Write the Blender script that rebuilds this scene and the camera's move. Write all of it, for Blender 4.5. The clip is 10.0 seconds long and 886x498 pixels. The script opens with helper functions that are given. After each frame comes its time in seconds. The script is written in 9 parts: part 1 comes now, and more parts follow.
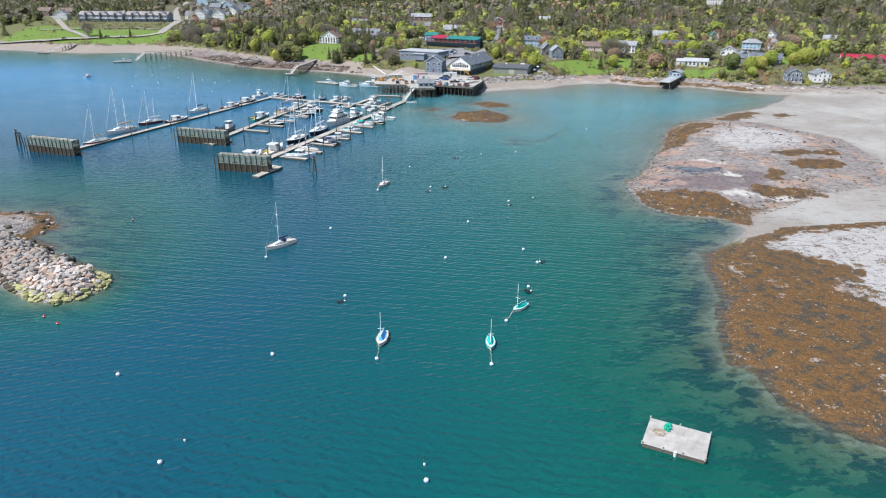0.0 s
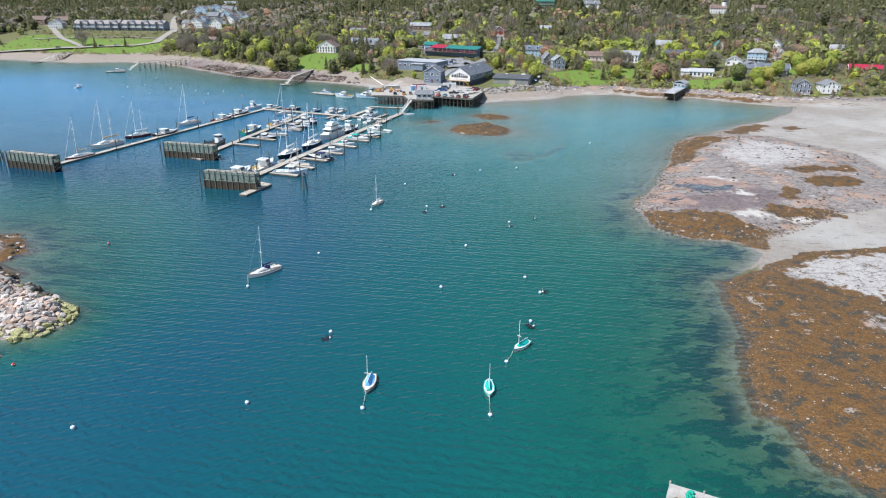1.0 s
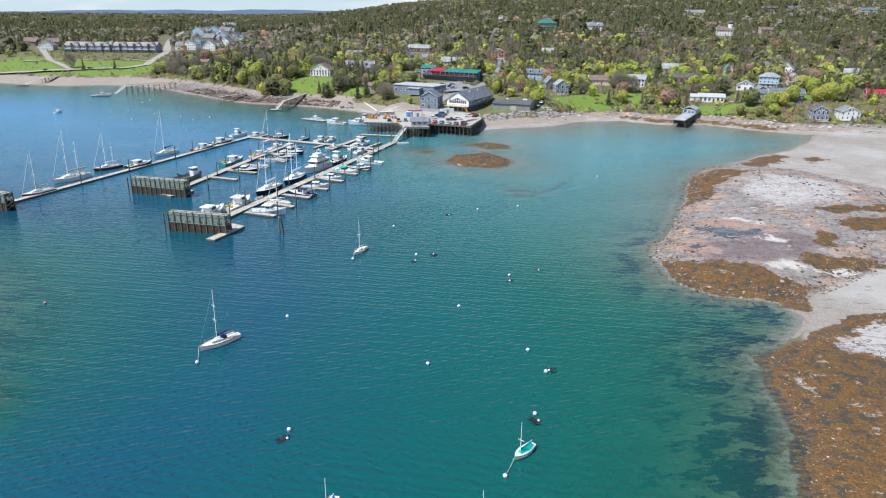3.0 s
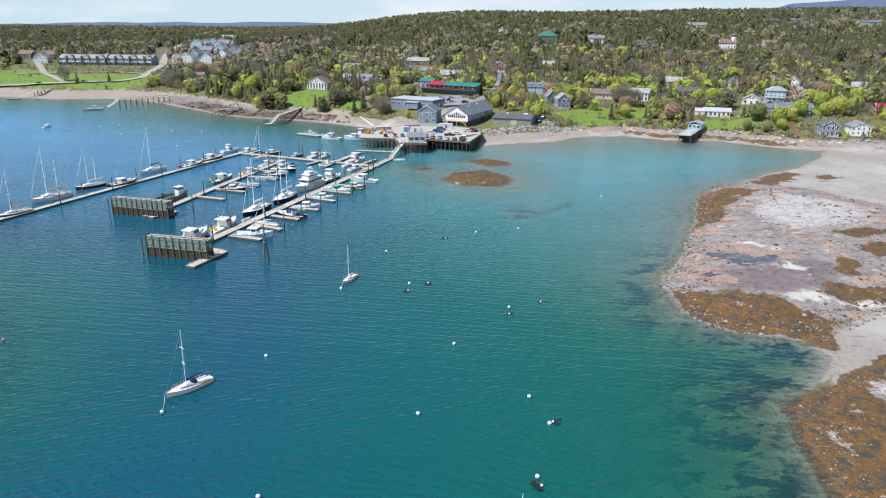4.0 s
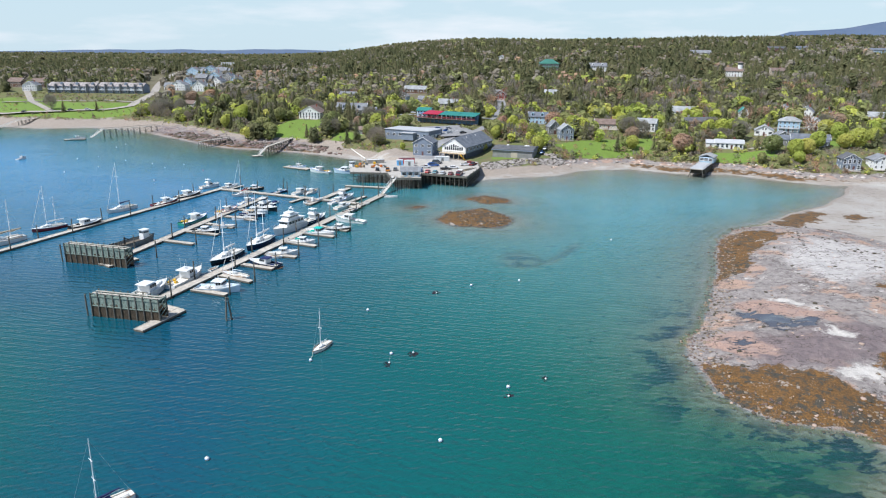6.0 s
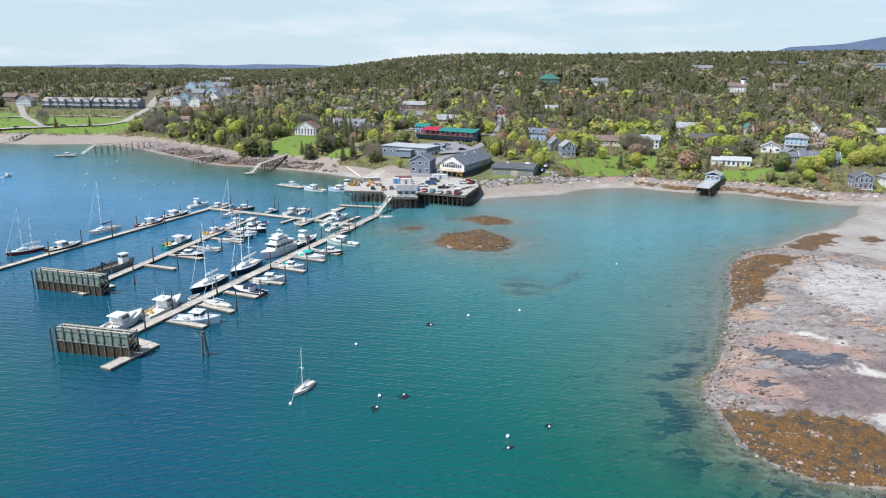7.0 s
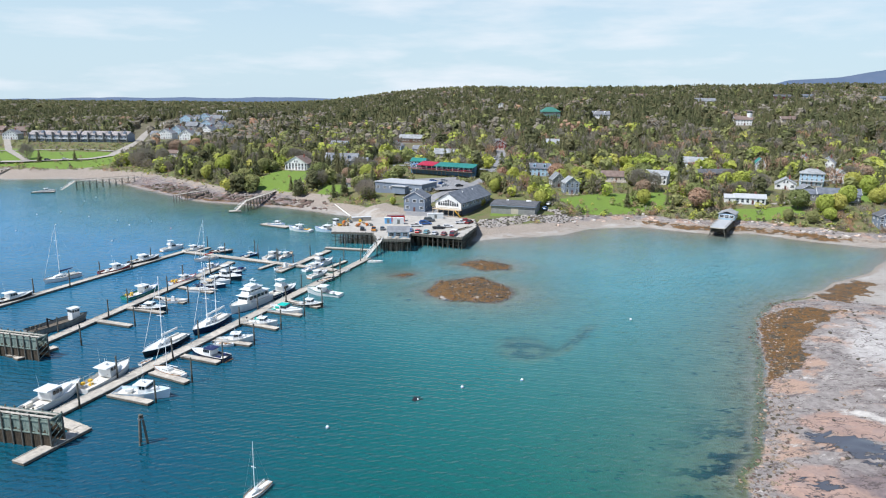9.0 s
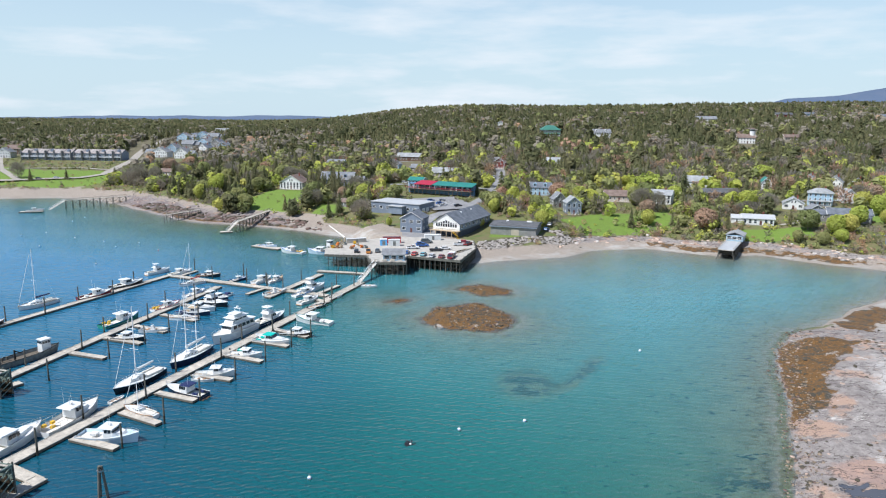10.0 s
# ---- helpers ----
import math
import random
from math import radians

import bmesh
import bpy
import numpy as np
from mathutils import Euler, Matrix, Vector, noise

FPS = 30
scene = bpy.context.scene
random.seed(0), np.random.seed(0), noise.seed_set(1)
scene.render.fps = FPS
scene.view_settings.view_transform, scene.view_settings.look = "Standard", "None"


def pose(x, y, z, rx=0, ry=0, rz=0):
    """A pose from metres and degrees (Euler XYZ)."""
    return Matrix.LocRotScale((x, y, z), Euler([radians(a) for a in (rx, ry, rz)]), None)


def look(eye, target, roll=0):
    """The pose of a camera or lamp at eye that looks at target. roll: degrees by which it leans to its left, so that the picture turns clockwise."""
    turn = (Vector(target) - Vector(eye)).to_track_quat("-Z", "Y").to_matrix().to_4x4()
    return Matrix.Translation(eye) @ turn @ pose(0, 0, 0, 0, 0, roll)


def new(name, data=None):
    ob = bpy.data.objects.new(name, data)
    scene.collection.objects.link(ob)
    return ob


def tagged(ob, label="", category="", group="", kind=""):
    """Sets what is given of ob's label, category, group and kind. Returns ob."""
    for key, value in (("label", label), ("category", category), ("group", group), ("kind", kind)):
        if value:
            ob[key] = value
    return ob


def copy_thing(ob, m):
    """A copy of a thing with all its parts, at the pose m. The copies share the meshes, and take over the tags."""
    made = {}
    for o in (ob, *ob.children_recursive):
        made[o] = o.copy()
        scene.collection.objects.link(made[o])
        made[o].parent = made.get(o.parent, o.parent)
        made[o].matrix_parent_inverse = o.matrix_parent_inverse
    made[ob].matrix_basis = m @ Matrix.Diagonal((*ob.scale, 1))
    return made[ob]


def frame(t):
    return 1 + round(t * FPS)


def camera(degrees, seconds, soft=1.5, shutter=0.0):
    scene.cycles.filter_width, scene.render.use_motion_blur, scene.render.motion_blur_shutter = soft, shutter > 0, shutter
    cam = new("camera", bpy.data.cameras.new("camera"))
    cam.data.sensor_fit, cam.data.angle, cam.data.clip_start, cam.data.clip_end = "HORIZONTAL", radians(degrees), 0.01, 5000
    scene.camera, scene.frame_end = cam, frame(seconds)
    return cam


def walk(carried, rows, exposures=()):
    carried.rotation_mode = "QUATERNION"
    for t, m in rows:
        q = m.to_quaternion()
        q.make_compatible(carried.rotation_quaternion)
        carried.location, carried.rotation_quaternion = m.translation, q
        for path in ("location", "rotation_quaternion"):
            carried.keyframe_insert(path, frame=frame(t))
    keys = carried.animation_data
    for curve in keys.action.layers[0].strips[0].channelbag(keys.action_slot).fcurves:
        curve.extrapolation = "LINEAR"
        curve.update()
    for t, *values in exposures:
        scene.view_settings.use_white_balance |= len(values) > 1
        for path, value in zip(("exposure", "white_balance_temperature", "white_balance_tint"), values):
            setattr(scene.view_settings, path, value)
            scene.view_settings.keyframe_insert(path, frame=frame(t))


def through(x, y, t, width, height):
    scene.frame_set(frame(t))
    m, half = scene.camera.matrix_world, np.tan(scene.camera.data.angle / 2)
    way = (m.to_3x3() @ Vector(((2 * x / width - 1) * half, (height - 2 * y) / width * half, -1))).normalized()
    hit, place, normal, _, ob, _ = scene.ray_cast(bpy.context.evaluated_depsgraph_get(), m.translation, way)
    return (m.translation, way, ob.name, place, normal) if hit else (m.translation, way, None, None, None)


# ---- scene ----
cam = camera(66.5, 10.0, soft=1.1)
PATH = [
    (0, (-6.480, -54.842, 60.727), (-5.619, 38.043, 23.692), 0.33),
    (0.5, (-5.883, -48.737, 60.749), (-5.066, 44.342, 24.204), 0.34),
    (1, (-5.253, -42.583, 60.780), (-4.486, 50.708, 24.777), 0.35),
    (1.5, (-4.595, -36.385, 60.820), (-3.881, 57.132, 25.406), 0.36),
    (2, (-3.912, -30.152, 60.865), (-3.256, 63.603, 26.086), 0.37),
    (2.5, (-3.210, -23.891, 60.915), (-2.615, 70.113, 26.812), 0.38),
    (3, (-2.494, -17.608, 60.966), (-1.962, 76.653, 27.580), 0.39),
    (3.5, (-1.768, -11.311, 61.018), (-1.301, 83.214, 28.387), 0.39),
    (4, (-1.038, -5.008, 61.069), (-0.634, 89.787, 29.230), 0.40),
    (4.5, (-0.308, 1.295, 61.117), (0.033, 96.364, 30.106), 0.41),
    (5, (0.417, 7.590, 61.159), (0.697, 102.937, 31.013), 0.41),
    (5.5, (1.132, 13.870, 61.195), (1.355, 109.497, 31.949), 0.42),
    (6, (1.833, 20.128, 61.221), (2.002, 116.036, 32.911), 0.43),
    (6.5, (2.514, 26.356, 61.238), (2.635, 122.547, 33.900), 0.43),
    (7, (3.171, 32.548, 61.241), (3.250, 129.020, 34.915), 0.44),
    (7.5, (3.799, 38.697, 61.231), (3.843, 135.449, 35.954), 0.44),
    (8, (4.394, 44.794, 61.205), (4.411, 141.825, 37.020), 0.44),
    (8.5, (4.949, 50.833, 61.161), (4.949, 148.140, 38.111), 0.45),
    (9, (5.461, 56.806, 61.097), (5.456, 154.386, 39.230), 0.45),
    (9.5, (5.925, 62.707, 61.011), (5.925, 160.556, 40.378), 0.45),
    (10, (6.336, 68.529, 60.903), (6.355, 166.639, 41.557), 0.45),
]
walk(cam, [(t, look(eye, target, roll)) for t, eye, target, roll in PATH], exposures=[(0.0, 0.42, 6050, 10), (10.0, 0.42, 6050, 10)])

# ---- light ----
world = bpy.data.worlds.new("sky")
scene.world = world
world.use_nodes = True
wn, wl = world.node_tree.nodes, world.node_tree.links
SUN_EL, SUN_AZ = radians(56), radians(-120)  # azimuth from +y towards +x


def sky_nodes():
    wn.clear()
    out = wn.new("ShaderNodeOutputWorld")
    bg = wn.new("ShaderNodeBackground")
    sky = wn.new("ShaderNodeTexSky")
    sky.sky_type = "NISHITA"
    sky.sun_disc = False
    sky.sun_elevation, sky.sun_rotation = SUN_EL, SUN_AZ
    sky.air_density, sky.dust_density, sky.ozone_density = 1.0, 0.25, 1.6
    # thin cloud streaks low in the sky
    tc = wn.new("ShaderNodeTexCoord")
    mp = wn.new("ShaderNodeMapping")
    mp.inputs["Scale"].default_value = (3.0, 3.0, 16.0)
    no = wn.new("ShaderNodeTexNoise")
    no.inputs["Scale"].default_value = 1.6
    no.inputs["Detail"].default_value = 7
    no.inputs["Roughness"].default_value = 0.55
    cr = wn.new("ShaderNodeValToRGB")
    cr.color_ramp.elements[0].position, cr.color_ramp.elements[1].position = 0.47, 0.70
    sep = wn.new("ShaderNodeSeparateXYZ")
    mr = wn.new("ShaderNodeMapRange")
    mr.inputs["From Min"].default_value, mr.inputs["From Max"].default_value = 0.0, 0.32
    mr.inputs["To Min"].default_value, mr.inputs["To Max"].default_value = 1.0, 0.25
    mul = wn.new("ShaderNodeMath")
    mul.operation = "MULTIPLY"
    mix = wn.new("ShaderNodeMix")
    mix.data_type = "RGBA"
    mix.inputs["B"].default_value = (6.6, 6.8, 6.9, 1)
    wl.new(tc.outputs["Generated"], mp.inputs["Vector"])
    wl.new(mp.outputs["Vector"], no.inputs["Vector"])
    wl.new(no.outputs["Fac"], cr.inputs["Fac"])
    wl.new(tc.outputs["Generated"], sep.inputs[0])
    wl.new(sep.outputs["Z"], mr.inputs["Value"])
    wl.new(cr.outputs["Color"], mul.inputs[0])
    wl.new(mr.outputs["Result"], mul.inputs[1])
    wl.new(mul.outputs[0], mix.inputs["Factor"])
    # pale haze towards the horizon
    hz = wn.new("ShaderNodeMapRange")
    hz.interpolation_type = "SMOOTHSTEP"
    for key, v in (("From Min", 0.0), ("From Max", 0.45), ("To Min", 0.92), ("To Max", 0.0)):
        hz.inputs[key].default_value = v
    mh = wn.new("ShaderNodeMix")
    mh.data_type = "RGBA"
    mh.inputs["B"].default_value = (4.7, 5.75, 6.2, 1)
    wl.new(sep.outputs["Z"], hz.inputs["Value"])
    wl.new(hz.outputs["Result"], mh.inputs["Factor"])
    wl.new(sky.outputs["Color"], mh.inputs["A"])
    wl.new(mh.outputs["Result"], mix.inputs["A"])
    wl.new(mix.outputs["Result"], bg.inputs["Color"])
    bg.inputs["Strength"].default_value = 0.1
    wl.new(bg.outputs[0], out.inputs[0])


sky_nodes()
sun = new("sun", bpy.data.lights.new("sun", "SUN"))
sun.data.energy, sun.data.angle, sun.data.color = 4.7, radians(0.53), (1.0, 0.95, 0.88)
sun.matrix_world = look((math.sin(SUN_AZ) * math.cos(SUN_EL) * 300, math.cos(SUN_AZ) * math.cos(SUN_EL) * 300, math.sin(SUN_EL) * 300), (0, 0, 0))

# ---- land form ----
SHORE = [(-6000, 1500), (-900, 700), (-420, 585), (-312, 551), (-276, 560), (-235, 543), (-182, 494), (-151, 462), (-130, 448), (-112, 443),
         (-88, 434), (-67, 422), (-46, 408), (-30, 392), (-12, 380), (4, 366), (17, 345), (30, 352), (60, 361), (73, 375), (102, 383),
         (115, 374), (132, 366), (149, 368), (160, 359), (173, 348), (190, 338), (230, 336), (320, 330), (6000, 300), (6000, 9000), (-6000, 9000)]
FLATS = [(56, 157), (66, 172), (76, 193), (93, 233), (107, 254), (120, 263), (141, 281), (163, 298), (180, 316), (200, 345), (700, 400), (700, -160),
         (130, -60), (75, 12), (58, 25), (52, 29), (49, 34), (49, 43), (45, 46), (47, 56), (53, 70), (55, 81), (58, 95), (68, 103), (76, 112), (73, 120), (61, 124), (54, 134)]
ROCK_A = [(54, 150), (66, 172), (76, 193), (92, 233), (107, 254), (125, 262), (142, 252), (160, 220), (154, 186), (140, 155), (112, 143), (88, 128), (73, 120), (61, 124), (54, 134)]
ROCK_B = [(58, 95), (70, 100), (88, 111), (103, 115), (160, 118), (260, 110), (260, -60), (150, -60), (75, 12), (58, 25), (52, 29), (49, 34), (49, 43), (45, 46), (47, 56), (53, 70), (55, 81)]
CHANNEL = [(78, 115), (100, 126), (125, 140), (150, 147), (240, 170), (240, 130), (160, 126), (125, 124), (98, 119)]
CHANNEL_B = [(150, 262), (168, 232), (178, 205), (230, 190), (240, 240), (200, 262), (186, 290), (230, 305), (230, 325), (186, 318), (168, 290)]
ISLET_A = [(-1, 268), (3, 276), (10, 281), (19, 284), (28, 271), (27, 260), (20, 256), (9, 257), (2, 261)]
ISLET_B = [(11, 303), (20, 310), (30, 302), (28, 297), (21, 295)]
ISLET_C = [(-13, 286), (-9, 289), (-6, 288), (-9, 285)]
SPIT = [(-99, 97), (-108, 104), (-106, 113), (-115, 124), (-131, 126), (-170, 118), (-200, 95), (-130, 92)]
BANK = [(-20, 372), (25, 372), (45, 384), (62, 388), (62, 396), (50, 408), (20, 420), (-20, 422), (-34, 408)]
CREST = ((-85.0, 75.8), (-132.0, 109.0))


def inside_dist(px, py, poly):
    """Signed distance to a polygon, positive inside."""
    best = np.full(px.shape, 1e9)
    odd = np.zeros(px.shape, bool)
    n = len(poly)
    for i in range(n):
        (x0, y0), (x1, y1) = poly[i], poly[(i + 1) % n]
        dx, dy = x1 - x0, y1 - y0
        t = np.clip(((px - x0) * dx + (py - y0) * dy) / (dx * dx + dy * dy), 0, 1)
        best = np.minimum(best, (px - x0 - t * dx) ** 2 + (py - y0 - t * dy) ** 2)
        if dy:
            odd ^= ((y0 > py) != (y1 > py)) & (px < x0 + (py - y0) * dx / dy)
    return np.where(odd, 1, -1) * np.sqrt(best)


def lattice(ix, iy, seed):
    h = np.sin(ix * 127.1 + iy * 311.7 + seed * 74.7) * 43758.5453
    return h - np.floor(h)


def bumps(px, py, size, seed=0, octaves=3):
    """Smooth noise, about -1 to 1."""
    out, amp, total = 0.0, 1.0, 0.0
    for o in range(octaves):
        u, v = px / size, py / size
        iu, iv = np.floor(u), np.floor(v)
        fu, fv = u - iu, v - iv
        fu, fv = fu * fu * (3 - 2 * fu), fv * fv * (3 - 2 * fv)
        a = lattice(iu, iv, seed + o) * (1 - fu) + lattice(iu + 1, iv, seed + o) * fu
        b = lattice(iu, iv + 1, seed + o) * (1 - fu) + lattice(iu + 1, iv + 1, seed + o) * fu
        out = out + amp * ((a * (1 - fv) + b * fv) * 2 - 1)
        total += amp
        amp, size = amp * 0.5, size * 0.5
    return out / total


def land_fields(px, py):
    """Height of the ground and the parts of its cover at the places given."""
    px, py = np.asarray(px, float), np.asarray(py, float)
    wob = bumps(px, py, 14, 3) * 1.6 + bumps(px, py, 4, 5, 2) * 0.7
    main = inside_dist(px, py, SHORE) + wob
    flats = inside_dist(px, py, FLATS) + wob
    ra = inside_dist(px, py, ROCK_A) + wob
    rb = inside_dist(px, py, ROCK_B) + wob
    isl = np.maximum.reduce([inside_dist(px, py, p) for p in (ISLET_A, ISLET_B, ISLET_C)]) + wob * 1.1 + bumps(px, py, 5, 15, 2) * 1.8 - 0.5
    spit = inside_dist(px, py, SPIT) + wob
    (ax, ay), (bx, by) = CREST
    t = np.clip(((px - ax) * (bx - ax) + (py - ay) * (by - ay)) / ((bx - ax) ** 2 + (by - ay) ** 2), 0, 1)
    crest = 8.0 - np.hypot(px - ax - t * (bx - ax), py - ay - t * (by - ay))
    bank = inside_dist(px, py, BANK)
    hill = np.interp(main, [0, 8, 20, 40, 80, 130, 200, 300, 450, 620, 820, 1100, 2000, 5000], [0, 1.0, 3.4, 8.6, 11.2, 14.6, 20.5, 31.5, 43.5, 54, 66, 72, 40, 25])
    west = np.interp(main, [0, 10, 22, 40, 80, 130, 200, 400, 900, 1500, 5000], [0, 1.0, 3.2, 8.5, 14, 18.5, 20.5, 22, 23, 26, 30])
    wfar = np.clip((px / np.maximum(py, 300) + 0.30) / 0.36, 0, 1)
    wfar = wfar * wfar * (3 - 2 * wfar)
    mainland = hill * wfar + west * (1 - wfar)
    east = np.clip((px - 230) / 600, 0, 1)
    mainland = mainland * (1 + 0.16 * east * np.clip((main - 150) / 400, 0, 1))
    mainland = mainland + bumps(px, py, 90, 11) * np.clip((main - 30) / 200, 0, 1) * 3.0
    # level yard behind the wharf
    k = np.clip((bank + 7) / 10, 0, 1)
    k = k * k * (3 - 2 * k)
    yard = 4.7 + np.clip((py - 395) * 0.08, 0, 3)
    mainland = np.where(main > 0.5, mainland * (1 - k) + yard * k, mainland)
    near = np.maximum.reduce([flats, isl, spit])
    bay = np.clip((py - 110) / 90, 0, 1) * np.clip((px + 30) / 60, 0, 1)
    depth_main = -main * (0.055 - 0.037 * bay)
    depth_near = -near * (0.10 - 0.055 * bay)
    depth_crest = (-crest - 0) * 0.35
    depth = np.minimum(np.minimum(depth_main, depth_near), depth_crest)
    deep = np.clip((20 - px) / 110, 0, 1)
    depth = np.minimum(depth, 3.2 + 5.0 * deep + bumps(px, py, 40, 8) * 0.6)
    z = -np.maximum(depth, -0.2)
    z = np.where(main > 0, np.maximum(z, mainland), z)
    bar = 1 - np.abs((px - 33.5) * 0.86 - (py - 212) * 0.51) / 3.0
    reef = np.maximum(np.where((py > 210) & (py < 236), bar, 0), 1.1 - np.hypot((px - 26) / 9, (py - 217) / 12))
    z = np.where((reef > 0) & (near < -3), np.maximum(z, -2.0 + 1.3 * np.clip(reef * 2, 0, 1)), z)
    fl = 0.12 + 0.35 * np.clip(flats / 60, 0, 1) + bumps(px, py, 22, 21) * 0.10
    fl = fl - 1.3 * np.clip((inside_dist(px, py, CHANNEL) + 4 + wob) / 8, 0, 1) - 1.1 * np.clip((inside_dist(px, py, CHANNEL_B) + 4 + wob) / 10, 0, 1)
    z = np.where(flats > 0, np.maximum(z, np.minimum(fl, flats * 0.15)), z)
    fine = bumps(px, py, 6, 31, 4)
    rough = bumps(px, py, 2.2, 41, 3)
    za = 3.4 * (1 - np.exp(-np.maximum(ra, 0) / 14)) + np.clip(ra / 5, 0, 1) * (fine * 0.7 + rough * 0.5)
    zb = 1.5 * (1 - np.exp(-np.maximum(rb, 0) / 9)) + np.clip(rb / 5, 0, 1) * (fine * 0.3 + rough * 0.28)
    zi = 0.75 * (1 - np.exp(-np.maximum(isl, 0) / 2)) + np.clip(isl / 2, 0, 1) * (fine * 0.35 + rough * 0.4)
    zs = 1.6 * (1 - np.exp(-np.maximum(spit, 0) / 6)) + np.clip(spit / 4, 0, 1) * (fine * 0.4 + rough * 0.3)
    zc = np.clip(crest * 0.42, -1, 2.6)
    for d, h in ((ra, za), (rb, zb), (isl, zi), (spit, zs), (crest, zc)):
        z = np.where(d > 0, np.maximum(z, h), z)
    band = np.clip(main / 4, 0, 1) * np.clip((26 - main) / 8, 0, 1)
    z = z + band * (1 - k) * (fine * 0.5 + rough * 0.25) * np.where(main > 0, 1, 0)
    return dict(z=z, main=main, flats=flats, ra=ra, rb=rb, isl=isl, spit=spit, crest=crest, bank=bank, reef=reef)


def ground_z(x, y):
    return float(land_fields(np.array([x]), np.array([y]))["z"][0])

# ---- end of land form ----

# ---- helpers for materials and meshes ----


def mat(name, color, rough=0.6, metal=0.0, vary=0.12, size=1.0, bump=0.0, bump_size=None, spec=0.4, second=None, random_tint=0.0):
    """A surface whose colour drifts at two scales, with fine relief."""
    m = bpy.data.materials.new(name)
    m.use_nodes = True
    n, l = m.node_tree.nodes, m.node_tree.links
    b = n["Principled BSDF"]
    b.inputs["Roughness"].default_value, b.inputs["Metallic"].default_value = rough, metal
    b.inputs["Specular IOR Level"].default_value = spec
    tc = n.new("ShaderNodeTexCoord")
    no = n.new("ShaderNodeTexNoise")
    no.inputs["Scale"].default_value = 1.0 / size
    no.inputs["Detail"].default_value = 6
    no.inputs["Roughness"].default_value = 0.65
    l.new(tc.outputs["Object"], no.inputs["Vector"])
    mix = n.new("ShaderNodeMix")
    mix.data_type = "RGBA"
    c2 = second or tuple(c * (1 - 2.2 * vary) for c in color)
    mix.inputs["A"].default_value = (*[min(1, c * (1 + vary)) for c in color], 1)
    mix.inputs["B"].default_value = (*c2, 1)
    cr = n.new("ShaderNodeMapRange")
    cr.inputs["From Min"].default_value, cr.inputs["From Max"].default_value = 0.3, 0.7
    l.new(no.outputs["Fac"], cr.inputs["Value"])
    l.new(cr.outputs["Result"], mix.inputs["Factor"])
    col = mix.outputs["Result"]
    if random_tint:
        oi = n.new("ShaderNodeObjectInfo")
        hs = n.new("ShaderNodeHueSaturation")
        mr = n.new("ShaderNodeMapRange")
        mr.inputs["To Min"].default_value, mr.inputs["To Max"].default_value = 1 - random_tint, 1 + random_tint
        l.new(oi.outputs["Random"], mr.inputs["Value"])
        l.new(mr.outputs["Result"], hs.inputs["Value"])
        l.new(col, hs.inputs["Color"])
        col = hs.outputs["Color"]
    l.new(col, b.inputs["Base Color"])
    if bump:
        n2 = n.new("ShaderNodeTexNoise")
        n2.inputs["Scale"].default_value = 1.0 / (bump_size or size * 0.3)
        n2.inputs["Detail"].default_value = 5
        l.new(tc.outputs["Object"], n2.inputs["Vector"])
        bp = n.new("ShaderNodeBump")
        bp.inputs["Strength"].default_value = bump
        bp.inputs["Distance"].default_value = 0.1
        l.new(n2.outputs["Fac"], bp.inputs["Height"])
        l.new(bp.outputs["Normal"], b.inputs["Normal"])
    return m


def box(bm, cx, cy, cz, sx, sy, sz, m=None, taper=1.0):
    """A box by its middle and size; taper narrows its top."""
    vs = []
    for k, f in ((-0.5, 1.0), (0.5, taper)):
        for i, j in ((-0.5, -0.5), (0.5, -0.5), (0.5, 0.5), (-0.5, 0.5)):
            p = Vector((cx + i * sx * f, cy + j * sy * f, cz + k * sz))
            vs.append(bm.verts.new(m @ p if m else p))
    for q in ((3, 2, 1, 0), (4, 5, 6, 7), (0, 1, 5, 4), (1, 2, 6, 5), (2, 3, 7, 6), (3, 0, 4, 7)):
        bm.faces.new([vs[i] for i in q])
    return vs


def tube(bm, a, b, r0, r1=None, n=8, cap=True):
    """A round bar from a to b."""
    a, b = Vector(a), Vector(b)
    r1 = r0 if r1 is None else r1
    w = (b - a).normalized()
    u = w.orthogonal().normalized()
    v = w.cross(u)
    rings = []
    for p, r in ((a, r0), (b, r1)):
        rings.append([bm.verts.new(p + r * (math.cos(2 * math.pi * i / n) * u + math.sin(2 * math.pi * i / n) * v)) for i in range(n)])
    for i in range(n):
        bm.faces.new((rings[0][i], rings[0][(i + 1) % n], rings[1][(i + 1) % n], rings[1][i]))
    if cap:
        bm.faces.new(rings[0][::-1])
        bm.faces.new(rings[1])


def ball(bm, c, r, sx=1.0, sy=1.0, sz=1.0, nu=10, nv=6):
    c = Vector(c)
    top, bot = bm.verts.new(c + Vector((0, 0, r * sz))), bm.verts.new(c - Vector((0, 0, r * sz)))
    rows = []
    for j in range(1, nv):
        a = math.pi * j / nv
        rows.append([bm.verts.new(c + Vector((r * sx * math.sin(a) * math.cos(2 * math.pi * i / nu), r * sy * math.sin(a) * math.sin(2 * math.pi * i / nu), r * sz * math.cos(a)))) for i in range(nu)])
    for i in range(nu):
        k = (i + 1) % nu
        bm.faces.new((top, rows[0][i], rows[0][k]))
        bm.faces.new((bot, rows[-1][k], rows[-1][i]))
        for j in range(nv - 2):
            bm.faces.new((rows[j][i], rows[j + 1][i], rows[j + 1][k], rows[j][k]))


def poly(bm, pts):
    return bm.faces.new([bm.verts.new(p) for p in pts])


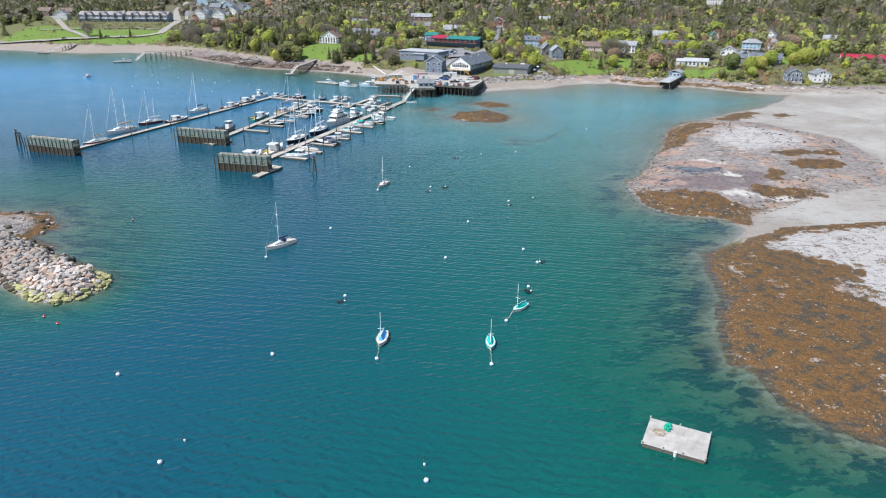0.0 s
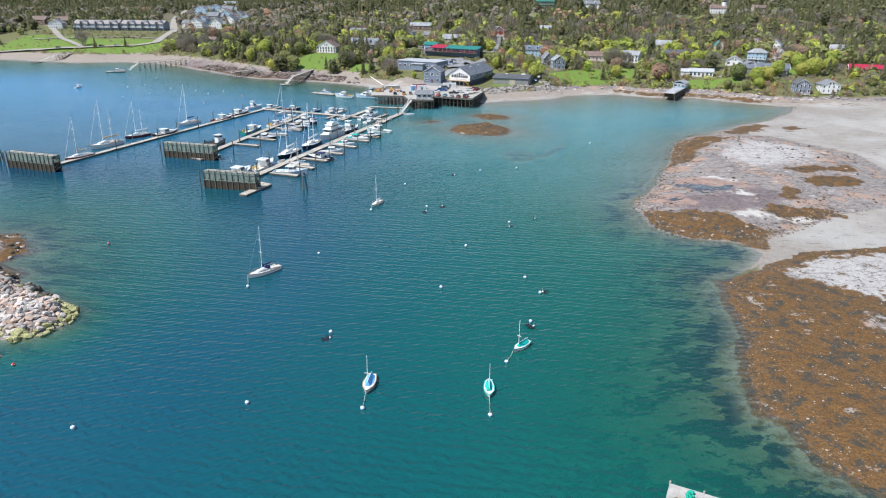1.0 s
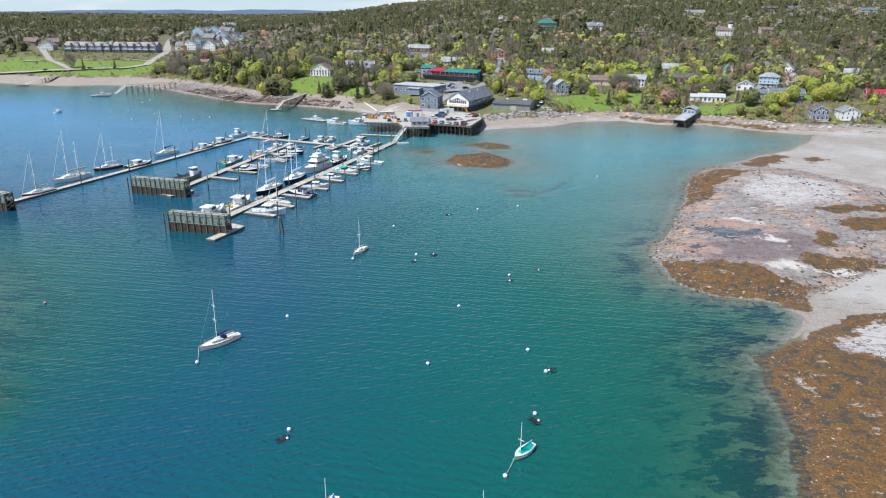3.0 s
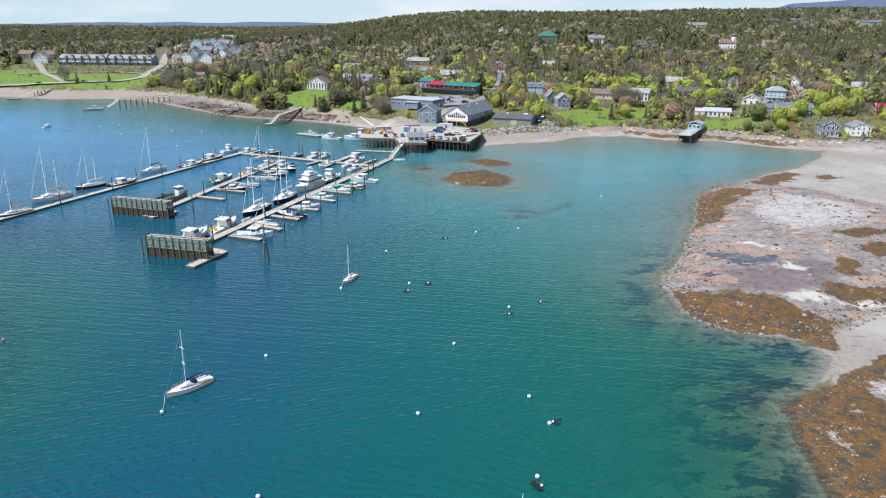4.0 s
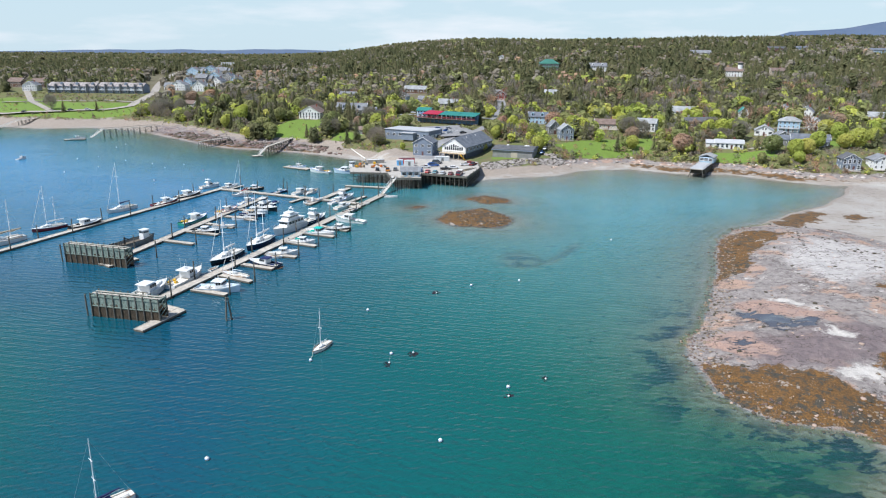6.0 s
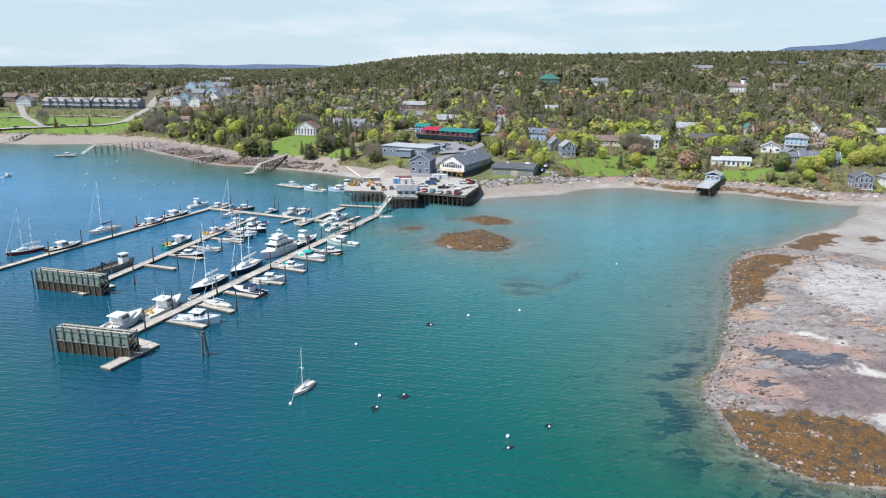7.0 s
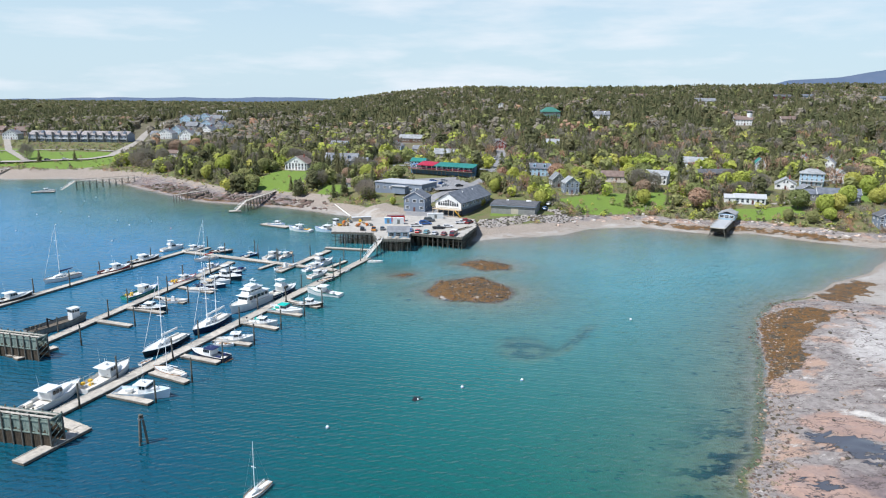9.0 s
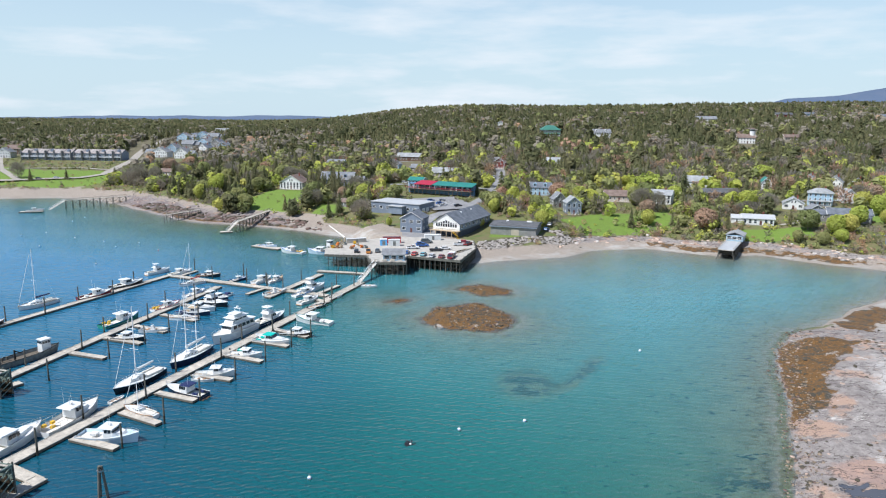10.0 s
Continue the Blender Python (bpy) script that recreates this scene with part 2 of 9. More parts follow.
def prism(bm, outline, z0, z1, m=None):
    """An upright block over an outline of (x, y)."""
    lo = [Vector((x, y, z0)) for x, y in outline]
    hi = [Vector((x, y, z1)) for x, y in outline]
    if m:
        lo, hi = [m @ p for p in lo], [m @ p for p in hi]
    lo, hi = [bm.verts.new(p) for p in lo], [bm.verts.new(p) for p in hi]
    n = len(lo)
    for i in range(n):
        bm.faces.new((lo[i], lo[(i + 1) % n], hi[(i + 1) % n], hi[i]))
    bm.faces.new(lo[::-1])
    bm.faces.new(hi)


def mesh_of(name, bm, material, smooth=False, normals=True):
    me = bpy.data.meshes.new(name)
    if normals:
        bmesh.ops.recalc_face_normals(bm, faces=bm.faces[:])
    bm.to_mesh(me)
    bm.free()
    me.materials.append(material)
    if smooth:
        me.polygons.foreach_set("use_smooth", [True] * len(me.polygons))
    return me


def part(name, bm, material, parent=None, label="", smooth=False):
    ob = new(name, mesh_of(name, bm, material, smooth))
    if parent:
        ob.parent = parent
    if label:
        ob["label"] = label
    return ob


def thing(name, m, label, category, group="", kind=""):
    ob = new(name)
    ob.matrix_basis = m
    return tagged(ob, label, category, group, kind)


def from_arrays(name, verts, faces, material, smooth=False):
    """A mesh object from numpy arrays of vertices and of triangles or quads."""
    me = bpy.data.meshes.new(name)
    k = faces.shape[1]
    me.vertices.add(len(verts))
    me.vertices.foreach_set("co", np.asarray(verts, np.float32).ravel())
    me.loops.add(faces.size)
    me.loops.foreach_set("vertex_index", faces.astype(np.int32).ravel())
    me.polygons.add(len(faces))
    me.polygons.foreach_set("loop_start", np.arange(0, faces.size, k, dtype=np.int32))
    if smooth:
        me.polygons.foreach_set("use_smooth", np.ones(len(faces), bool))
    me.materials.append(material)
    me.update(calc_edges=True)
    return new(name, me)


class Nodes:
    """Short ways to write a node material."""

    def __init__(self, name):
        self.m = bpy.data.materials.new(name)
        self.m.use_nodes = True
        self.n, self.l = self.m.node_tree.nodes, self.m.node_tree.links
        self.b = self.n["Principled BSDF"]
        self.out = self.n["Material Output"]

    def noise(self, size, detail=5, rough=0.6, stretch=None, turn=0.0, lift=0.0):
        tc = self.n.new("ShaderNodeTexCoord")
        mp = self.n.new("ShaderNodeMapping")
        s = stretch or (1, 1, 1)
        mp.inputs["Scale"].default_value = tuple(v / size for v in s)
        mp.inputs["Rotation"].default_value = (0, 0, turn)
        mp.inputs["Location"].default_value = (lift, lift * 0.7, 0)
        no = self.n.new("ShaderNodeTexNoise")
        no.inputs["Scale"].default_value = 1
        no.inputs["Detail"].default_value = detail
        no.inputs["Roughness"].default_value = rough
        self.l.new(tc.outputs["Object"], mp.inputs["Vector"])
        self.l.new(mp.outputs["Vector"], no.inputs["Vector"])
        return no.outputs["Fac"]

    def cells(self, size, stretch=None, turn=0.0):
        """Angular cells with a random value for each."""
        tc = self.n.new("ShaderNodeTexCoord")
        mp = self.n.new("ShaderNodeMapping")
        mp.inputs["Scale"].default_value = tuple(v / size for v in (stretch or (1, 1, 1)))
        mp.inputs["Rotation"].default_value = (0, 0, turn)
        vo = self.n.new("ShaderNodeTexVoronoi")
        vo.inputs["Scale"].default_value = 1
        self.l.new(tc.outputs["Object"], mp.inputs["Vector"])
        self.l.new(mp.outputs["Vector"], vo.inputs["Vector"])
        sp = self.n.new("ShaderNodeSeparateColor")
        self.l.new(vo.outputs["Color"], sp.inputs[0])
        return sp.outputs[0]

    def waves(self, length, turn, wander, scale):
        """Wave crests about length metres apart, wandering."""
        tc = self.n.new("ShaderNodeTexCoord")
        mp = self.n.new("ShaderNodeMapping")
        mp.inputs["Rotation"].default_value = (0, 0, turn)
        wv = self.n.new("ShaderNodeTexWave")
        wv.wave_type, wv.bands_direction, wv.wave_profile = "BANDS", "Y", "SIN"
        for key, val in (("Scale", 0.3142 / length), ("Distortion", wander), ("Detail", 2.0), ("Detail Scale", scale), ("Detail Roughness", 0.45)):
            wv.inputs[key].default_value = val
        self.l.new(tc.outputs["Object"], mp.inputs["Vector"])
        self.l.new(mp.outputs["Vector"], wv.inputs["Vector"])
        return wv.outputs["Fac"]

    def attr(self, name):
        a = self.n.new("ShaderNodeAttribute")
        a.attribute_name = name
        return a.outputs["Fac"]

    def span(self, v, a, b, c=0.0, d=1.0):
        r = self.n.new("ShaderNodeMapRange")
        for key, val in zip(("From Min", "From Max", "To Min", "To Max"), (a, b, c, d)):
            r.inputs[key].default_value = val
        self.l.new(v, r.inputs["Value"])
        return r.outputs["Result"]

    def math(self, op, a, b=0.0):
        r = self.n.new("ShaderNodeMath")
        r.operation = op
        for i, v in enumerate((a, b)):
            if isinstance(v, (int, float)):
                r.inputs[i].default_value = v
            else:
                self.l.new(v, r.inputs[i])
        return r.outputs[0]

    def mix(self, fac, a, b):
        r = self.n.new("ShaderNodeMix")
        r.data_type = "RGBA"
        for key, v in (("Factor", fac), ("A", a), ("B", b)):
            if isinstance(v, tuple):
                r.inputs[key].default_value = (*v, 1)
            elif isinstance(v, (int, float)):
                r.inputs[key].default_value = v
            else:
                self.l.new(v, r.inputs[key])
        return r.outputs["Result"]

    def bump(self, height, strength, distance=0.3):
        r = self.n.new("ShaderNodeBump")
        r.inputs["Strength"].default_value, r.inputs["Distance"].default_value = strength, distance
        self.l.new(height, r.inputs["Height"])
        return r.outputs["Normal"]


# ---- ground and water ----
def ground_material():
    k = Nodes("ground")
    big, mid, small = k.noise(30, 6), k.noise(6, 6, 0.65), k.noise(1.4, 5, 0.7)
    grit = k.noise(0.4, 4, 0.7)
    speck = k.span(small, 0.35, 0.7)
    block = k.cells(1.7, stretch=(0.8, 1.2, 1), turn=0.5)
    wood = k.mix(k.span(mid, 0.35, 0.65), (0.115, 0.110, 0.058), (0.150, 0.125, 0.082))
    scrub = k.mix(k.span(mid, 0.35, 0.65), (0.17, 0.14, 0.07), (0.10, 0.135, 0.040))
    lawn = k.mix(k.span(small, 0.3, 0.7), (0.15, 0.235, 0.035), (0.12, 0.175, 0.035))
    sand = k.mix(speck, (0.33, 0.295, 0.255), (0.25, 0.22, 0.19))
    sand = k.mix(k.span(big, 0.42, 0.62), sand, (0.38, 0.36, 0.33))
    sand = k.mix(k.span(k.noise(3.2, 5, 0.7, (0.5, 1.4, 1), 0.5, lift=81), 0.58, 0.66), sand, (0.17, 0.14, 0.115))
    shingle = k.mix(k.span(grit, 0.35, 0.65), (0.37, 0.32, 0.27), (0.20, 0.165, 0.135))
    # ledge rock: grey, broken into blocks, with pink and pale veins
    stone = k.mix(speck, (0.33, 0.30, 0.28), (0.18, 0.16, 0.148))
    stone = k.mix(k.span(block, 0.0, 1.0, 0.0, 0.35), stone, (0.20, 0.175, 0.165))
    stone = k.mix(k.span(k.noise(9, 5, 0.65, lift=40), 0.52, 0.60), stone, (0.36, 0.25, 0.19))
    stone = k.mix(k.span(k.noise(5, 6, 0.75, (0.6, 1.3, 1), 0.4, lift=11), 0.60, 0.66), stone, (0.50, 0.47, 0.43))
    stone = k.mix(k.span(k.noise(4, 6, 0.75, (0.6, 1.3, 1), 0.4, lift=71), 0.55, 0.62), stone, (0.14, 0.115, 0.11))
    weed = k.mix(k.span(small, 0.3, 0.66), (0.235, 0.120, 0.034), (0.125, 0.068, 0.024))
    weed = k.mix(k.span(grit, 0.42, 0.62), weed, (0.085, 0.05, 0.022))
    weed = k.mix(k.span(k.noise(2.4, 6, 0.72, lift=23), 0.50, 0.58), weed, (0.058, 0.052, 0.040))
    weed = k.mix(k.span(k.noise(0.9, 5, 0.75, lift=57), 0.62, 0.68), weed, (0.36, 0.31, 0.25))
    weed = k.mix(k.span(k.noise(7, 6, 0.78, lift=19), 0.61, 0.64), weed, (0.31, 0.27, 0.235))
    floor = k.mix(k.span(mid, 0.4, 0.6), (0.10, 0.115, 0.065), (0.17, 0.19, 0.11))
    floor = k.mix(k.attr("sandbed"), floor, k.mix(k.span(mid, 0.35, 0.65), (0.24, 0.22, 0.17), (0.30, 0.275, 0.22)))
    floor = k.mix(k.math("MULTIPLY", k.span(k.noise(1.6, 5, 0.75, lift=44), 0.48, 0.6), k.attr("fringe")), floor, (0.115, 0.085, 0.035))
    patch = k.span(k.noise(7, 6, 0.70, (0.8, 1.3, 1), lift=5), 0.50, 0.53)
    spot = k.span(k.noise(2.6, 4, 0.65, (0.8, 1.3, 1), lift=15), 0.615, 0.64)
    dark_bed = k.math("MAXIMUM", k.math("MULTIPLY", patch, k.attr("grassbed")), k.math("MULTIPLY", spot, k.attr("spots")))
    floor = k.mix(dark_bed, floor, (0.010, 0.014, 0.026))

    def blend(base, name, over, noise, soft=0.25):
        f = k.math("ADD", k.attr(name), k.math("MULTIPLY", k.math("SUBTRACT", noise, 0.5), 1.3))
        return k.mix(k.span(f, 0.5 - soft / 2, 0.5 + soft / 2), base, over)

    stone = blend(stone, "umber", k.mix(speck, (0.21, 0.165, 0.16), (0.12, 0.10, 0.105)), mid, 0.5)
    stone = blend(stone, "gravel", k.mix(speck, (0.47, 0.445, 0.42), (0.33, 0.31, 0.295)), mid, 0.5)
    stone = blend(stone, "pink", k.mix(k.span(block, 0, 1, 0, 0.6), k.mix(speck, (0.40, 0.27, 0.21), (0.30, 0.20, 0.16)), (0.27, 0.21, 0.19)), mid, 0.3)
    crack = k.math("ABSOLUTE", k.math("SUBTRACT", k.noise(5, 4, 0.6, (0.7, 1.2, 1), 0.4, lift=63), 0.5))
    stone = k.mix(k.span(crack, 0.004, 0.016, 0.75, 0.0), stone, (0.075, 0.06, 0.055))
    c = blend(wood, "scrub", scrub, mid, 0.5)
    c = blend(c, "lawn", lawn, mid, 0.15)
    c = blend(c, "beach", shingle, small)
    c = blend(c, "sand", sand, mid)
    c = blend(c, "rock", stone, mid)
    c = blend(c, "white", k.mix(speck, (0.55, 0.52, 0.48), (0.42, 0.39, 0.35)), k.noise(3.0, 6, 0.75, lift=3), 0.2)
    c = blend(c, "sea", floor, mid, 0.3)
    c = blend(c, "weed", weed, k.noise(5, 7, 0.75, lift=33), 0.08)
    pool = k.span(k.math("ADD", k.attr("pool"), k.math("MULTIPLY", k.math("SUBTRACT", k.noise(2.6, 5, 0.7, (0.6, 1.3, 1), 0.4, lift=29), 0.5), 2.2)), 0.47, 0.53)
    c = k.mix(pool, c, (0.075, 0.080, 0.095))
    k.l.new(c, k.b.inputs["Base Color"])
    wet = k.math("SUBTRACT", k.span(k.attr("wet"), 0, 1, 0.92, 0.28), k.math("MULTIPLY", pool, 0.75))
    k.l.new(wet, k.b.inputs["Roughness"])
    k.b.inputs["Specular IOR Level"].default_value = 0.3
    h = k.math("ADD", k.math("MULTIPLY", small, 0.6), k.math("MULTIPLY", grit, 0.4))
    h = k.math("ADD", h, k.math("MULTIPLY", k.math("ADD", block, k.noise(3.2, 6, 0.7, lift=8)), k.math("MULTIPLY", k.attr("rock"), 0.6)))
    h = k.math("MULTIPLY", h, k.math("SUBTRACT", 1.0, pool))
    k.l.new(k.bump(h, 0.9, 0.6), k.b.inputs["Normal"])
    return k.m


def water_material():
    k = Nodes("water")
    k.n.remove(k.b)
    murk = k.attr("depth")
    big = k.noise(70, 3, 0.5)
    deep = k.mix(k.span(k.attr("east"), 0, 1), (0.005, 0.056, 0.112), (0.005, 0.110, 0.086))
    deep = k.mix(k.span(big, 0.35, 0.7, 0, 0.5), deep, (0.006, 0.100, 0.112))
    # sky reflection painted into the body colour: far water brighter and bluer
    deep = k.mix(k.span(k.attr("far_sheen"), 0, 1), deep, (0.036, 0.225, 0.430))
    deep = k.mix(k.span(murk, 0.6, 6.0), k.mix(k.attr("bay"), (0.003, 0.135, 0.090), (0.11, 0.375, 0.425)), deep)
    dif = k.n.new("ShaderNodeBsdfDiffuse")
    k.l.new(deep, dif.inputs["Color"])
    tra = k.n.new("ShaderNodeBsdfTransparent")
    tint = k.mix(k.span(murk, 0, 4), (0.92, 0.96, 0.94), (0.13, 0.66, 0.60))
    k.l.new(tint, tra.inputs["Color"])
    body = k.n.new("ShaderNodeMixShader")
    opaque = k.math("SUBTRACT", 1.0, k.math("POWER", 2.718, k.math("MULTIPLY", murk, k.span(k.attr("bay"), 0, 1, -0.34, -0.65))))
    k.l.new(opaque, body.inputs[0])
    k.l.new(tra.outputs[0], body.inputs[1])
    k.l.new(dif.outputs[0], body.inputs[2])
    gust = k.span(k.noise(45, 3, 0.6, (1, 1.8, 1)), 0.3, 0.7, 0.55, 1.0)
    h = k.math("ADD", k.waves(1.9, 0.17, 4.5, 2.4), k.math("MULTIPLY", k.waves(1.2, -0.33, 4.5, 2.4), 0.5))
    h = k.math("MULTIPLY", k.math("ADD", h, k.math("MULTIPLY", k.waves(4.2, 0.02, 6.0, 1.2), 0.7)), gust)
    nor = k.bump(h, 1.0, 0.060)
    chop = k.bump(h, 1.0, 0.24)
    glo = k.n.new("ShaderNodeBsdfGlossy")
    glo.inputs["Roughness"].default_value = 0.12
    k.l.new(nor, glo.inputs["Normal"])
    fre = k.n.new("ShaderNodeFresnel")
    fre.inputs["IOR"].default_value = 1.6
    k.l.new(nor, fre.inputs["Normal"])
    k.l.new(chop, dif.inputs["Normal"])
    top = k.n.new("ShaderNodeMixShader")
    k.l.new(k.math("MINIMUM", fre.outputs[0], 0.5), top.inputs[0])
    k.l.new(body.outputs[0], top.inputs[1])
    k.l.new(glo.outputs[0], top.inputs[2])
    k.l.new(top.outputs[0], k.out.inputs["Surface"])
    return k.m


def steps(lo, hi, fine, start, stop, grow=1.12):
    """Coordinates that are fine between lo and hi and widen outwards."""
    mid = list(np.arange(lo, hi + fine * 0.5, fine))
    s, left = fine, []
    v = lo
    while v > start:
        s *= grow
        v -= s
        left.append(v)
    s, right, v = fine, [], mid[-1]
    while v < stop:
        s *= grow
        v += s
        right.append(v)
    return np.array(left[::-1] + mid + right)


def grid_sheet(name, xs, ys, material, height):
    gx, gy = np.meshgrid(xs, ys)
    f = height(gx.ravel(), gy.ravel())
    verts = np.stack([gx.ravel(), gy.ravel(), f["z"]], -1)
    nx, ny = len(xs), len(ys)
    i = (np.arange(ny - 1)[:, None] * nx + np.arange(nx - 1)).ravel()
    faces = np.stack([i, i + 1, i + nx + 1, i + nx], -1)
    ob = from_arrays(name, verts, faces, material, True)
    for key, v in f.items():
        if key != "z":
            a = ob.data.attributes.new(key, "FLOAT", "POINT")
            a.data.foreach_set("value", np.asarray(v, np.float32))
    return ob


LAWNS = [[(-108, 468), (-87, 458), (-80, 478), (-84, 511), (-106, 515), (-116, 490)], [(78, 397), (110, 402), (132, 412), (128, 436), (92, 432), (66, 415)],
         [(150, 386), (182, 382), (186, 396), (150, 399)], [(-420, 610), (-300, 580), (-262, 590), (-240, 640), (-330, 640), (-420, 680)],
         [(112, 755), (140, 755), (142, 790), (112, 790)], [(28, 382), (52, 388), (56, 400), (28, 391)], [(-70, 452), (-54, 450), (-48, 462), (-66, 468)],
         [(205, 405), (235, 400), (240, 425), (210, 428)]]


# cover of the tidal ledges
WEED_BEDS = [[(84, 234), (99, 248), (114, 249), (124, 242), (113, 237), (98, 221), (91, 207), (80, 196), (70, 189), (77, 212)],
             [(47, 148), (57, 147), (62, 142), (71, 140), (77, 137), (80, 131), (85, 129), (77, 115), (64, 114), (55, 117), (47, 126), (45, 137)],
             [(87, 142), (97, 149), (101, 146), (112, 150), (112, 140), (98, 139), (91, 136)], [(111, 174), (122, 178), (136, 180), (134, 168), (116, 165)],
             [(105, 163), (107, 158), (104, 151), (99, 148), (100, 155)], [(114, 186), (125, 191), (142, 194), (142, 184), (117, 182)], [(124, 261), (135, 276), (149, 285), (154, 279), (143, 264), (130, 254)], [(158, 274), (168, 283), (165, 272), (155, 266)]]
PALE_B = [(71, 103), (74, 93), (82, 88), (83, 80), (78, 70), (84, 58), (100, 48), (170, 55), (200, 112), (103, 116), (85, 111)]
POOL = [(73, 172), (78, 169), (87, 164), (90, 161), (82, 158), (76, 160), (73, 165)]
PINK = [[(75, 179), (83, 178), (89, 172), (95, 162), (90, 163), (86, 166), (79, 169), (74, 174)], [(58, 157), (64, 163), (70, 158), (72, 148), (65, 144), (59, 149)]]
WHITE = [[(82, 179), (89, 179), (96, 169), (91, 167), (87, 171)], [(75, 137), (84, 143), (90, 140), (104, 140), (100, 134), (81, 135)], [(83, 158), (89, 160), (94, 157), (90, 152), (84, 153)]]
GRAVEL = [(104, 214), (112, 226), (124, 232), (140, 226), (138, 206), (124, 194), (109, 188), (101, 194)]
UMBER = [(66, 157), (82, 158), (97, 165), (103, 158), (94, 144), (80, 139), (66, 140), (60, 146)]


def cover(px, py, shapes, soft, ragged=1.0):
    """How far each place lies inside any of the shapes, 0 to 1, with a ragged rim."""
    rim = (bumps(px, py, 7, 61, 3) * 2.0 + bumps(px, py, 2.4, 63, 2) * 1.0) * ragged
    return np.clip((np.maximum.reduce([inside_dist(px, py, p) for p in shapes]) + rim) / soft + 0.5, 0, 1)


def ground_fields(px, py):
    f = land_fields(px, py)
    z, main = f["z"], f["main"]
    inter = np.maximum.reduce([f["ra"], f["rb"], f["isl"], f["spit"]])
    lawn = np.maximum.reduce([inside_dist(px, py, p) for p in LAWNS])
    yardish = np.clip((f["bank"] + 3) / 3, 0, 1)
    fields = dict(z=z)
    fields["scrub"] = np.clip((190 - main) / 60, 0, 1) * 0.75
    fields["lawn"] = np.clip(lawn / 7 + 0.5, 0, 1)
    fields["beach"] = np.clip((np.where(px < -60, 27, 17) - main) / 5 + 0.5, 0, 1) * np.clip(main + 1, 0, 1)
    fields["sand"] = np.maximum(np.clip(f["flats"] / 3, 0, 1), np.clip((11 - main) / 5, 0, 1) * np.clip(main / 2 + 1.4, 0, 1) * 0.52)
    fields["beach"] = np.maximum(fields["beach"], np.where((main < 2) & (z < 0.4) & (inter < -3), 1.3, 0))
    ledge = np.clip(1 - np.abs(main - 15) / 7, 0, 1) * np.clip((px - 60) / 10, 0, 1)
    ledge = np.maximum(ledge, np.clip(1.3 - np.abs(main - 12) / 14, 0, 1) * np.clip((-70 - px) / 20, 0, 1) * np.clip((px + 230) / 20, 0, 1))
    fields["rock"] = np.maximum(np.clip(inter / 3 + 0.8, 0, 1), ledge * 0.95) * (1 - 0.5 * np.clip((bumps(px, py, 30, 77) - 0.1) * 4, 0, 1) * (f["rb"] > 14))
    weed = cover(px, py, WEED_BEDS, 6, 1.5) * 0.84
    weed = np.maximum(weed, np.where(f["rb"] > -1, 0.90 - 0.55 * cover(px, py, [PALE_B], 12, 2.6), 0))
    weed = np.maximum(weed, np.where(f["isl"] > 0, 0.80, 0))
    weed = np.maximum(weed, np.where(f["spit"] > 0, np.clip((9 - f["spit"]) / 9, 0, 1) * 0.9, 0))
    weed = np.maximum(weed, np.where((f["ra"] > 1) | ((f["flats"] > 3) & (py > 130)), 0.30, 0))
    strip = np.where((main > 0) & (px > 75), np.clip(1.3 - np.abs(main - 7) / 8, 0, 1) * (np.where(px > 105, 0.44, 0.28) + 0.30 * bumps(px, py, 22, 52)), 0)
    strip = np.maximum(strip, np.where((main > 0) & (px < -75) & (px > -230), np.clip(1 - np.abs(main - 5) / 6, 0, 1) * 0.72, 0))
    rbw = np.maximum.reduce([f["rb"], f["isl"], f["spit"]])
    fields["weed"] = np.maximum(np.maximum(weed, strip) * np.clip((z + 0.15) / 0.3, 0, 1), np.clip(1 - np.clip(-rbw - 1, 0, 9) / 3, 0, 1) * 0.72 * (rbw < 1))
    fields["sea"] = np.clip(-z / 0.5 + 0.2, 0, 1)
    fields["rock"] = np.maximum(fields["rock"], np.clip(f["crest"] / 3 + 0.5, 0, 1))
    near = np.maximum.reduce([f["flats"], f["isl"] * 1.2, f["spit"], f["crest"] * 1.6])
    fields["spots"] = np.clip((near + 60) / 15, 0, 1) * np.clip((-near - 3) / 3, 0, 1) * np.clip((330 - py) / 60, 0, 1)
    rbn = np.maximum.reduce([f["rb"], f["spit"], f["crest"] * 1.6])
    fields["grassbed"] = np.clip((rbn + 30 + 12 * np.clip((70 - py) / 40, 0, 1)) / 12, 0, 1) * np.clip((-rbn - 2) / 3, 0, 1) + np.clip((-z - 2.5) / 2, 0, 1) * 0.5 * np.clip((140 - py) / 30, 0, 1)
    reef = f["reef"]
    fields["grassbed"] = np.maximum(fields["grassbed"], np.clip((f["ra"] + 17) / 6, 0, 1) * np.clip((-f["ra"] - 2) / 3, 0, 1) * np.clip((184 - py) / 12, 0, 1))
    fields["grassbed"] = np.maximum(fields["grassbed"], np.clip(reef * 1.5, 0, 1))
    fields["umber"] = np.maximum(cover(px, py, [UMBER], 9) * 0.8, np.where(px < -60, ledge * 0.62, 0))
    fields["pool"] = cover(px, py, [POOL, [(61, 153), (66, 157), (69, 152), (65, 149)]], 6, 1.1) * 0.68
    fields["pink"] = cover(px, py, PINK, 5) * 0.85
    fields["white"] = cover(px, py, WHITE, 6, 1.0) * 0.72
    fields["gravel"] = np.maximum(cover(px, py, [GRAVEL], 14) * 0.9, cover(px, py, [PALE_B], 9, 1.6) * 0.85)
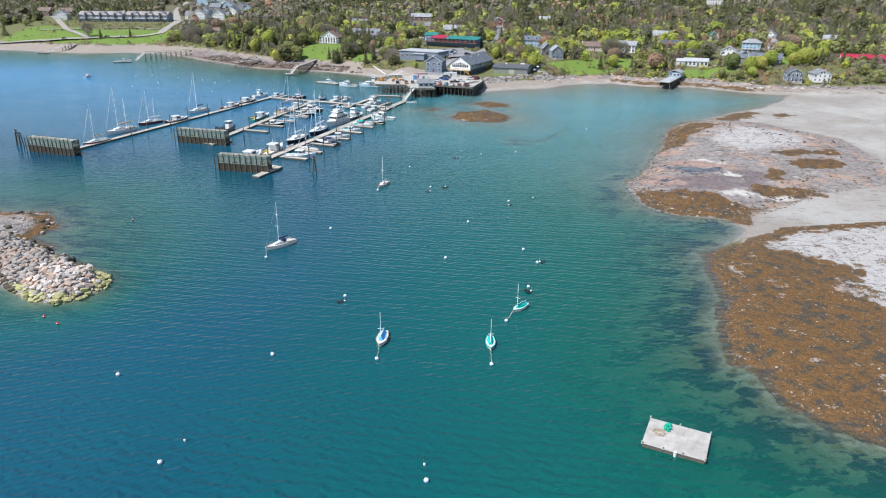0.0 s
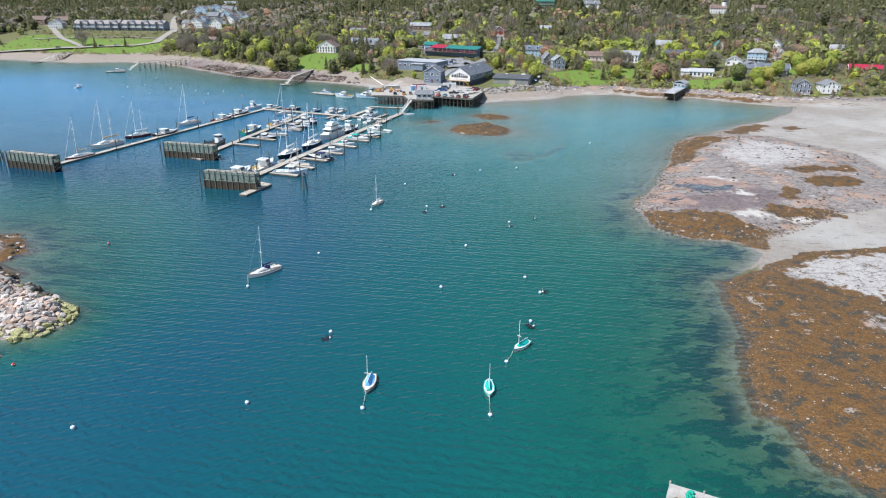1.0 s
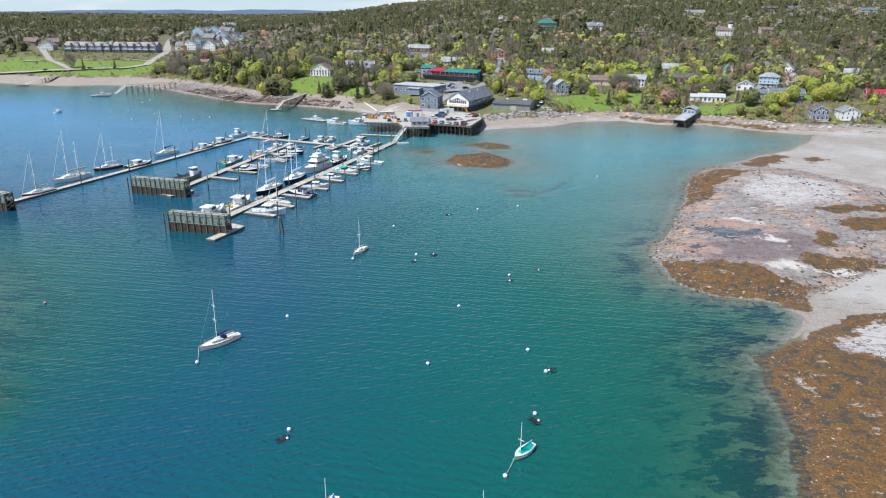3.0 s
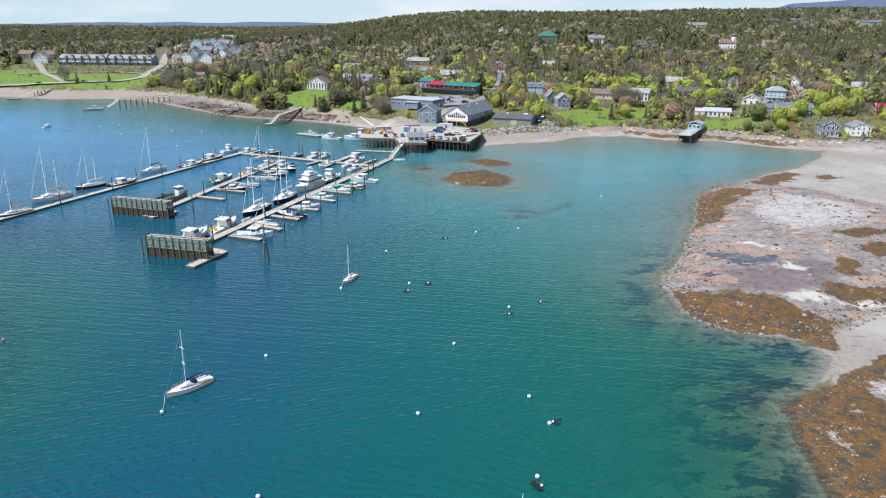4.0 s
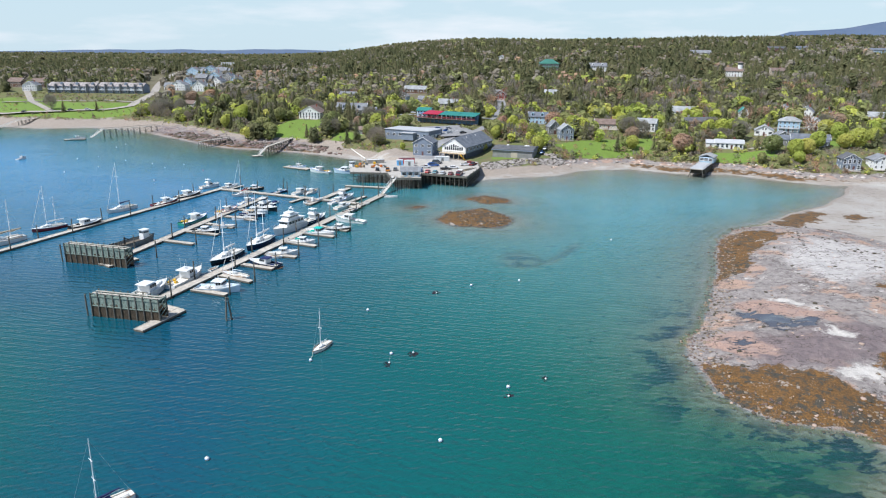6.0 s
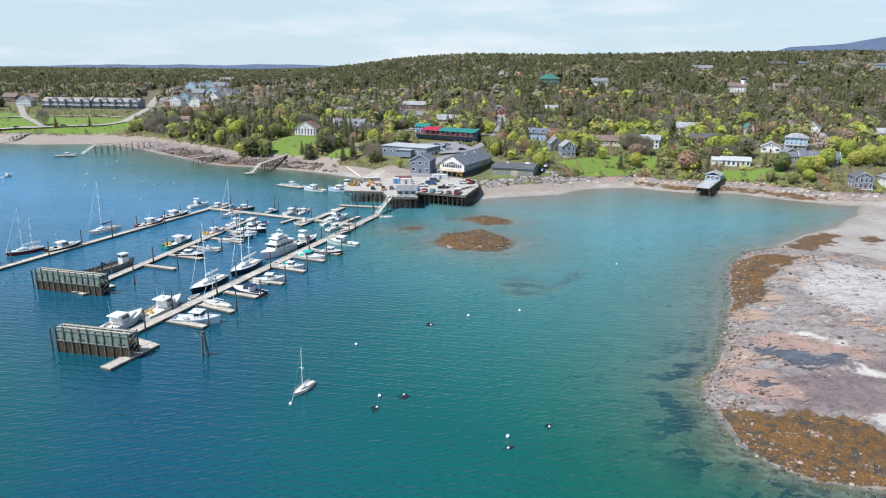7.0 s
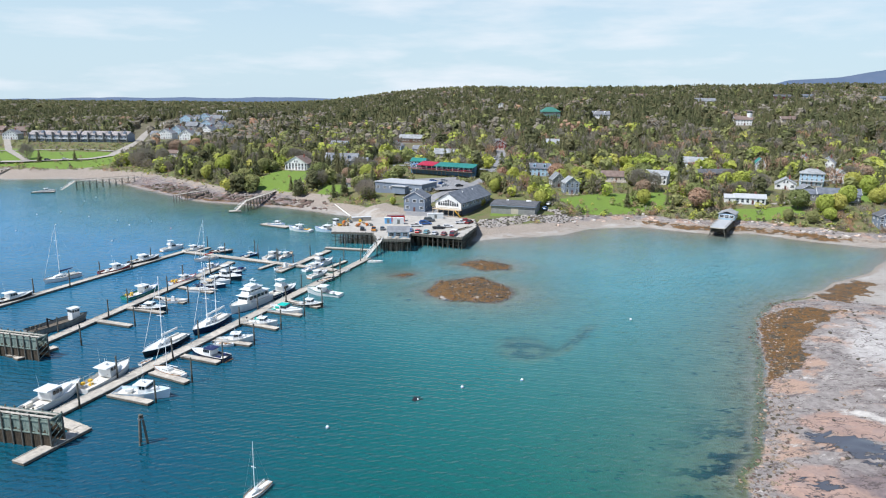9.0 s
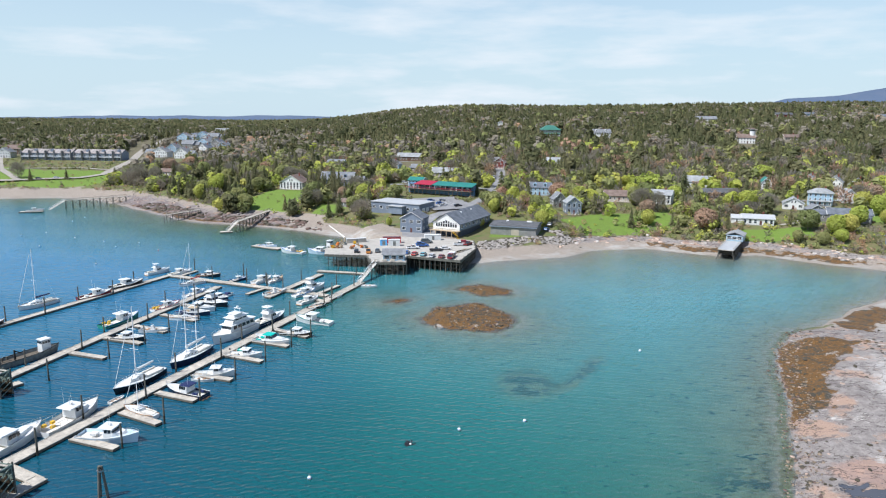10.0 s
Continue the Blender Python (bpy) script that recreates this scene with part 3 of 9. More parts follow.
    fields["fringe"] = np.clip((np.maximum(f["rb"], f["ra"]) + 12) / 6, 0, 1)
    fields["sandbed"] = np.maximum.reduce([np.clip((py - 260) / 60, 0, 1), np.clip((near + 7) / 6, 0, 1) * 0.8, np.clip((py - 130) / 60, 0, 0.5)]) * np.clip((px + 60) / 60, 0.3, 1) * np.clip((-f["isl"] + 2) / 4, 0.2, 1)
    fields["wet"] = np.clip(1 - z / 0.35, 0, 1) * np.where(inter > 0, 0.3, 1)
    return fields


def water_fields(px, py):
    f = land_fields(px, py)
    # the last field grows with y, standing in for sky reflected far out
    return dict(z=np.zeros(px.shape), depth=np.maximum(-f["z"], 0.0), east=np.clip((px + 60) / 110, 0, 1) * np.clip((330 - py) / 120, 0.25, 1), bay=np.clip((py - 105 - np.clip(60 - px, 0, 100) * 0.6) / 190, 0, 1) * np.clip((px + 50) / 50, 0, 1), far_sheen=np.clip((py - 190 - np.clip(px + 30, 0, 200) * 0.6) / 200, 0, 1))


ground = grid_sheet("ground", steps(-150, 215, 1.2, -4800, 4800, 1.06), steps(-30, 470, 1.2, -900, 4900, 1.06), ground_material(), ground_fields)
tagged(ground, "rocky tidal shore with weed, sand, scrub and wooded hill", "ground", kind="structure")
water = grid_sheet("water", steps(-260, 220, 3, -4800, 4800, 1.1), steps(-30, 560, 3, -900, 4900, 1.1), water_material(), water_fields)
tagged(water, "clear teal harbour water with small ripples", "water", kind="structure")

# ---- materials for made things ----
M = dict(
    white=mat("white_gelcoat", (0.66, 0.67, 0.66), 0.28, vary=0.05, size=1.5, spec=0.5),
    cream=mat("cream_deck", (0.70, 0.67, 0.60), 0.6, vary=0.06, size=0.8, bump=0.15, bump_size=0.05),
    navy=mat("navy_hull", (0.015, 0.022, 0.055), 0.2, vary=0.1, size=2, spec=0.6),
    black=mat("black_hull", (0.012, 0.012, 0.014), 0.25, vary=0.1, size=2, spec=0.6),
    maroon=mat("maroon_hull", (0.16, 0.018, 0.022), 0.25, vary=0.1, size=2, spec=0.6),
    green=mat("green_hull", (0.02, 0.20, 0.15), 0.3, vary=0.1, size=2, spec=0.5),
    paleblue=mat("pale_blue_hull", (0.50, 0.62, 0.72), 0.3, vary=0.06, size=2),
    bluetrim=mat("blue_paint", (0.06, 0.20, 0.50), 0.35, vary=0.1, size=1),
    teal=mat("teal_canvas", (0.01, 0.42, 0.36), 0.8, vary=0.12, size=0.6, bump=0.3),
    sky=mat("sky_blue_canvas", (0.14, 0.40, 0.72), 0.8, vary=0.12, size=0.6, bump=0.3),
    navycloth=mat("navy_canvas", (0.014, 0.024, 0.09), 0.85, vary=0.12, size=0.6, bump=0.3),
    tan=mat("tan_canvas", (0.45, 0.36, 0.25), 0.85, vary=0.12, size=0.6, bump=0.3),
    red=mat("red_paint", (0.50, 0.025, 0.02), 0.45, vary=0.1, size=0.6),
    bottom=mat("red_bottom_paint", (0.28, 0.05, 0.03), 0.7, vary=0.15, size=0.7),
    yellow=mat("yellow_plastic", (0.70, 0.42, 0.03), 0.5, vary=0.1, size=0.5),
    orange=mat("orange_plastic", (0.70, 0.20, 0.03), 0.5, vary=0.1, size=0.5),
    teak=mat("teak", (0.36, 0.20, 0.10), 0.6, vary=0.15, size=0.5),
    alu=mat("aluminium_spar", (0.80, 0.80, 0.80), 0.4, 0.0, vary=0.05, size=1),
    steel=mat("steel_rail", (0.55, 0.56, 0.58), 0.3, 0.9, vary=0.05, size=0.5),
    rope=mat("rope", (0.55, 0.50, 0.40), 0.9, vary=0.1, size=0.3),
    glass=mat("dark_glass", (0.02, 0.028, 0.035), 0.08, vary=0.2, size=1, spec=0.8),
    rubber=mat("black_rubber", (0.02, 0.02, 0.02), 0.8, vary=0.1, size=0.5),
    motor=mat("outboard_cowl", (0.03, 0.03, 0.035), 0.35, vary=0.1, size=0.5),
    planks=mat("weathered_planks", (0.46, 0.42, 0.36), 0.85, vary=0.18, size=0.9, bump=0.4, bump_size=0.15, random_tint=0.12),
    dockside=mat("wet_dock_timber", (0.13, 0.11, 0.085), 0.8, vary=0.2, size=0.8, bump=0.4),
    pile=mat("piling_timber", (0.13, 0.125, 0.105), 0.9, vary=0.25, size=0.6, bump=0.5),
    pile_wet=mat("weedy_piling", (0.035, 0.03, 0.02), 0.7, vary=0.25, size=0.5, bump=0.6),
    copper=mat("treated_timber", (0.20, 0.255, 0.22), 0.85, vary=0.22, size=0.7, bump=0.4),
    crib_low=mat("tidal_timber", (0.065, 0.048, 0.030), 0.75, vary=0.3, size=0.7, bump=0.6),
    concrete=mat("pale_concrete", (0.40, 0.375, 0.335), 0.9, vary=0.12, size=2.5, bump=0.3),
    bleached=mat("bleached_slabs", (0.43, 0.405, 0.37), 0.9, vary=0.14, size=1.6, bump=0.3, random_tint=0.03),
    greywork=mat("grey_workboat_paint", (0.20, 0.21, 0.20), 0.6, vary=0.2, size=0.8),
    net=mat("green_net", (0.02, 0.42, 0.28), 0.9, vary=0.2, size=0.2, bump=0.8),
    kelp=mat("dark_kelp", (0.016, 0.012, 0.020), 0.8, vary=0.2, size=0.3),
    pink=mat("pink_buoy", (0.60, 0.10, 0.14), 0.5, vary=0.1, size=0.3),
)


def hull_rows(L, B, bow_h, stern_h, draft, transom=0.75, flare=0.85, n=11):
    """Half sections of a hull from stern to bow: keel, bilge, waterline, rail."""
    rows = []
    for i in range(n):
        s = i / (n - 1)
        half = B / 2 * (transom + (1 - transom) * math.sin(min(1, s / 0.5) * math.pi / 2)) if s < 0.5 else B / 2 * max(0.0, 1 - ((s - 0.5) / 0.5) ** 2.3)
        rail = stern_h + (bow_h - stern_h) * s ** 2
        deep = draft * math.sin(math.pi * min(1, 0.12 + 0.88 * (1 - s ** 3)) / 2) if s < 1 else 0.0
        x = (s - 0.5) * L
        wl = half * (flare if s < 0.6 else flare * (1 - 0.45 * ((s - 0.6) / 0.4)))
        over = -0.05 * L * max(0, (s - 0.75) / 0.25)
        rows.append([(x + over * 1.3, 0.0, -deep), (x + over, wl * 0.75, -deep * 0.55), (x + over * 0.7, wl, 0.02), (x, max(half, 0.015), rail)])
    return rows


def loft(bm, rows, closed_end=True):
    grid = []
    for r in rows:
        line = [bm.verts.new(p) for p in r] + [bm.verts.new((x, -y, z)) for x, y, z in r[:0:-1]]
        grid.append(line)
    m = len(grid[0])
    for a, b in zip(grid, grid[1:]):
        for j in range(m):
            if j == 3:
                continue
            bm.faces.new((a[j], a[(j + 1) % m], b[(j + 1) % m], b[j]))
    if closed_end:
        bm.faces.new(grid[0])


def deck_plate(bm, rows, drop, inset=0.06, lo=0, hi=None, thick=0.05):
    """A deck inside the rails, from station lo to hi."""
    use = rows[lo:hi]
    top = [[(r[3][0], max(r[3][1] - inset, 0.01) * k, r[3][2] - drop) for r in use] for k in (1, -1)]
    up = [[bm.verts.new(p) for p in side] for side in top]
    dn = [[bm.verts.new((p[0], p[1], p[2] - thick)) for p in side] for side in top]
    for i in range(len(use) - 1):
        bm.faces.new((up[0][i], up[1][i], up[1][i + 1], up[0][i + 1]))
        bm.faces.new((dn[0][i], dn[0][i + 1], dn[1][i + 1], dn[1][i]))
        for a, b in ((up[0], dn[0]), (up[1], dn[1])):
            bm.faces.new((a[i], a[i + 1], b[i + 1], b[i]))
    for i in (0, -1):
        bm.faces.new((up[0][i], dn[0][i], dn[1][i], up[1][i]))


def wedge(bm, x0, x1, w0, w1, z0, z1, slope_f=0.3, slope_b=0.1, side=0.08):
    """A cabin block: wide w0 at the back and w1 at the front, with raked ends."""
    lo = [(x0, -w0 / 2), (x1, -w1 / 2), (x1, w1 / 2), (x0, w0 / 2)]
    h = z1 - z0
    a, b = w0 / 2 - side * h, w1 / 2 - side * h
    hi = [(x0 + slope_b * h, -a), (x1 - slope_f * h, -b), (x1 - slope_f * h, b), (x0 + slope_b * h, a)]
    v0 = [bm.verts.new((x, y, z0)) for x, y in lo]
    v1 = [bm.verts.new((x, y, z1)) for x, y in hi]
    for i in range(4):
        bm.faces.new((v0[i], v0[(i + 1) % 4], v1[(i + 1) % 4], v1[i]))
    bm.faces.new(v1)
    bm.faces.new(v0[::-1])


def rail_line(bm, rows, h, lo, hi, r=0.025, sides=(1, -1)):
    for k in sides:
        pts = [Vector((q[3][0], (q[3][1] - 0.08) * k, q[3][2])) for q in rows[lo:hi]]
        for i, p in enumerate(pts):
            tube(bm, p, p + Vector((0, 0, h)), r, n=4)
            if i:
                tube(bm, pts[i - 1] + Vector((0, 0, h)), p + Vector((0, 0, h)), r, n=4)


def long_bar(bm, pts, r):
    """One unbroken bar of square section along a line of points."""
    rings = []
    for x, y, z in pts:
        rings.append([bm.verts.new((x, y + dy, z + dz)) for dy, dz in ((-r, -r), (r, -r), (r, r), (-r, r))])
    for a, b in zip(rings, rings[1:]):
        for i in range(4):
            bm.faces.new((a[i], a[(i + 1) % 4], b[(i + 1) % 4], b[i]))
    bm.faces.new(rings[0][::-1])
    bm.faces.new(rings[-1])


def boat_base(name, m, L, B, bow_h, stern_h, draft, hull, label, category, group, deck="cream", stripe=None, **kw):
    boat = thing(name, m, label, category, group)
    rows = hull_rows(L, B, bow_h, stern_h, draft, **kw)
    bm = bmesh.new()
    loft(bm, rows)
    part("hull", bm, M[hull], boat, smooth=False)
    # rub rail along the sheer
    for k in (1, -1):
        bm = bmesh.new()
        long_bar(bm, [(a[3][0], a[3][1] * k, a[3][2]) for a in rows], 0.05)
        part("rub_rail", bm, M[stripe or "white"], boat)
    return boat, rows


def sailboat(m, L, hull="white", cover="navycloth", masts=(0.56,), rig=1.25, label="white sloop with bare mast at the dock", group="sailing boats", deck="white", dodger=None):
    boat, rows = boat_base("sailboat", m, L, L * 0.30, L * 0.115, L * 0.085, L * 0.05, hull, label, "sailboat", group, stripe="teak" if hull == "white" else "white", transom=0.55)
    bm = bmesh.new()
    deck_plate(bm, rows, 0.06)
    part("deck", bm, M[deck], boat)
    z = L * 0.095
    bm = bmesh.new()
    wedge(bm, -L * 0.08, L * 0.24, L * 0.17, L * 0.10, z - 0.1, z + L * 0.045, 0.9, 0.3)
    wedge(bm, -L * 0.02, L * 0.10, L * 0.13, L * 0.11, z + L * 0.045, z + L * 0.062, 0.8, 0.4)
    cabin = part("cabin", bm, M["white"], boat)
    for k in (1, -1):
        for i in range(3):
            x = -L * 0.03 + i * L * 0.075
            bm = bmesh.new()
            box(bm, x, k * (L * 0.079 - abs(i) * L * 0.009), z + L * 0.018, L * 0.045, 0.05, L * 0.016)
            part("window", bm, M["glass"], cabin)
    bm = bmesh.new()
    wedge(bm, -L * 0.42, -L * 0.09, L * 0.13, L * 0.15, z - L * 0.055, z - L * 0.005, 0, 0, 0)
    part("cockpit", bm, M["cream"], boat)
    bm = bmesh.new()
    for k in (1, -1):
        box(bm, -L * 0.25, k * L * 0.085, z + L * 0.006, L * 0.33, L * 0.02, L * 0.03)
    part("coaming", bm, M["cream"], boat)
    for j, f in enumerate(masts):
        x = (f - 0.5) * L
        top = L * rig * (1.0 if j == 0 else 0.72)
        bm = bmesh.new()
        tube(bm, (x, 0, z - 0.1), (x - L * 0.02, 0, z + top), max(0.075, L * 0.0085), max(0.05, L * 0.006), 8)
        part("mast", bm, M["alu"], boat)
        for f2 in (0.42, 0.70) if top > 9 else (0.5,):
            zz = z + top * f2
            bm = bmesh.new()
            tube(bm, (x - 0.05, -L * 0.075, zz), (x - 0.05, L * 0.075, zz), 0.045, n=5)
            part("spreader", bm, M["alu"], boat)
        bm = bmesh.new()
        bl = L * (0.36 if j == 0 else 0.24)
        tube(bm, (x, 0, z + L * 0.12), (x - bl, 0, z + L * 0.14), 0.06, n=6)
        part("boom", bm, M["alu"], boat)
        if cover:
            bm = bmesh.new()
            for i in range(5):
                a, b = i / 5, (i + 1) / 5
                ra, rb = L * 0.026 * (1 - 0.55 * a), L * 0.026 * (1 - 0.55 * b)
                tube(bm, (x - 0.05 - bl * a, 0, z + L * 0.14 + 0.02 * L * a), (x - 0.05 - bl * b, 0, z + L * 0.14 + 0.02 * L * b), ra, rb, 7)
            part("sail_cover", bm, M[cover], boat)
        bm = bmesh.new()
        head = (x - L * 0.02, 0, z + top * 0.98)
        for p in ((L * 0.49, 0, z), (-L * 0.48, 0, z * 0.9), (x - 0.1, L * 0.13, z), (x - 0.1, -L * 0.13, z)):
            tube(bm, head, p, 0.013, n=3, cap=False)
        part("stay", bm, M["steel"], boat)
        if L > 9 and j == 0:
            bm = bmesh.new()
            tube(bm, (L * 0.475, 0, z + 0.3), (x + L * 0.03, 0, z + top * 0.9), 0.07, 0.06, 6)
            part("furled_sail", bm, M["white"], boat)
    if dodger:
        bm = bmesh.new()
        wedge(bm, -L * 0.15, -L * 0.03, L * 0.17, L * 0.15, z + L * 0.01, z + L * 0.10, 0.5, 0.1)
        part("dodger", bm, M[dodger], boat)
    for k in (1, -1):
        bm = bmesh.new()
        rail_line(bm, rows, 0.55, 1, 9, sides=(k,))
        part("lifeline", bm, M["steel"], boat)
    return boat


def window_band(parent, name, x0, x1, w0, w1, z0, z1, n, eps=0.03):
    """Panes along both sides of a cabin, each a part."""
    for k in (1, -1):
        for i in range(n):
            a, b = (i + 0.12) / n, (i + 0.88) / n
            xa, xb = x0 + (x1 - x0) * a, x0 + (x1 - x0) * b
            ya, yb = (w0 + (w1 - w0) * a) / 2 + eps, (w0 + (w1 - w0) * b) / 2 + eps
            lo = [(xa, k * ya, z0), (xb, k * yb, z0), (xb, k * (yb - 0.06), z1), (xa, k * (ya - 0.06), z1)]
            bm = bmesh.new()
            out = [bm.verts.new(p) for p in lo]
            inn = [bm.verts.new((p[0], p[1] - k * 0.05, p[2])) for p in lo]
            bm.faces.new(out)
            bm.faces.new(inn[::-1])
            for q in range(4):
                bm.faces.new((out[q], out[(q + 1) % 4], inn[(q + 1) % 4], inn[q]))
            part(name, bm, M["glass"], parent)


def pane_box(parent, name, x, y, z, sx, sy, sz):
    bm = bmesh.new()
    box(bm, x, y, z, sx, sy, sz)
    part(name, bm, M["glass"], parent)


def lobster_boat(m, L, hull="white", trim="bluetrim", label="white lobster boat with open stern", group="motor boats", gear=False, top="white", name="lobster_boat"):
    boat, rows = boat_base(name, m, L, L * 0.33, L * 0.17, L * 0.075, L * 0.06, hull, label, "motorboat", group, stripe=trim, transom=0.86)
    bm = bmesh.new()
    deck_plate(bm, rows, 0.08, lo=6)
    part("foredeck", bm, M[top], boat)
    bm = bmesh.new()
    deck_plate(bm, rows, L * 0.05, lo=0, hi=7, inset=0.12)
    part("cockpit_floor", bm, M["cream"], boat)
    z = L * 0.09
    bm = bmesh.new()
    wedge(bm, L * 0.12, L * 0.32, L * 0.23, L * 0.10, z, z + L * 0.075, 0.9, 0)
    wedge(bm, -L * 0.03, L * 0.14, L * 0.235, L * 0.22, z - L * 0.02, z + L * 0.135, 0.25, 0)
    house = part("wheelhouse", bm, M["white"], boat)
    window_band(house, "side_window", -L * 0.01, L * 0.10, L * 0.225, L * 0.215, z + L * 0.07, z + L * 0.12, 2)
    for y in (-0.065, 0, 0.065):
        pane_box(house, "windshield", L * 0.127, y * L, z + L * 0.10, 0.12, L * 0.055, L * 0.04)
    bm = bmesh.new()
    box(bm, L * 0.015, 0, z + L * 0.142, L * 0.26, L * 0.255, L * 0.014, taper=0.96)
    roof = part("hardtop", bm, M["white"], boat)
    bm = bmesh.new()
    tube(bm, (0, 0, z + L * 0.145), (0, 0, z + L * 0.26), 0.05, n=5)
    ball(bm, (L * 0.03, 0, z + L * 0.17), L * 0.022, sz=0.6, nu=8, nv=4)
    tube(bm, (-L * 0.02, L * 0.07, z + L * 0.145), (-L * 0.04, L * 0.07, z + L * 0.42), 0.02, n=4)
    tube(bm, (-L * 0.02, -L * 0.07, z + L * 0.145), (-L * 0.04, -L * 0.07, z + L * 0.36), 0.02, n=4)
    part("antenna", bm, M["white"], roof)
    if gear:
        bm = bmesh.new()
        for k in (1, -1):
            for x in (-0.42, -0.30, -0.18):
                tube(bm, (x * L, k * L * 0.13, z - 0.2), (x * L, k * L * 0.13, z + L * 0.06), 0.04, n=4)
            tube(bm, (-0.44 * L, k * L * 0.13, z + L * 0.06), (-0.1 * L, k * L * 0.13, z + L * 0.06), 0.04, n=4)
        part("work_rail", bm, M["steel"], boat)
        for x, y in ((-0.38, 0.07), (-0.36, -0.06), (-0.26, 0.05)):
            bm = bmesh.new()
            box(bm, x * L, y * L, z + 0.1, 0.8, 0.6, 0.5)
            part("fish_tote", bm, M["yellow"], boat)
    else:
        bm = bmesh.new()
        box(bm, -L * 0.25, 0, z - L * 0.01, L * 0.10, L * 0.10, L * 0.04)
        part("engine_box", bm, M["white"], boat)
    bm = bmesh.new()
    rail_line(bm, rows, 0.5, 7, 11)
    part("bow_rail", bm, M["steel"], boat)
    return boat


def cruiser(m, L, hull="white", canvas=None, fly=False, label="white cabin cruiser at the dock", group="motor boats", trim="white"):
    boat, rows = boat_base("cabin_cruiser", m, L, L * 0.33, L * 0.16, L * 0.10, L * 0.05, hull, label, "motorboat", group, stripe=trim, transom=0.88)
    bm = bmesh.new()
    deck_plate(bm, rows, 0.05, lo=5)
    part("foredeck", bm, M["white"], boat)
    bm = bmesh.new()
    deck_plate(bm, rows, L * 0.05, lo=0, hi=6, inset=0.14)
    part("cockpit_floor", bm, M["cream"], boat)
    z = L * 0.115
    bm = bmesh.new()
    wedge(bm, L * 0.05, L * 0.36, L * 0.25, L * 0.09, z, z + L * 0.055, 1.1, 0)
    wedge(bm, -L * 0.14, L * 0.15, L * 0.26, L * 0.21, z - L * 0.02, z + L * 0.125, 0.9, 0.05)
    house = part("cabin", bm, M["white"], boat)
    window_band(house, "cabin_window", -L * 0.11, L * 0.07, L * 0.25, L * 0.235, z + L * 0.05, z + L * 0.105, 3)
    bm = bmesh.new()
    poly(bm, [(L * 0.085, -L * 0.09, z + L * 0.062), (L * 0.085, L * 0.09, z + L * 0.062), (L * 0.052, L * 0.085, z + L * 0.115), (L * 0.052, -L * 0.085, z + L * 0.115)])
    part("windshield", bm, M["glass"], house)
    bm = bmesh.new()
    box(bm, -L * 0.075, 0, z + L * 0.13, L * 0.26, L * 0.25, L * 0.014, taper=0.95)
    part("hardtop", bm, M[canvas] if canvas and not fly else M["white"], boat)
    if fly:
        bm = bmesh.new()
        wedge(bm, -L * 0.17, L * 0.02, L * 0.21, L * 0.17, z + L * 0.135, z + L * 0.185, 0.5, 0.2)
        flyb = part("flybridge", bm, M["white"], boat)
        bm = bmesh.new()
        for x in (-0.16, -0.03):
            for k in (1, -1):
                tube(bm, (x * L, k * L * 0.09, z + L * 0.18), (x * L, k * L * 0.09, z + L * 0.27), 0.03, n=4)
        box(bm, -L * 0.095, 0, z + L * 0.275, L * 0.19, L * 0.21, L * 0.012, taper=0.9)
        ball(bm, (-L * 0.10, 0, z + L * 0.295), L * 0.025, sz=0.6, nu=8, nv=4)
        part("bimini", bm, M[canvas or "white"], flyb)
    bm = bmesh.new()
    rail_line(bm, rows, 0.55, 6, 11)
    part("bow_rail", bm, M["steel"], boat)
    for k in (1, -1):
        bm = bmesh.new()
        box(bm, -L * 0.33, k * L * 0.10, z - L * 0.02, L * 0.12, L * 0.05, L * 0.04)
        part("bench", bm, M[canvas or "cream"], boat)
    bm = bmesh.new()
    box(bm, -L * 0.52, 0, 0.12, L * 0.05, L * 0.24, 0.08)
    part("swim_platform", bm, M["teak"], boat)
    bm = bmesh.new()
    tube(bm, (-L * 0.13, L * 0.09, z + L * 0.13), (-L * 0.16, L * 0.09, z + L * 0.38), 0.02, n=4)
    part("antenna", bm, M["white"], boat)
    return boat


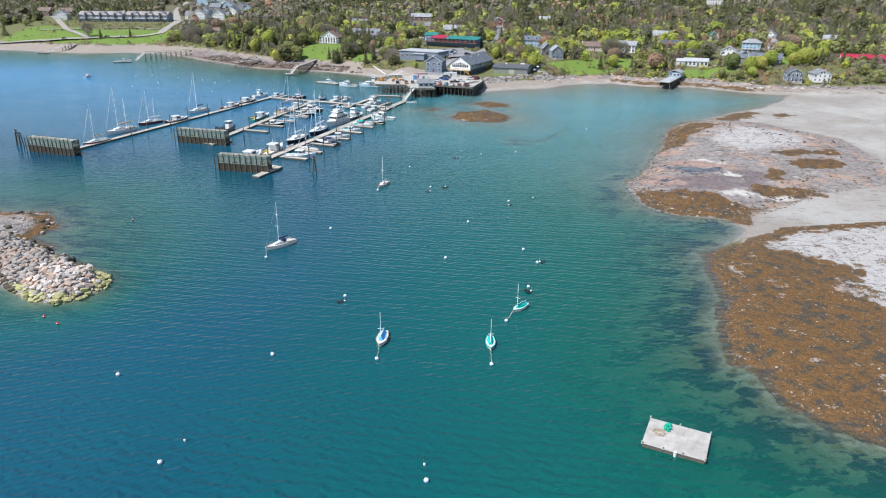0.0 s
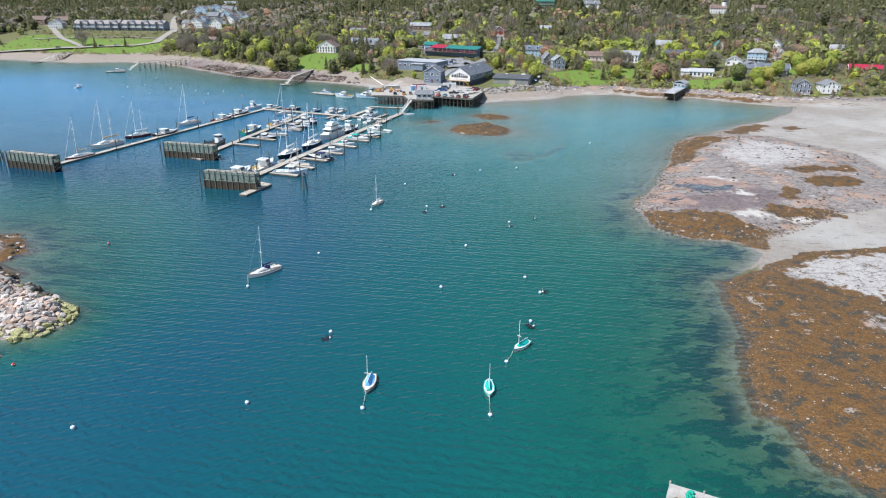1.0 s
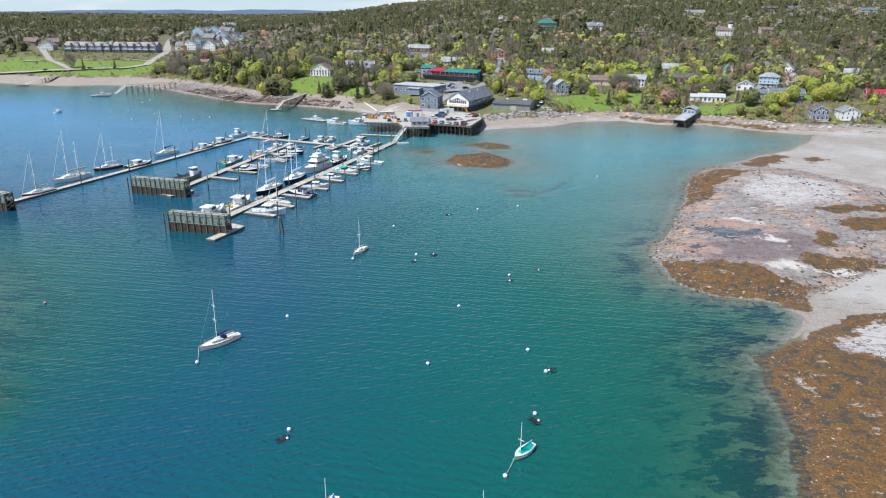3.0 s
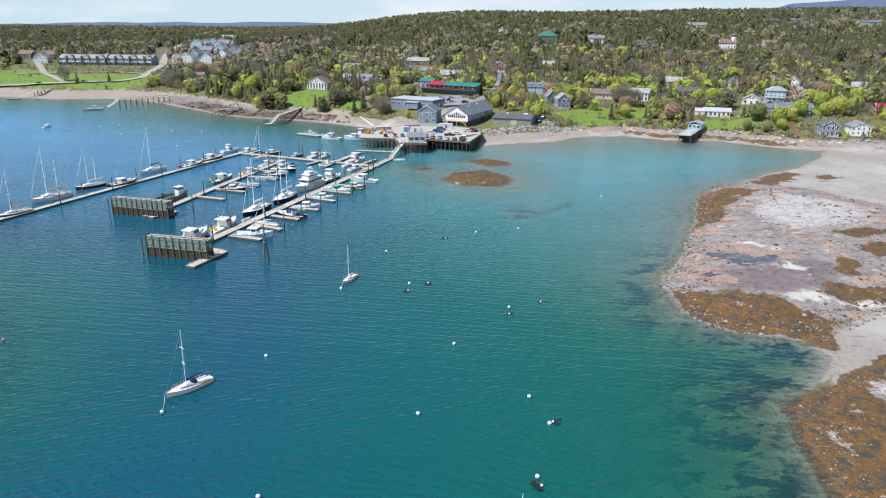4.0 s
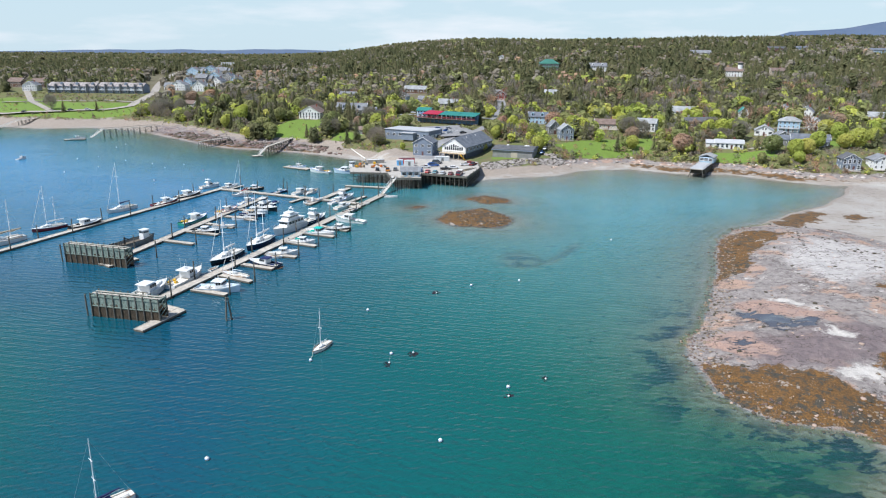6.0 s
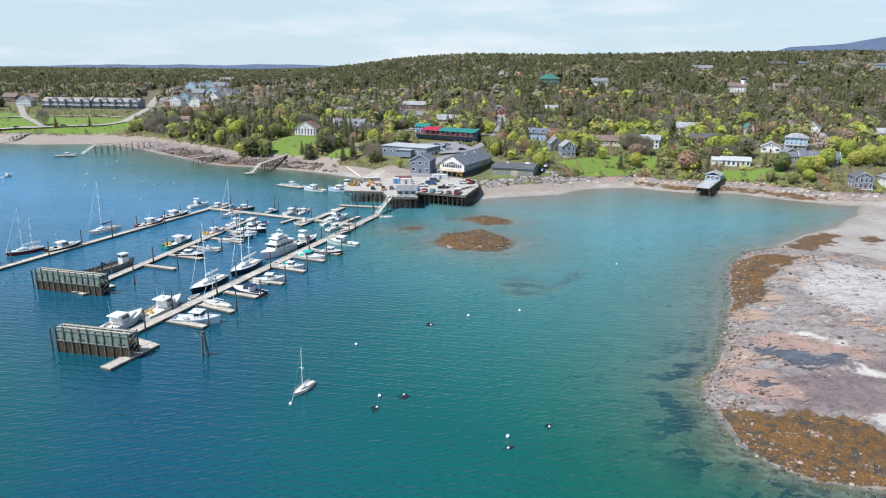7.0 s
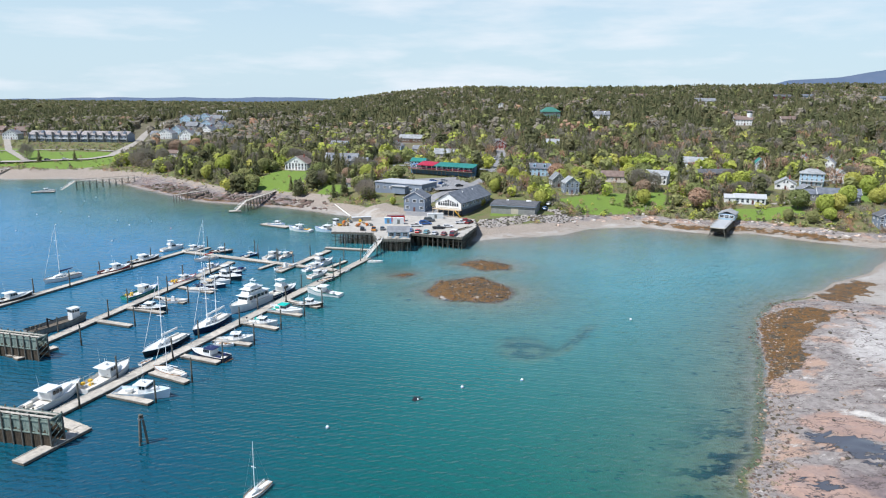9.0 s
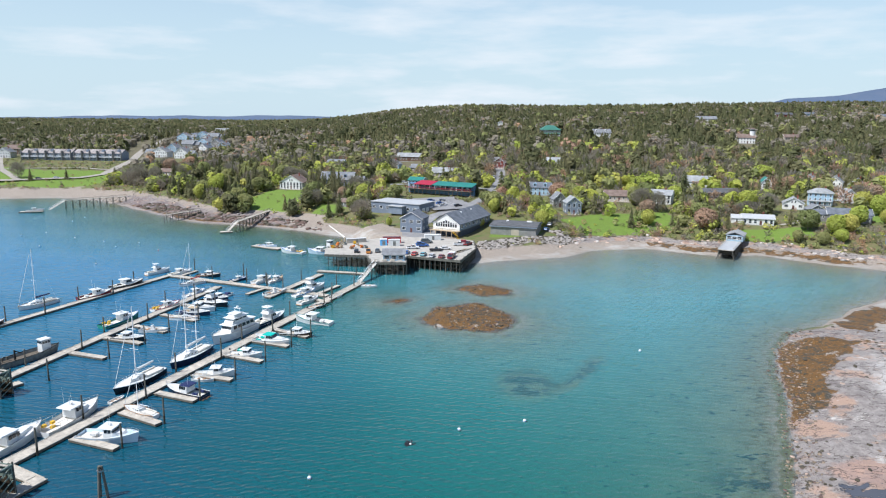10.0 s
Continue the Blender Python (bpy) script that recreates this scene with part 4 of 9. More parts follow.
def motor_yacht(m, L, label):
    boat, rows = boat_base("motor_yacht", m, L, L * 0.29, L * 0.15, L * 0.10, L * 0.06, "white", label, "yacht", "motor boats", stripe="white", transom=0.9)
    bm = bmesh.new()
    deck_plate(bm, rows, 0.08)
    part("main_deck", bm, M["cream"], boat)
    z = L * 0.105
    for nm, x0, x1, w, z0, z1, f in (("saloon", -0.40, 0.20, 0.235, 0, 0.12, 0.5), ("upper_deck", -0.24, 0.13, 0.20, 0.125, 0.215, 0.7), ("flybridge", -0.14, 0.06, 0.16, 0.22, 0.265, 0.8)):
        bm = bmesh.new()
        wedge(bm, x0 * L, x1 * L, w * L, w * 0.85 * L, z + z0 * L, z + z1 * L, f, 0.1)
        box(bm, (x0 + x1) / 2 * L - L * 0.02, 0, z + z1 * L + 0.05, (x1 - x0) * L * 1.02, w * L * 1.08, 0.1, taper=0.97)
        deckhouse = part(nm, bm, M["white"], boat)
        if nm != "flybridge":
            window_band(deckhouse, "window", (x0 + 0.03) * L, (x1 - 0.08) * L, w * L * 0.985, w * 0.88 * L, z + (z0 + 0.05) * L, z + (z1 - 0.02) * L, 5 if nm == "saloon" else 3)
            xf = (x1 - f * 0.075) * L
            for y in (-0.06, 0, 0.06):
                pane_box(deckhouse, "windshield", xf, y * L, z + (z1 - 0.04) * L, 0.3, L * 0.05, L * 0.035)
    bm = bmesh.new()
    for k in (1, -1):
        tube(bm, (-L * 0.10, k * L * 0.06, z + L * 0.26), (-L * 0.12, k * L * 0.04, z + L * 0.33), 0.08, n=5)
    box(bm, -L * 0.12, 0, z + L * 0.33, L * 0.04, L * 0.12, 0.1)
    ball(bm, (-L * 0.12, 0, z + L * 0.355), L * 0.022, sz=0.7, nu=8, nv=4)
    part("radar_arch", bm, M["white"], boat)
    bm = bmesh.new()
    rail_line(bm, rows, 0.8, 5, 11)
    part("bow_rail", bm, M["steel"], boat)
    return boat


def skiff(m, L, hull="white", inner="cream", label="small open white skiff with outboard motor", motor=True, canvas=None, console=False):
    boat, rows = boat_base("skiff", m, L, L * 0.36, L * 0.14, L * 0.10, L * 0.03, hull, label, "boat", "small boats", stripe="white", transom=0.85)
    bm = bmesh.new()
    deck_plate(bm, rows, L * 0.07, inset=0.07, hi=10)
    part("floor", bm, M[inner], boat)
    bm = bmesh.new()
    for x in (-0.25, 0.02, 0.22):
        box(bm, x * L, 0, L * 0.075, L * 0.07, L * (0.29 if x < 0.1 else 0.2), 0.05)
    part("thwart", bm, M["teak"] if inner == "cream" else M["white"], boat)
    if motor:
        bm = bmesh.new()
        box(bm, -L * 0.53, 0, L * 0.13, 0.4, 0.35, 0.55, taper=0.7)
        box(bm, -L * 0.53, 0, 0.0, 0.18, 0.12, 0.7)
        part("outboard_motor", bm, M["motor"], boat)
    if console:
        bm = bmesh.new()
        wedge(bm, -L * 0.1, L * 0.04, L * 0.13, L * 0.11, L * 0.05, L * 0.24, 0.3, 0)
        part("console", bm, M["white"], boat)
    if canvas:
        bm = bmesh.new()
        wedge(bm, -L * 0.02, L * 0.36, L * 0.30, L * 0.10, L * 0.10, L * 0.21, 1.0, 0.3)
        part("canvas_cover", bm, M[canvas], boat)
    return boat


def day_sailer(m, L, cover, label, hull="white", trim="teak", mast_h=None):
    boat, rows = boat_base("day_sailer", m, L, L * 0.38, L * 0.14, L * 0.11, L * 0.06, hull, label, "sailboat", "day sailers on moorings", stripe=trim, transom=0.6)
    bm = bmesh.new()
    deck_plate(bm, rows, 0.03, lo=7)
    part("foredeck", bm, M["white"], boat)
    bm = bmesh.new()
    deck_plate(bm, rows, 0.03, lo=0, hi=2)
    part("stern_deck", bm, M["white"], boat)
    bm = bmesh.new()
    for k in (1, -1):
        for a, b in zip(rows[1:8], rows[2:9]):
            w = 0.09 * L
            q = [(a[3][0], a[3][1] * k, a[3][2]), (b[3][0], b[3][1] * k, b[3][2]), (b[3][0], max(b[3][1] - w, 0.02) * k, b[3][2]), (a[3][0], max(a[3][1] - w, 0.02) * k, a[3][2])]
            poly(bm, q)
            poly(bm, [(x, y, z - 0.05) for x, y, z in q])
    part("side_deck", bm, M["white"], boat)
    bm = bmesh.new()
    deck_plate(bm, rows, L * 0.085, inset=0.25, lo=1, hi=8)
    part("cockpit_floor", bm, M["cream"], boat)
    z = L * 0.12
    bm = bmesh.new()
    ridge = [(L * 0.20, 0, z + L * 0.17), (-L * 0.36, 0, z + L * 0.13)]
    w = L * 0.13
    for k in (1, -1):
        poly(bm, [ridge[0], ridge[1], (-L * 0.36, k * w * 0.8, z + 0.02), (-L * 0.05, k * w * 1.1, z + 0.02), (L * 0.22, k * w * 0.55, z + 0.03)])
    poly(bm, [ridge[1], (-L * 0.36, w * 0.8, z + 0.02), (-L * 0.36, -w * 0.8, z + 0.02)])
    poly(bm, [ridge[0], (L * 0.22, w * 0.55, z + 0.03), (L * 0.22, -w * 0.55, z + 0.03)])
    part("boom_tent", bm, M[cover], boat)
    mh = mast_h or L * 1.15
    bm = bmesh.new()
    tube(bm, (L * 0.2, 0, 0.1), (L * 0.19, 0, z + mh), 0.06, 0.04, 7)
    part("mast", bm, M["alu"], boat)
    bm = bmesh.new()
    tube(bm, (L * 0.2, -0.5, z + mh * 0.42), (L * 0.2, 0.5, z + mh * 0.42), 0.04, n=5)
    part("spreader", bm, M["alu"], boat)
    bm = bmesh.new()
    tube(bm, (L * 0.2, 0, z + L * 0.17), (-L * 0.4, 0, z + L * 0.14), 0.045, n=6)
    part("boom", bm, M["alu"], boat)
    return boat


def workboat(m, L, label):
    boat, rows = boat_base("workboat", m, L, L * 0.30, L * 0.13, L * 0.09, L * 0.06, "greywork", label, "workboat", "motor boats", stripe="rubber", transom=0.9)
    bm = bmesh.new()
    deck_plate(bm, rows, L * 0.05, inset=0.2)
    part("deck", bm, M["dockside"], boat)
    z = L * 0.06
    bm = bmesh.new()
    box(bm, L * 0.27, 0, z + 1.6, 2.3, 2.2, 3.2, taper=0.94)
    house = part("pilothouse", bm, M["white"], boat)
    for y in (-0.68, 0, 0.68):
        for x in (L * 0.27 - 1.12, L * 0.27 + 1.12):
            pane_box(house, "pilothouse_window", x, y, z + 2.6, 0.06, 0.55, 0.6)
    for x in (-0.7, 0, 0.7):
        for y in (-1.07, 1.07):
            pane_box(house, "pilothouse_window", L * 0.27 + x, y, z + 2.6, 0.55, 0.06, 0.6)
    bm = bmesh.new()
    box(bm, L * 0.27, 0, z + 3.3, 2.6, 2.5, 0.14)
    part("roof", bm, M["white"], house)
    bm = bmesh.new()
    tube(bm, (-L * 0.18, 0, z), (-L * 0.18, 0, z + 2.4), 0.3, 0.2, 8)
    tube(bm, (-L * 0.18, 0, z + 2.2), (-L * 0.08, 0, z + 1.2), 0.18, 0.12, 6)
    part("winch_post", bm, M["rubber"], boat)
    bm = bmesh.new()
    for a in range(3):
        tube(bm, (-L * 0.4 + a * 1.2, L * 0.08, z), (-L * 0.4 + a * 1.2, L * 0.08, z + 0.9), 0.28, n=8)
    part("drum", bm, M["pile"], boat)
    return boat


# ---- boats in the marina ----
def berth(bow, stern):
    """The pose of a boat from its two ends, bow first, and its length."""
    (bx, by), (sx, sy) = bow, stern
    return pose((bx + sx) / 2, (by + sy) / 2, 0, 0, 0, math.degrees(math.atan2(by - sy, bx - sx))), math.hypot(bx - sx, by - sy)


def moor(kind, bow, stern, *args, **kw):
    m, length = berth(bow, stern)
    return kind(m, length, *args, **kw)


# near pier, shore-ward side
moor(cruiser, (-71.6, 191.0), (-75.6, 177.5), hull="white", label="white picnic cruiser with long foredeck beside the crib")
moor(lobster_boat, (-66.0, 202.0), (-70.2, 188.2), hull="white", trim="greywork", gear=True, label="white working lobster boat with rails and gear")
moor(skiff, (-63.0, 207.0), (-64.5, 203.4), motor=False, label="small white dinghy beside the dock")
moor(sailboat, (-65.6, 207.6), (-60.6, 222.0), hull="black", rig=1.12, cover="white", label="dark-hulled sloop with white deck and bare mast")
moor(sailboat, (-59.4, 223.3), (-55.0, 238.4), hull="navy", rig=1.05, masts=(0.6, 0.34), cover="white", label="navy-hulled ketch with two white masts")
moor(motor_yacht, (-55.2, 241.0), (-48.6, 257.2), label="large white three-decked motor yacht")
moor(cruiser, (-42.2, 268.6), (-48.0, 257.2), hull="navy", fly=True, label="dark-hulled sport cruiser with tall flybridge")
# near pier, finger berths
moor(lobster_boat, (-50.6, 186.6), (-62.8, 188.4), hull="paleblue", trim="white", top="paleblue", label="pale blue lobster boat with tented stern")
moor(sailboat, (-60.2, 201.0), (-51.6, 196.6), rig=0.95, cover=None, label="small white day sloop on a finger dock")
moor(cruiser, (-55.2, 210.8), (-45.2, 206.8), hull="navy", canvas="navycloth", label="navy and white cruiser with blue canvas")
moor(lobster_boat, (-42.4, 220.2), (-52.2, 219.4), trim="white", label="white lobster-style cruiser on a finger dock")
moor(skiff, (-46.5, 216.3), (-51.8, 217.2), label="white inflatable-style skiff on a finger dock", motor=False)
moor(lobster_boat, (-39.4, 232.0), (-48.6, 233.6), trim="white", top="white", label="white open launch with bright canvas")
moor(skiff, (-44.2, 235.2), (-49.0, 236.5), canvas="teal", label="white skiff under teal canvas cover")
moor(cruiser, (-34.5, 241.6), (-44.8, 244.8), canvas="teal", label="white cruiser with teal canvas top")
moor(cruiser, (-45.4, 247.4), (-37.4, 244.8), label="white express cruiser with wide beam")
moor(lobster_boat, (-29.8, 248.8), (-39.2, 251.2), hull="black", trim="white", label="dark-hulled launch with white hardtop")
moor(lobster_boat, (-38.0, 264.4), (-26.4, 260.0), trim="green", label="white lobster boat with green boot stripe")
moor(skiff, (-31.4, 280.8), (-36.4, 275.4), hull="black", label="dark skiff with white interior at the pier")
moor(skiff, (-28.0, 293.0), (-31.4, 288.2), label="white tender tied to the pier")
moor(skiff, (-17.2, 304.9), (-23.0, 305.6), label="white work skiff by the gangway foot", motor=False)
# middle pier
moor(workboat, (-93.6, 236.5), (-101.8, 222.5), label="grey steel workboat with white pilothouse and black winch")
moor(lobster_boat, (-86.0, 266.4), (-91.6, 254.6), hull="green", gear=True, label="green-hulled lobster boat loaded with gear")
moor(cruiser, (-74.4, 244.4), (-83.8, 245.4), hull="black", label="dark-hulled express cruiser with white deck")
moor(skiff, (-71.4, 252.4), (-79.6, 252.6), console=True, label="white centre-console boat with outboard")
moor(lobster_boat, (-79.0, 280.4), (-84.4, 272.0), trim="red", gear=True, label="white lobster boat with red and yellow gear")
moor(sailboat, (-66.6, 264.2), (-76.2, 264.6), rig=1.3, label="white sloop with bare mast on a finger dock")
moor(cruiser, (-65.0, 268.6), (-74.6, 270.2), hull="navy", label="dark cruiser with cream canvas top", canvas="tan")
moor(cruiser, (-65.0, 273.4), (-75.0, 274.8), label="long white cabin cruiser on a finger dock")
moor(cruiser, (-62.4, 277.4), (-73.4, 282.4), hull="black", label="dark-hulled cruiser with white flybridge and deck", fly=True)
moor(lobster_boat, (-64.6, 285.0), (-73.0, 289.0), hull="navy", trim="white", label="navy lobster boat with white house")
moor(skiff, (-65.6, 293.4), (-69.0, 288.8), label="small white runabout with navy cover", canvas="navycloth")
moor(lobster_boat, (-76.4, 297.0), (-80.6, 288.8), label="white launch with open cockpit")
# far pier
moor(sailboat, (-126.2, 271.6), (-120.2, 283.2), rig=1.35, label="white sloop with blue sail cover on the outer pier")
moor(lobster_boat, (-107.4, 293.8), (-114.2, 284.4), hull="maroon", trim="white", label="maroon-hulled launch with white house")
moor(cruiser, (-103.0, 308.2), (-109.6, 297.8), hull="black", label="dark express cruiser with white deck")
moor(cruiser, (-101.2, 328.4), (-107.2, 320.4), fly=True, label="white flybridge cruiser on the outer pier")
moor(sailboat, (-143.4, 203.6), (-138.0, 214.2), hull="maroon", rig=1.2, cover="tan", label="maroon sloop at the end of the outer pier")
moor(sailboat, (-143.6, 223.0), (-136.6, 236.4), rig=1.15, masts=(0.58, 0.3), cover="tan", label="white ketch with two tall masts")
moor(sailboat, (-138.6, 243.4), (-131.6, 253.0), hull="maroon", rig=1.2, masts=(0.56, 0.3), cover="white", label="maroon yawl with white masts")
moor(cruiser, (-121.4, 257.8), (-127.6, 247.8), hull="black", label="dark-hulled cruiser with white cabin")
# cross dock
moor(cruiser, (-92.0, 326.6), (-97.6, 318.8), label="white cruiser with cabin beside the cross dock")
moor(sailboat, (-88.0, 303.2), (-81.2, 310.2), rig=1.5, cover="red", label="white sloop with red sail cover")
moor(lobster_boat, (-78.0, 318.6), (-87.6, 319.6), hull="black", trim="teak", top="cream", label="dark launch with varnished deck")
moor(lobster_boat, (-67.0, 315.6), (-72.8, 311.4), hull="navy", label="navy launch with white wheelhouse")
moor(cruiser, (-58.2, 316.6), (-62.6, 307.6), label="white cruiser with flat hardtop")
moor(lobster_boat, (-53.8, 316.8), (-57.8, 309.2), trim="teak", top="tan", label="white launch with tan canvas")
moor(skiff, (-48.4, 298.6), (-54.4, 291.6), console=True, label="white skiff between the docks")
moor(cruiser, (-36.2, 305.2), (-43.2, 296.0), fly=True, label="white cruiser with a tall flybridge")
moor(cruiser, (-35.4, 288.6), (-40.4, 281.0), label="white cruiser stern to the pier")
moor(lobster_boat, (-38.2, 298.2), (-44.2, 290.4), label="white lobster boat at the inner dock")
# fishing boats by the wharf
moor(lobster_boat, (-67.0, 368.4), (-55.4, 363.0), trim="bluetrim", gear=True, label="white lobster boat with blue trim at the wharf")
moor(lobster_boat, (-54.4, 366.0), (-41.6, 362.6), hull="paleblue", trim="bluetrim", gear=True, label="blue and white lobster boat with orange gear")
moor(workboat, (-48.4, 377.0), (-38.0, 371.0), label="grey fishing vessel with steel pilothouse")
moor(lobster_boat, (-70.4, 376.0), (-79.4, 380.2), hull="paleblue", label="small blue lobster boat beside a float")
moor(cruiser, (-244.0, 489.6), (-253.0, 484.4), label="small white cruiser by the private float")
moor(lobster_boat, (-236.0, 405.0), (-237.0, 398.0), label="white launch alone on a mooring")
# boats on moorings in the open harbour
moor(sailboat, (-47.6, 96.0), (-41.8, 102.4), rig=1.22, cover="navycloth", dodger="navycloth", label="white sloop with navy sail cover and dodger on a mooring", group="moored sailing boats")
moor(sailboat, (-24.9, 149.0), (-22.2, 155.0), rig=1.3, cover=None, label="small white sloop with bare mast on a mooring", group="moored sailing boats")
moor(day_sailer, (-16.7, 50.0), (-16.1, 55.4), "sky", "white day sailer with blue boom tent on a mooring", mast_h=5.6)
moor(day_sailer, (3.0, 49.0), (3.2, 53.6), "teal", "white day sailer with teal cover on a mooring", trim="teal", mast_h=5.0)
moor(day_sailer, (8.4, 63.6), (11.6, 67.2), "teal", "white and green day sailer with teal cover on a mooring", hull="white", trim="green", mast_h=5.2)


# ---- docks ----
def along(a, b):
    (ax, ay), (bx, by) = a, b
    L = math.hypot(bx - ax, by - ay)
    return pose((ax + bx) / 2, (ay + by) / 2, 0, 0, 0, math.degrees(math.atan2(by - ay, bx - ax))), L


DOCK_COUNT = []


def floating_dock(a, b, w, label, name="floating_dock", group="docks", step=6.0):
    m, L = along(a, b)
    DOCK_COUNT.append(1)
    m = Matrix.Translation((0, 0, 0.012 * (len(DOCK_COUNT) % 6))) @ m
    dock = thing(name, m, label, "dock", group)
    n = max(1, round(L / step))
    s = L / n
    for i in range(n):
        x = -L / 2 + (i + 0.5) * s
        bm = bmesh.new()
        box(bm, x, 0, 0.52, s - 0.04, w, 0.06)
        sec = part("deck_section", bm, M["planks"], dock)
        bm = bmesh.new()
        box(bm, x, 0, 0.27, s - 0.08, w - 0.1, 0.42)
        part("float_frame", bm, M["dockside"], sec)
    bm = bmesh.new()
    for k in (1, -1):
        box(bm, 0, k * (w / 2 - 0.06), 0.60, L, 0.12, 0.10)
    part("edge_timber", bm, M["planks"], dock)
    return dock


PIER_C = ((-70.2, 176.6), (-23.6, 310.4))
PIER_B = ((-97.0, 207.5), (-73.6, 302.6))
PIER_A = ((-145.6, 192.0), (-96.6, 322.0))
floating_dock(*PIER_C, 3.0, "long grey plank dock on floats, near pier")
floating_dock(*PIER_B, 2.8, "long grey plank dock on floats, middle pier")
floating_dock(*PIER_A, 2.6, "long grey plank dock on floats, outer pier")
floating_dock((-97.0, 318.5), (-32.8, 291.0), 2.6, "cross dock that links the three piers")
floating_dock((-52.6, 288.4), (-40.6, 323.0), 2.6, "short spur dock off the cross dock")
floating_dock((-66.0, 160.0), (-61.0, 172.8), 2.8, "low float beyond the timber crib")
floating_dock((-61.0, 171.6), (-70.2, 176.6), 2.4, "link float behind the timber crib")
floating_dock((-43.0, 328.2), (-22.6, 324.0), 2.2, "grey float under the wharf edge")
floating_dock((-82.4, 380.6), (-68.0, 372.4), 4.5, "work float with stacked gear by the wharf")
floating_dock((-256.0, 483.0), (-243.6, 486.6), 4.0, "private float off the far shore")
floating_dock((-110.0, 416.0), (-104.0, 417.8), 4.0, "square float at the gangway foot")
floating_dock((-95.0, 206.0), (-89.6, 213.8), 2.4, "float behind the middle timber crib")
floating_dock((-54.0, 371.6), (-40.0, 367.6), 4.0, "float for gear between fishing boats")
floating_dock((-349.0, 548.0), (-341.0, 551.0), 3.5, "float at the foot of the far timber pier")
FINGERS = [((-63.6, 187.0), (-53.4, 183.2)), ((-59.8, 198.6), (-49.8, 193.4)), ((-56.6, 208.6), (-46.6, 204.6)), ((-52.6, 219.4), (-42.4, 216.4)),
           ((-49.2, 233.0), (-38.6, 228.4)), ((-45.6, 244.2), (-34.6, 239.8)), ((-41.8, 254.0), (-31.0, 247.6)), ((-90.4, 234.0), (-78.4, 229.8)),
           ((-86.8, 245.6), (-74.2, 241.0)), ((-83.0, 256.6), (-71.8, 251.0)), ((-79.8, 267.8), (-67.4, 262.0)), ((-77.4, 279.0), (-66.4, 274.6)),
           ((-60.6, 292.4), (-55.6, 302.6)), ((-36.6, 286.6), (-31.0, 283.0)), ((-36.4, 294.0), (-31.2, 305.4)), ((-94.0, 316.0), (-90.2, 327.0)), ((-72.0, 307.6), (-68.4, 318.0))]
for a, b in FINGERS:
    floating_dock(a, b, 1.7, "short grey finger dock on floats", "finger_dock", "finger docks", 5.5)


def piling(x, y, top, lean=0.0, base=-3.0, r=0.19, name="piling", label="tarred timber mooring piling, weedy below the tide line", cat="piling", group="mooring pilings"):
    ob = thing(name, pose(x, y, 0), label, cat, group)
    bm = bmesh.new()
    tube(bm, (-lean * 0.1, 0, base), (lean * 0.2, 0, 1.5), r * 1.08, r * 1.05, 9)
    part("wet_foot", bm, M["pile_wet"], ob)
    bm = bmesh.new()
    tube(bm, (lean * 0.2, 0, 1.5), (lean, 0, top), r * 1.02, r * 0.9, 9)
    part("shaft", bm, M["pile"], ob)
    return ob


piling_first = piling(0, 0, 5.4)
PILES = []
rp = random.Random(5)
for (a, b), w in ((PIER_C, 1.8), (PIER_B, 1.7), (PIER_A, 1.6)):
    L = math.hypot(b[0] - a[0], b[1] - a[1])
    ux, uy = (b[0] - a[0]) / L, (b[1] - a[1]) / L
    for i in range(int(L / 13)):
        d, s = 5 + i * 13 + rp.uniform(-2, 2), (1 if i % 2 else -1)
        PILES.append((a[0] + ux * d - uy * w * s, a[1] + uy * d + ux * w * s))
for a, b in FINGERS:
    L = math.hypot(b[0] - a[0], b[1] - a[1])
    ux, uy = (b[0] - a[0]) / L, (b[1] - a[1]) / L
    PILES.append((b[0] + ux * 0.3 - uy * 1.1, b[1] + uy * 0.3 + ux * 1.1))
PILES += [(-84.6, 216.0), (-46.0, 312.0), (-50.0, 300.0), (-58.0, 308.0), (-66.0, 311.0), (-80.0, 315.0), (-27.0, 322.0), (-35.0, 329.0), (-20.5, 316.0), (-25.6, 305.0)]
piling_first.matrix_basis = pose(*PILES[0], 0)
for x, y in PILES[1:]:
    copy_thing(piling_first, pose(x, y, rp.uniform(-0.7, 0.4), rp.uniform(-1, 1), rp.uniform(-1, 1), rp.uniform(0, 360)))


def dolphin(x, y, label):
    ob = thing("dolphin_piles", pose(x, y, 0), label, "pilings", "dolphin piles")
    for a in (0.3, 2.4, 4.5):
        bm = bmesh.new()
        tube(bm, (math.cos(a) * 1.1, math.sin(a) * 1.1, -3), (math.cos(a) * 0.25, math.sin(a) * 0.25, 5.6), 0.24, 0.2, 9)
        part("pile", bm, M["pile"], ob)
    bm = bmesh.new()
    tube(bm, (0, 0, 4.7), (0, 0, 4.95), 0.52, n=12)
    part("cable_band", bm, M["steel"], ob)
    return ob


dolphin(-48.2, 167.6, "cluster of three leaning timber piles")
dolphin(-171.0, 208.0, "cluster of leaning timber piles by the outer crib")
dolphin(-167.0, 203.5, "cluster of leaning timber piles by the outer crib")


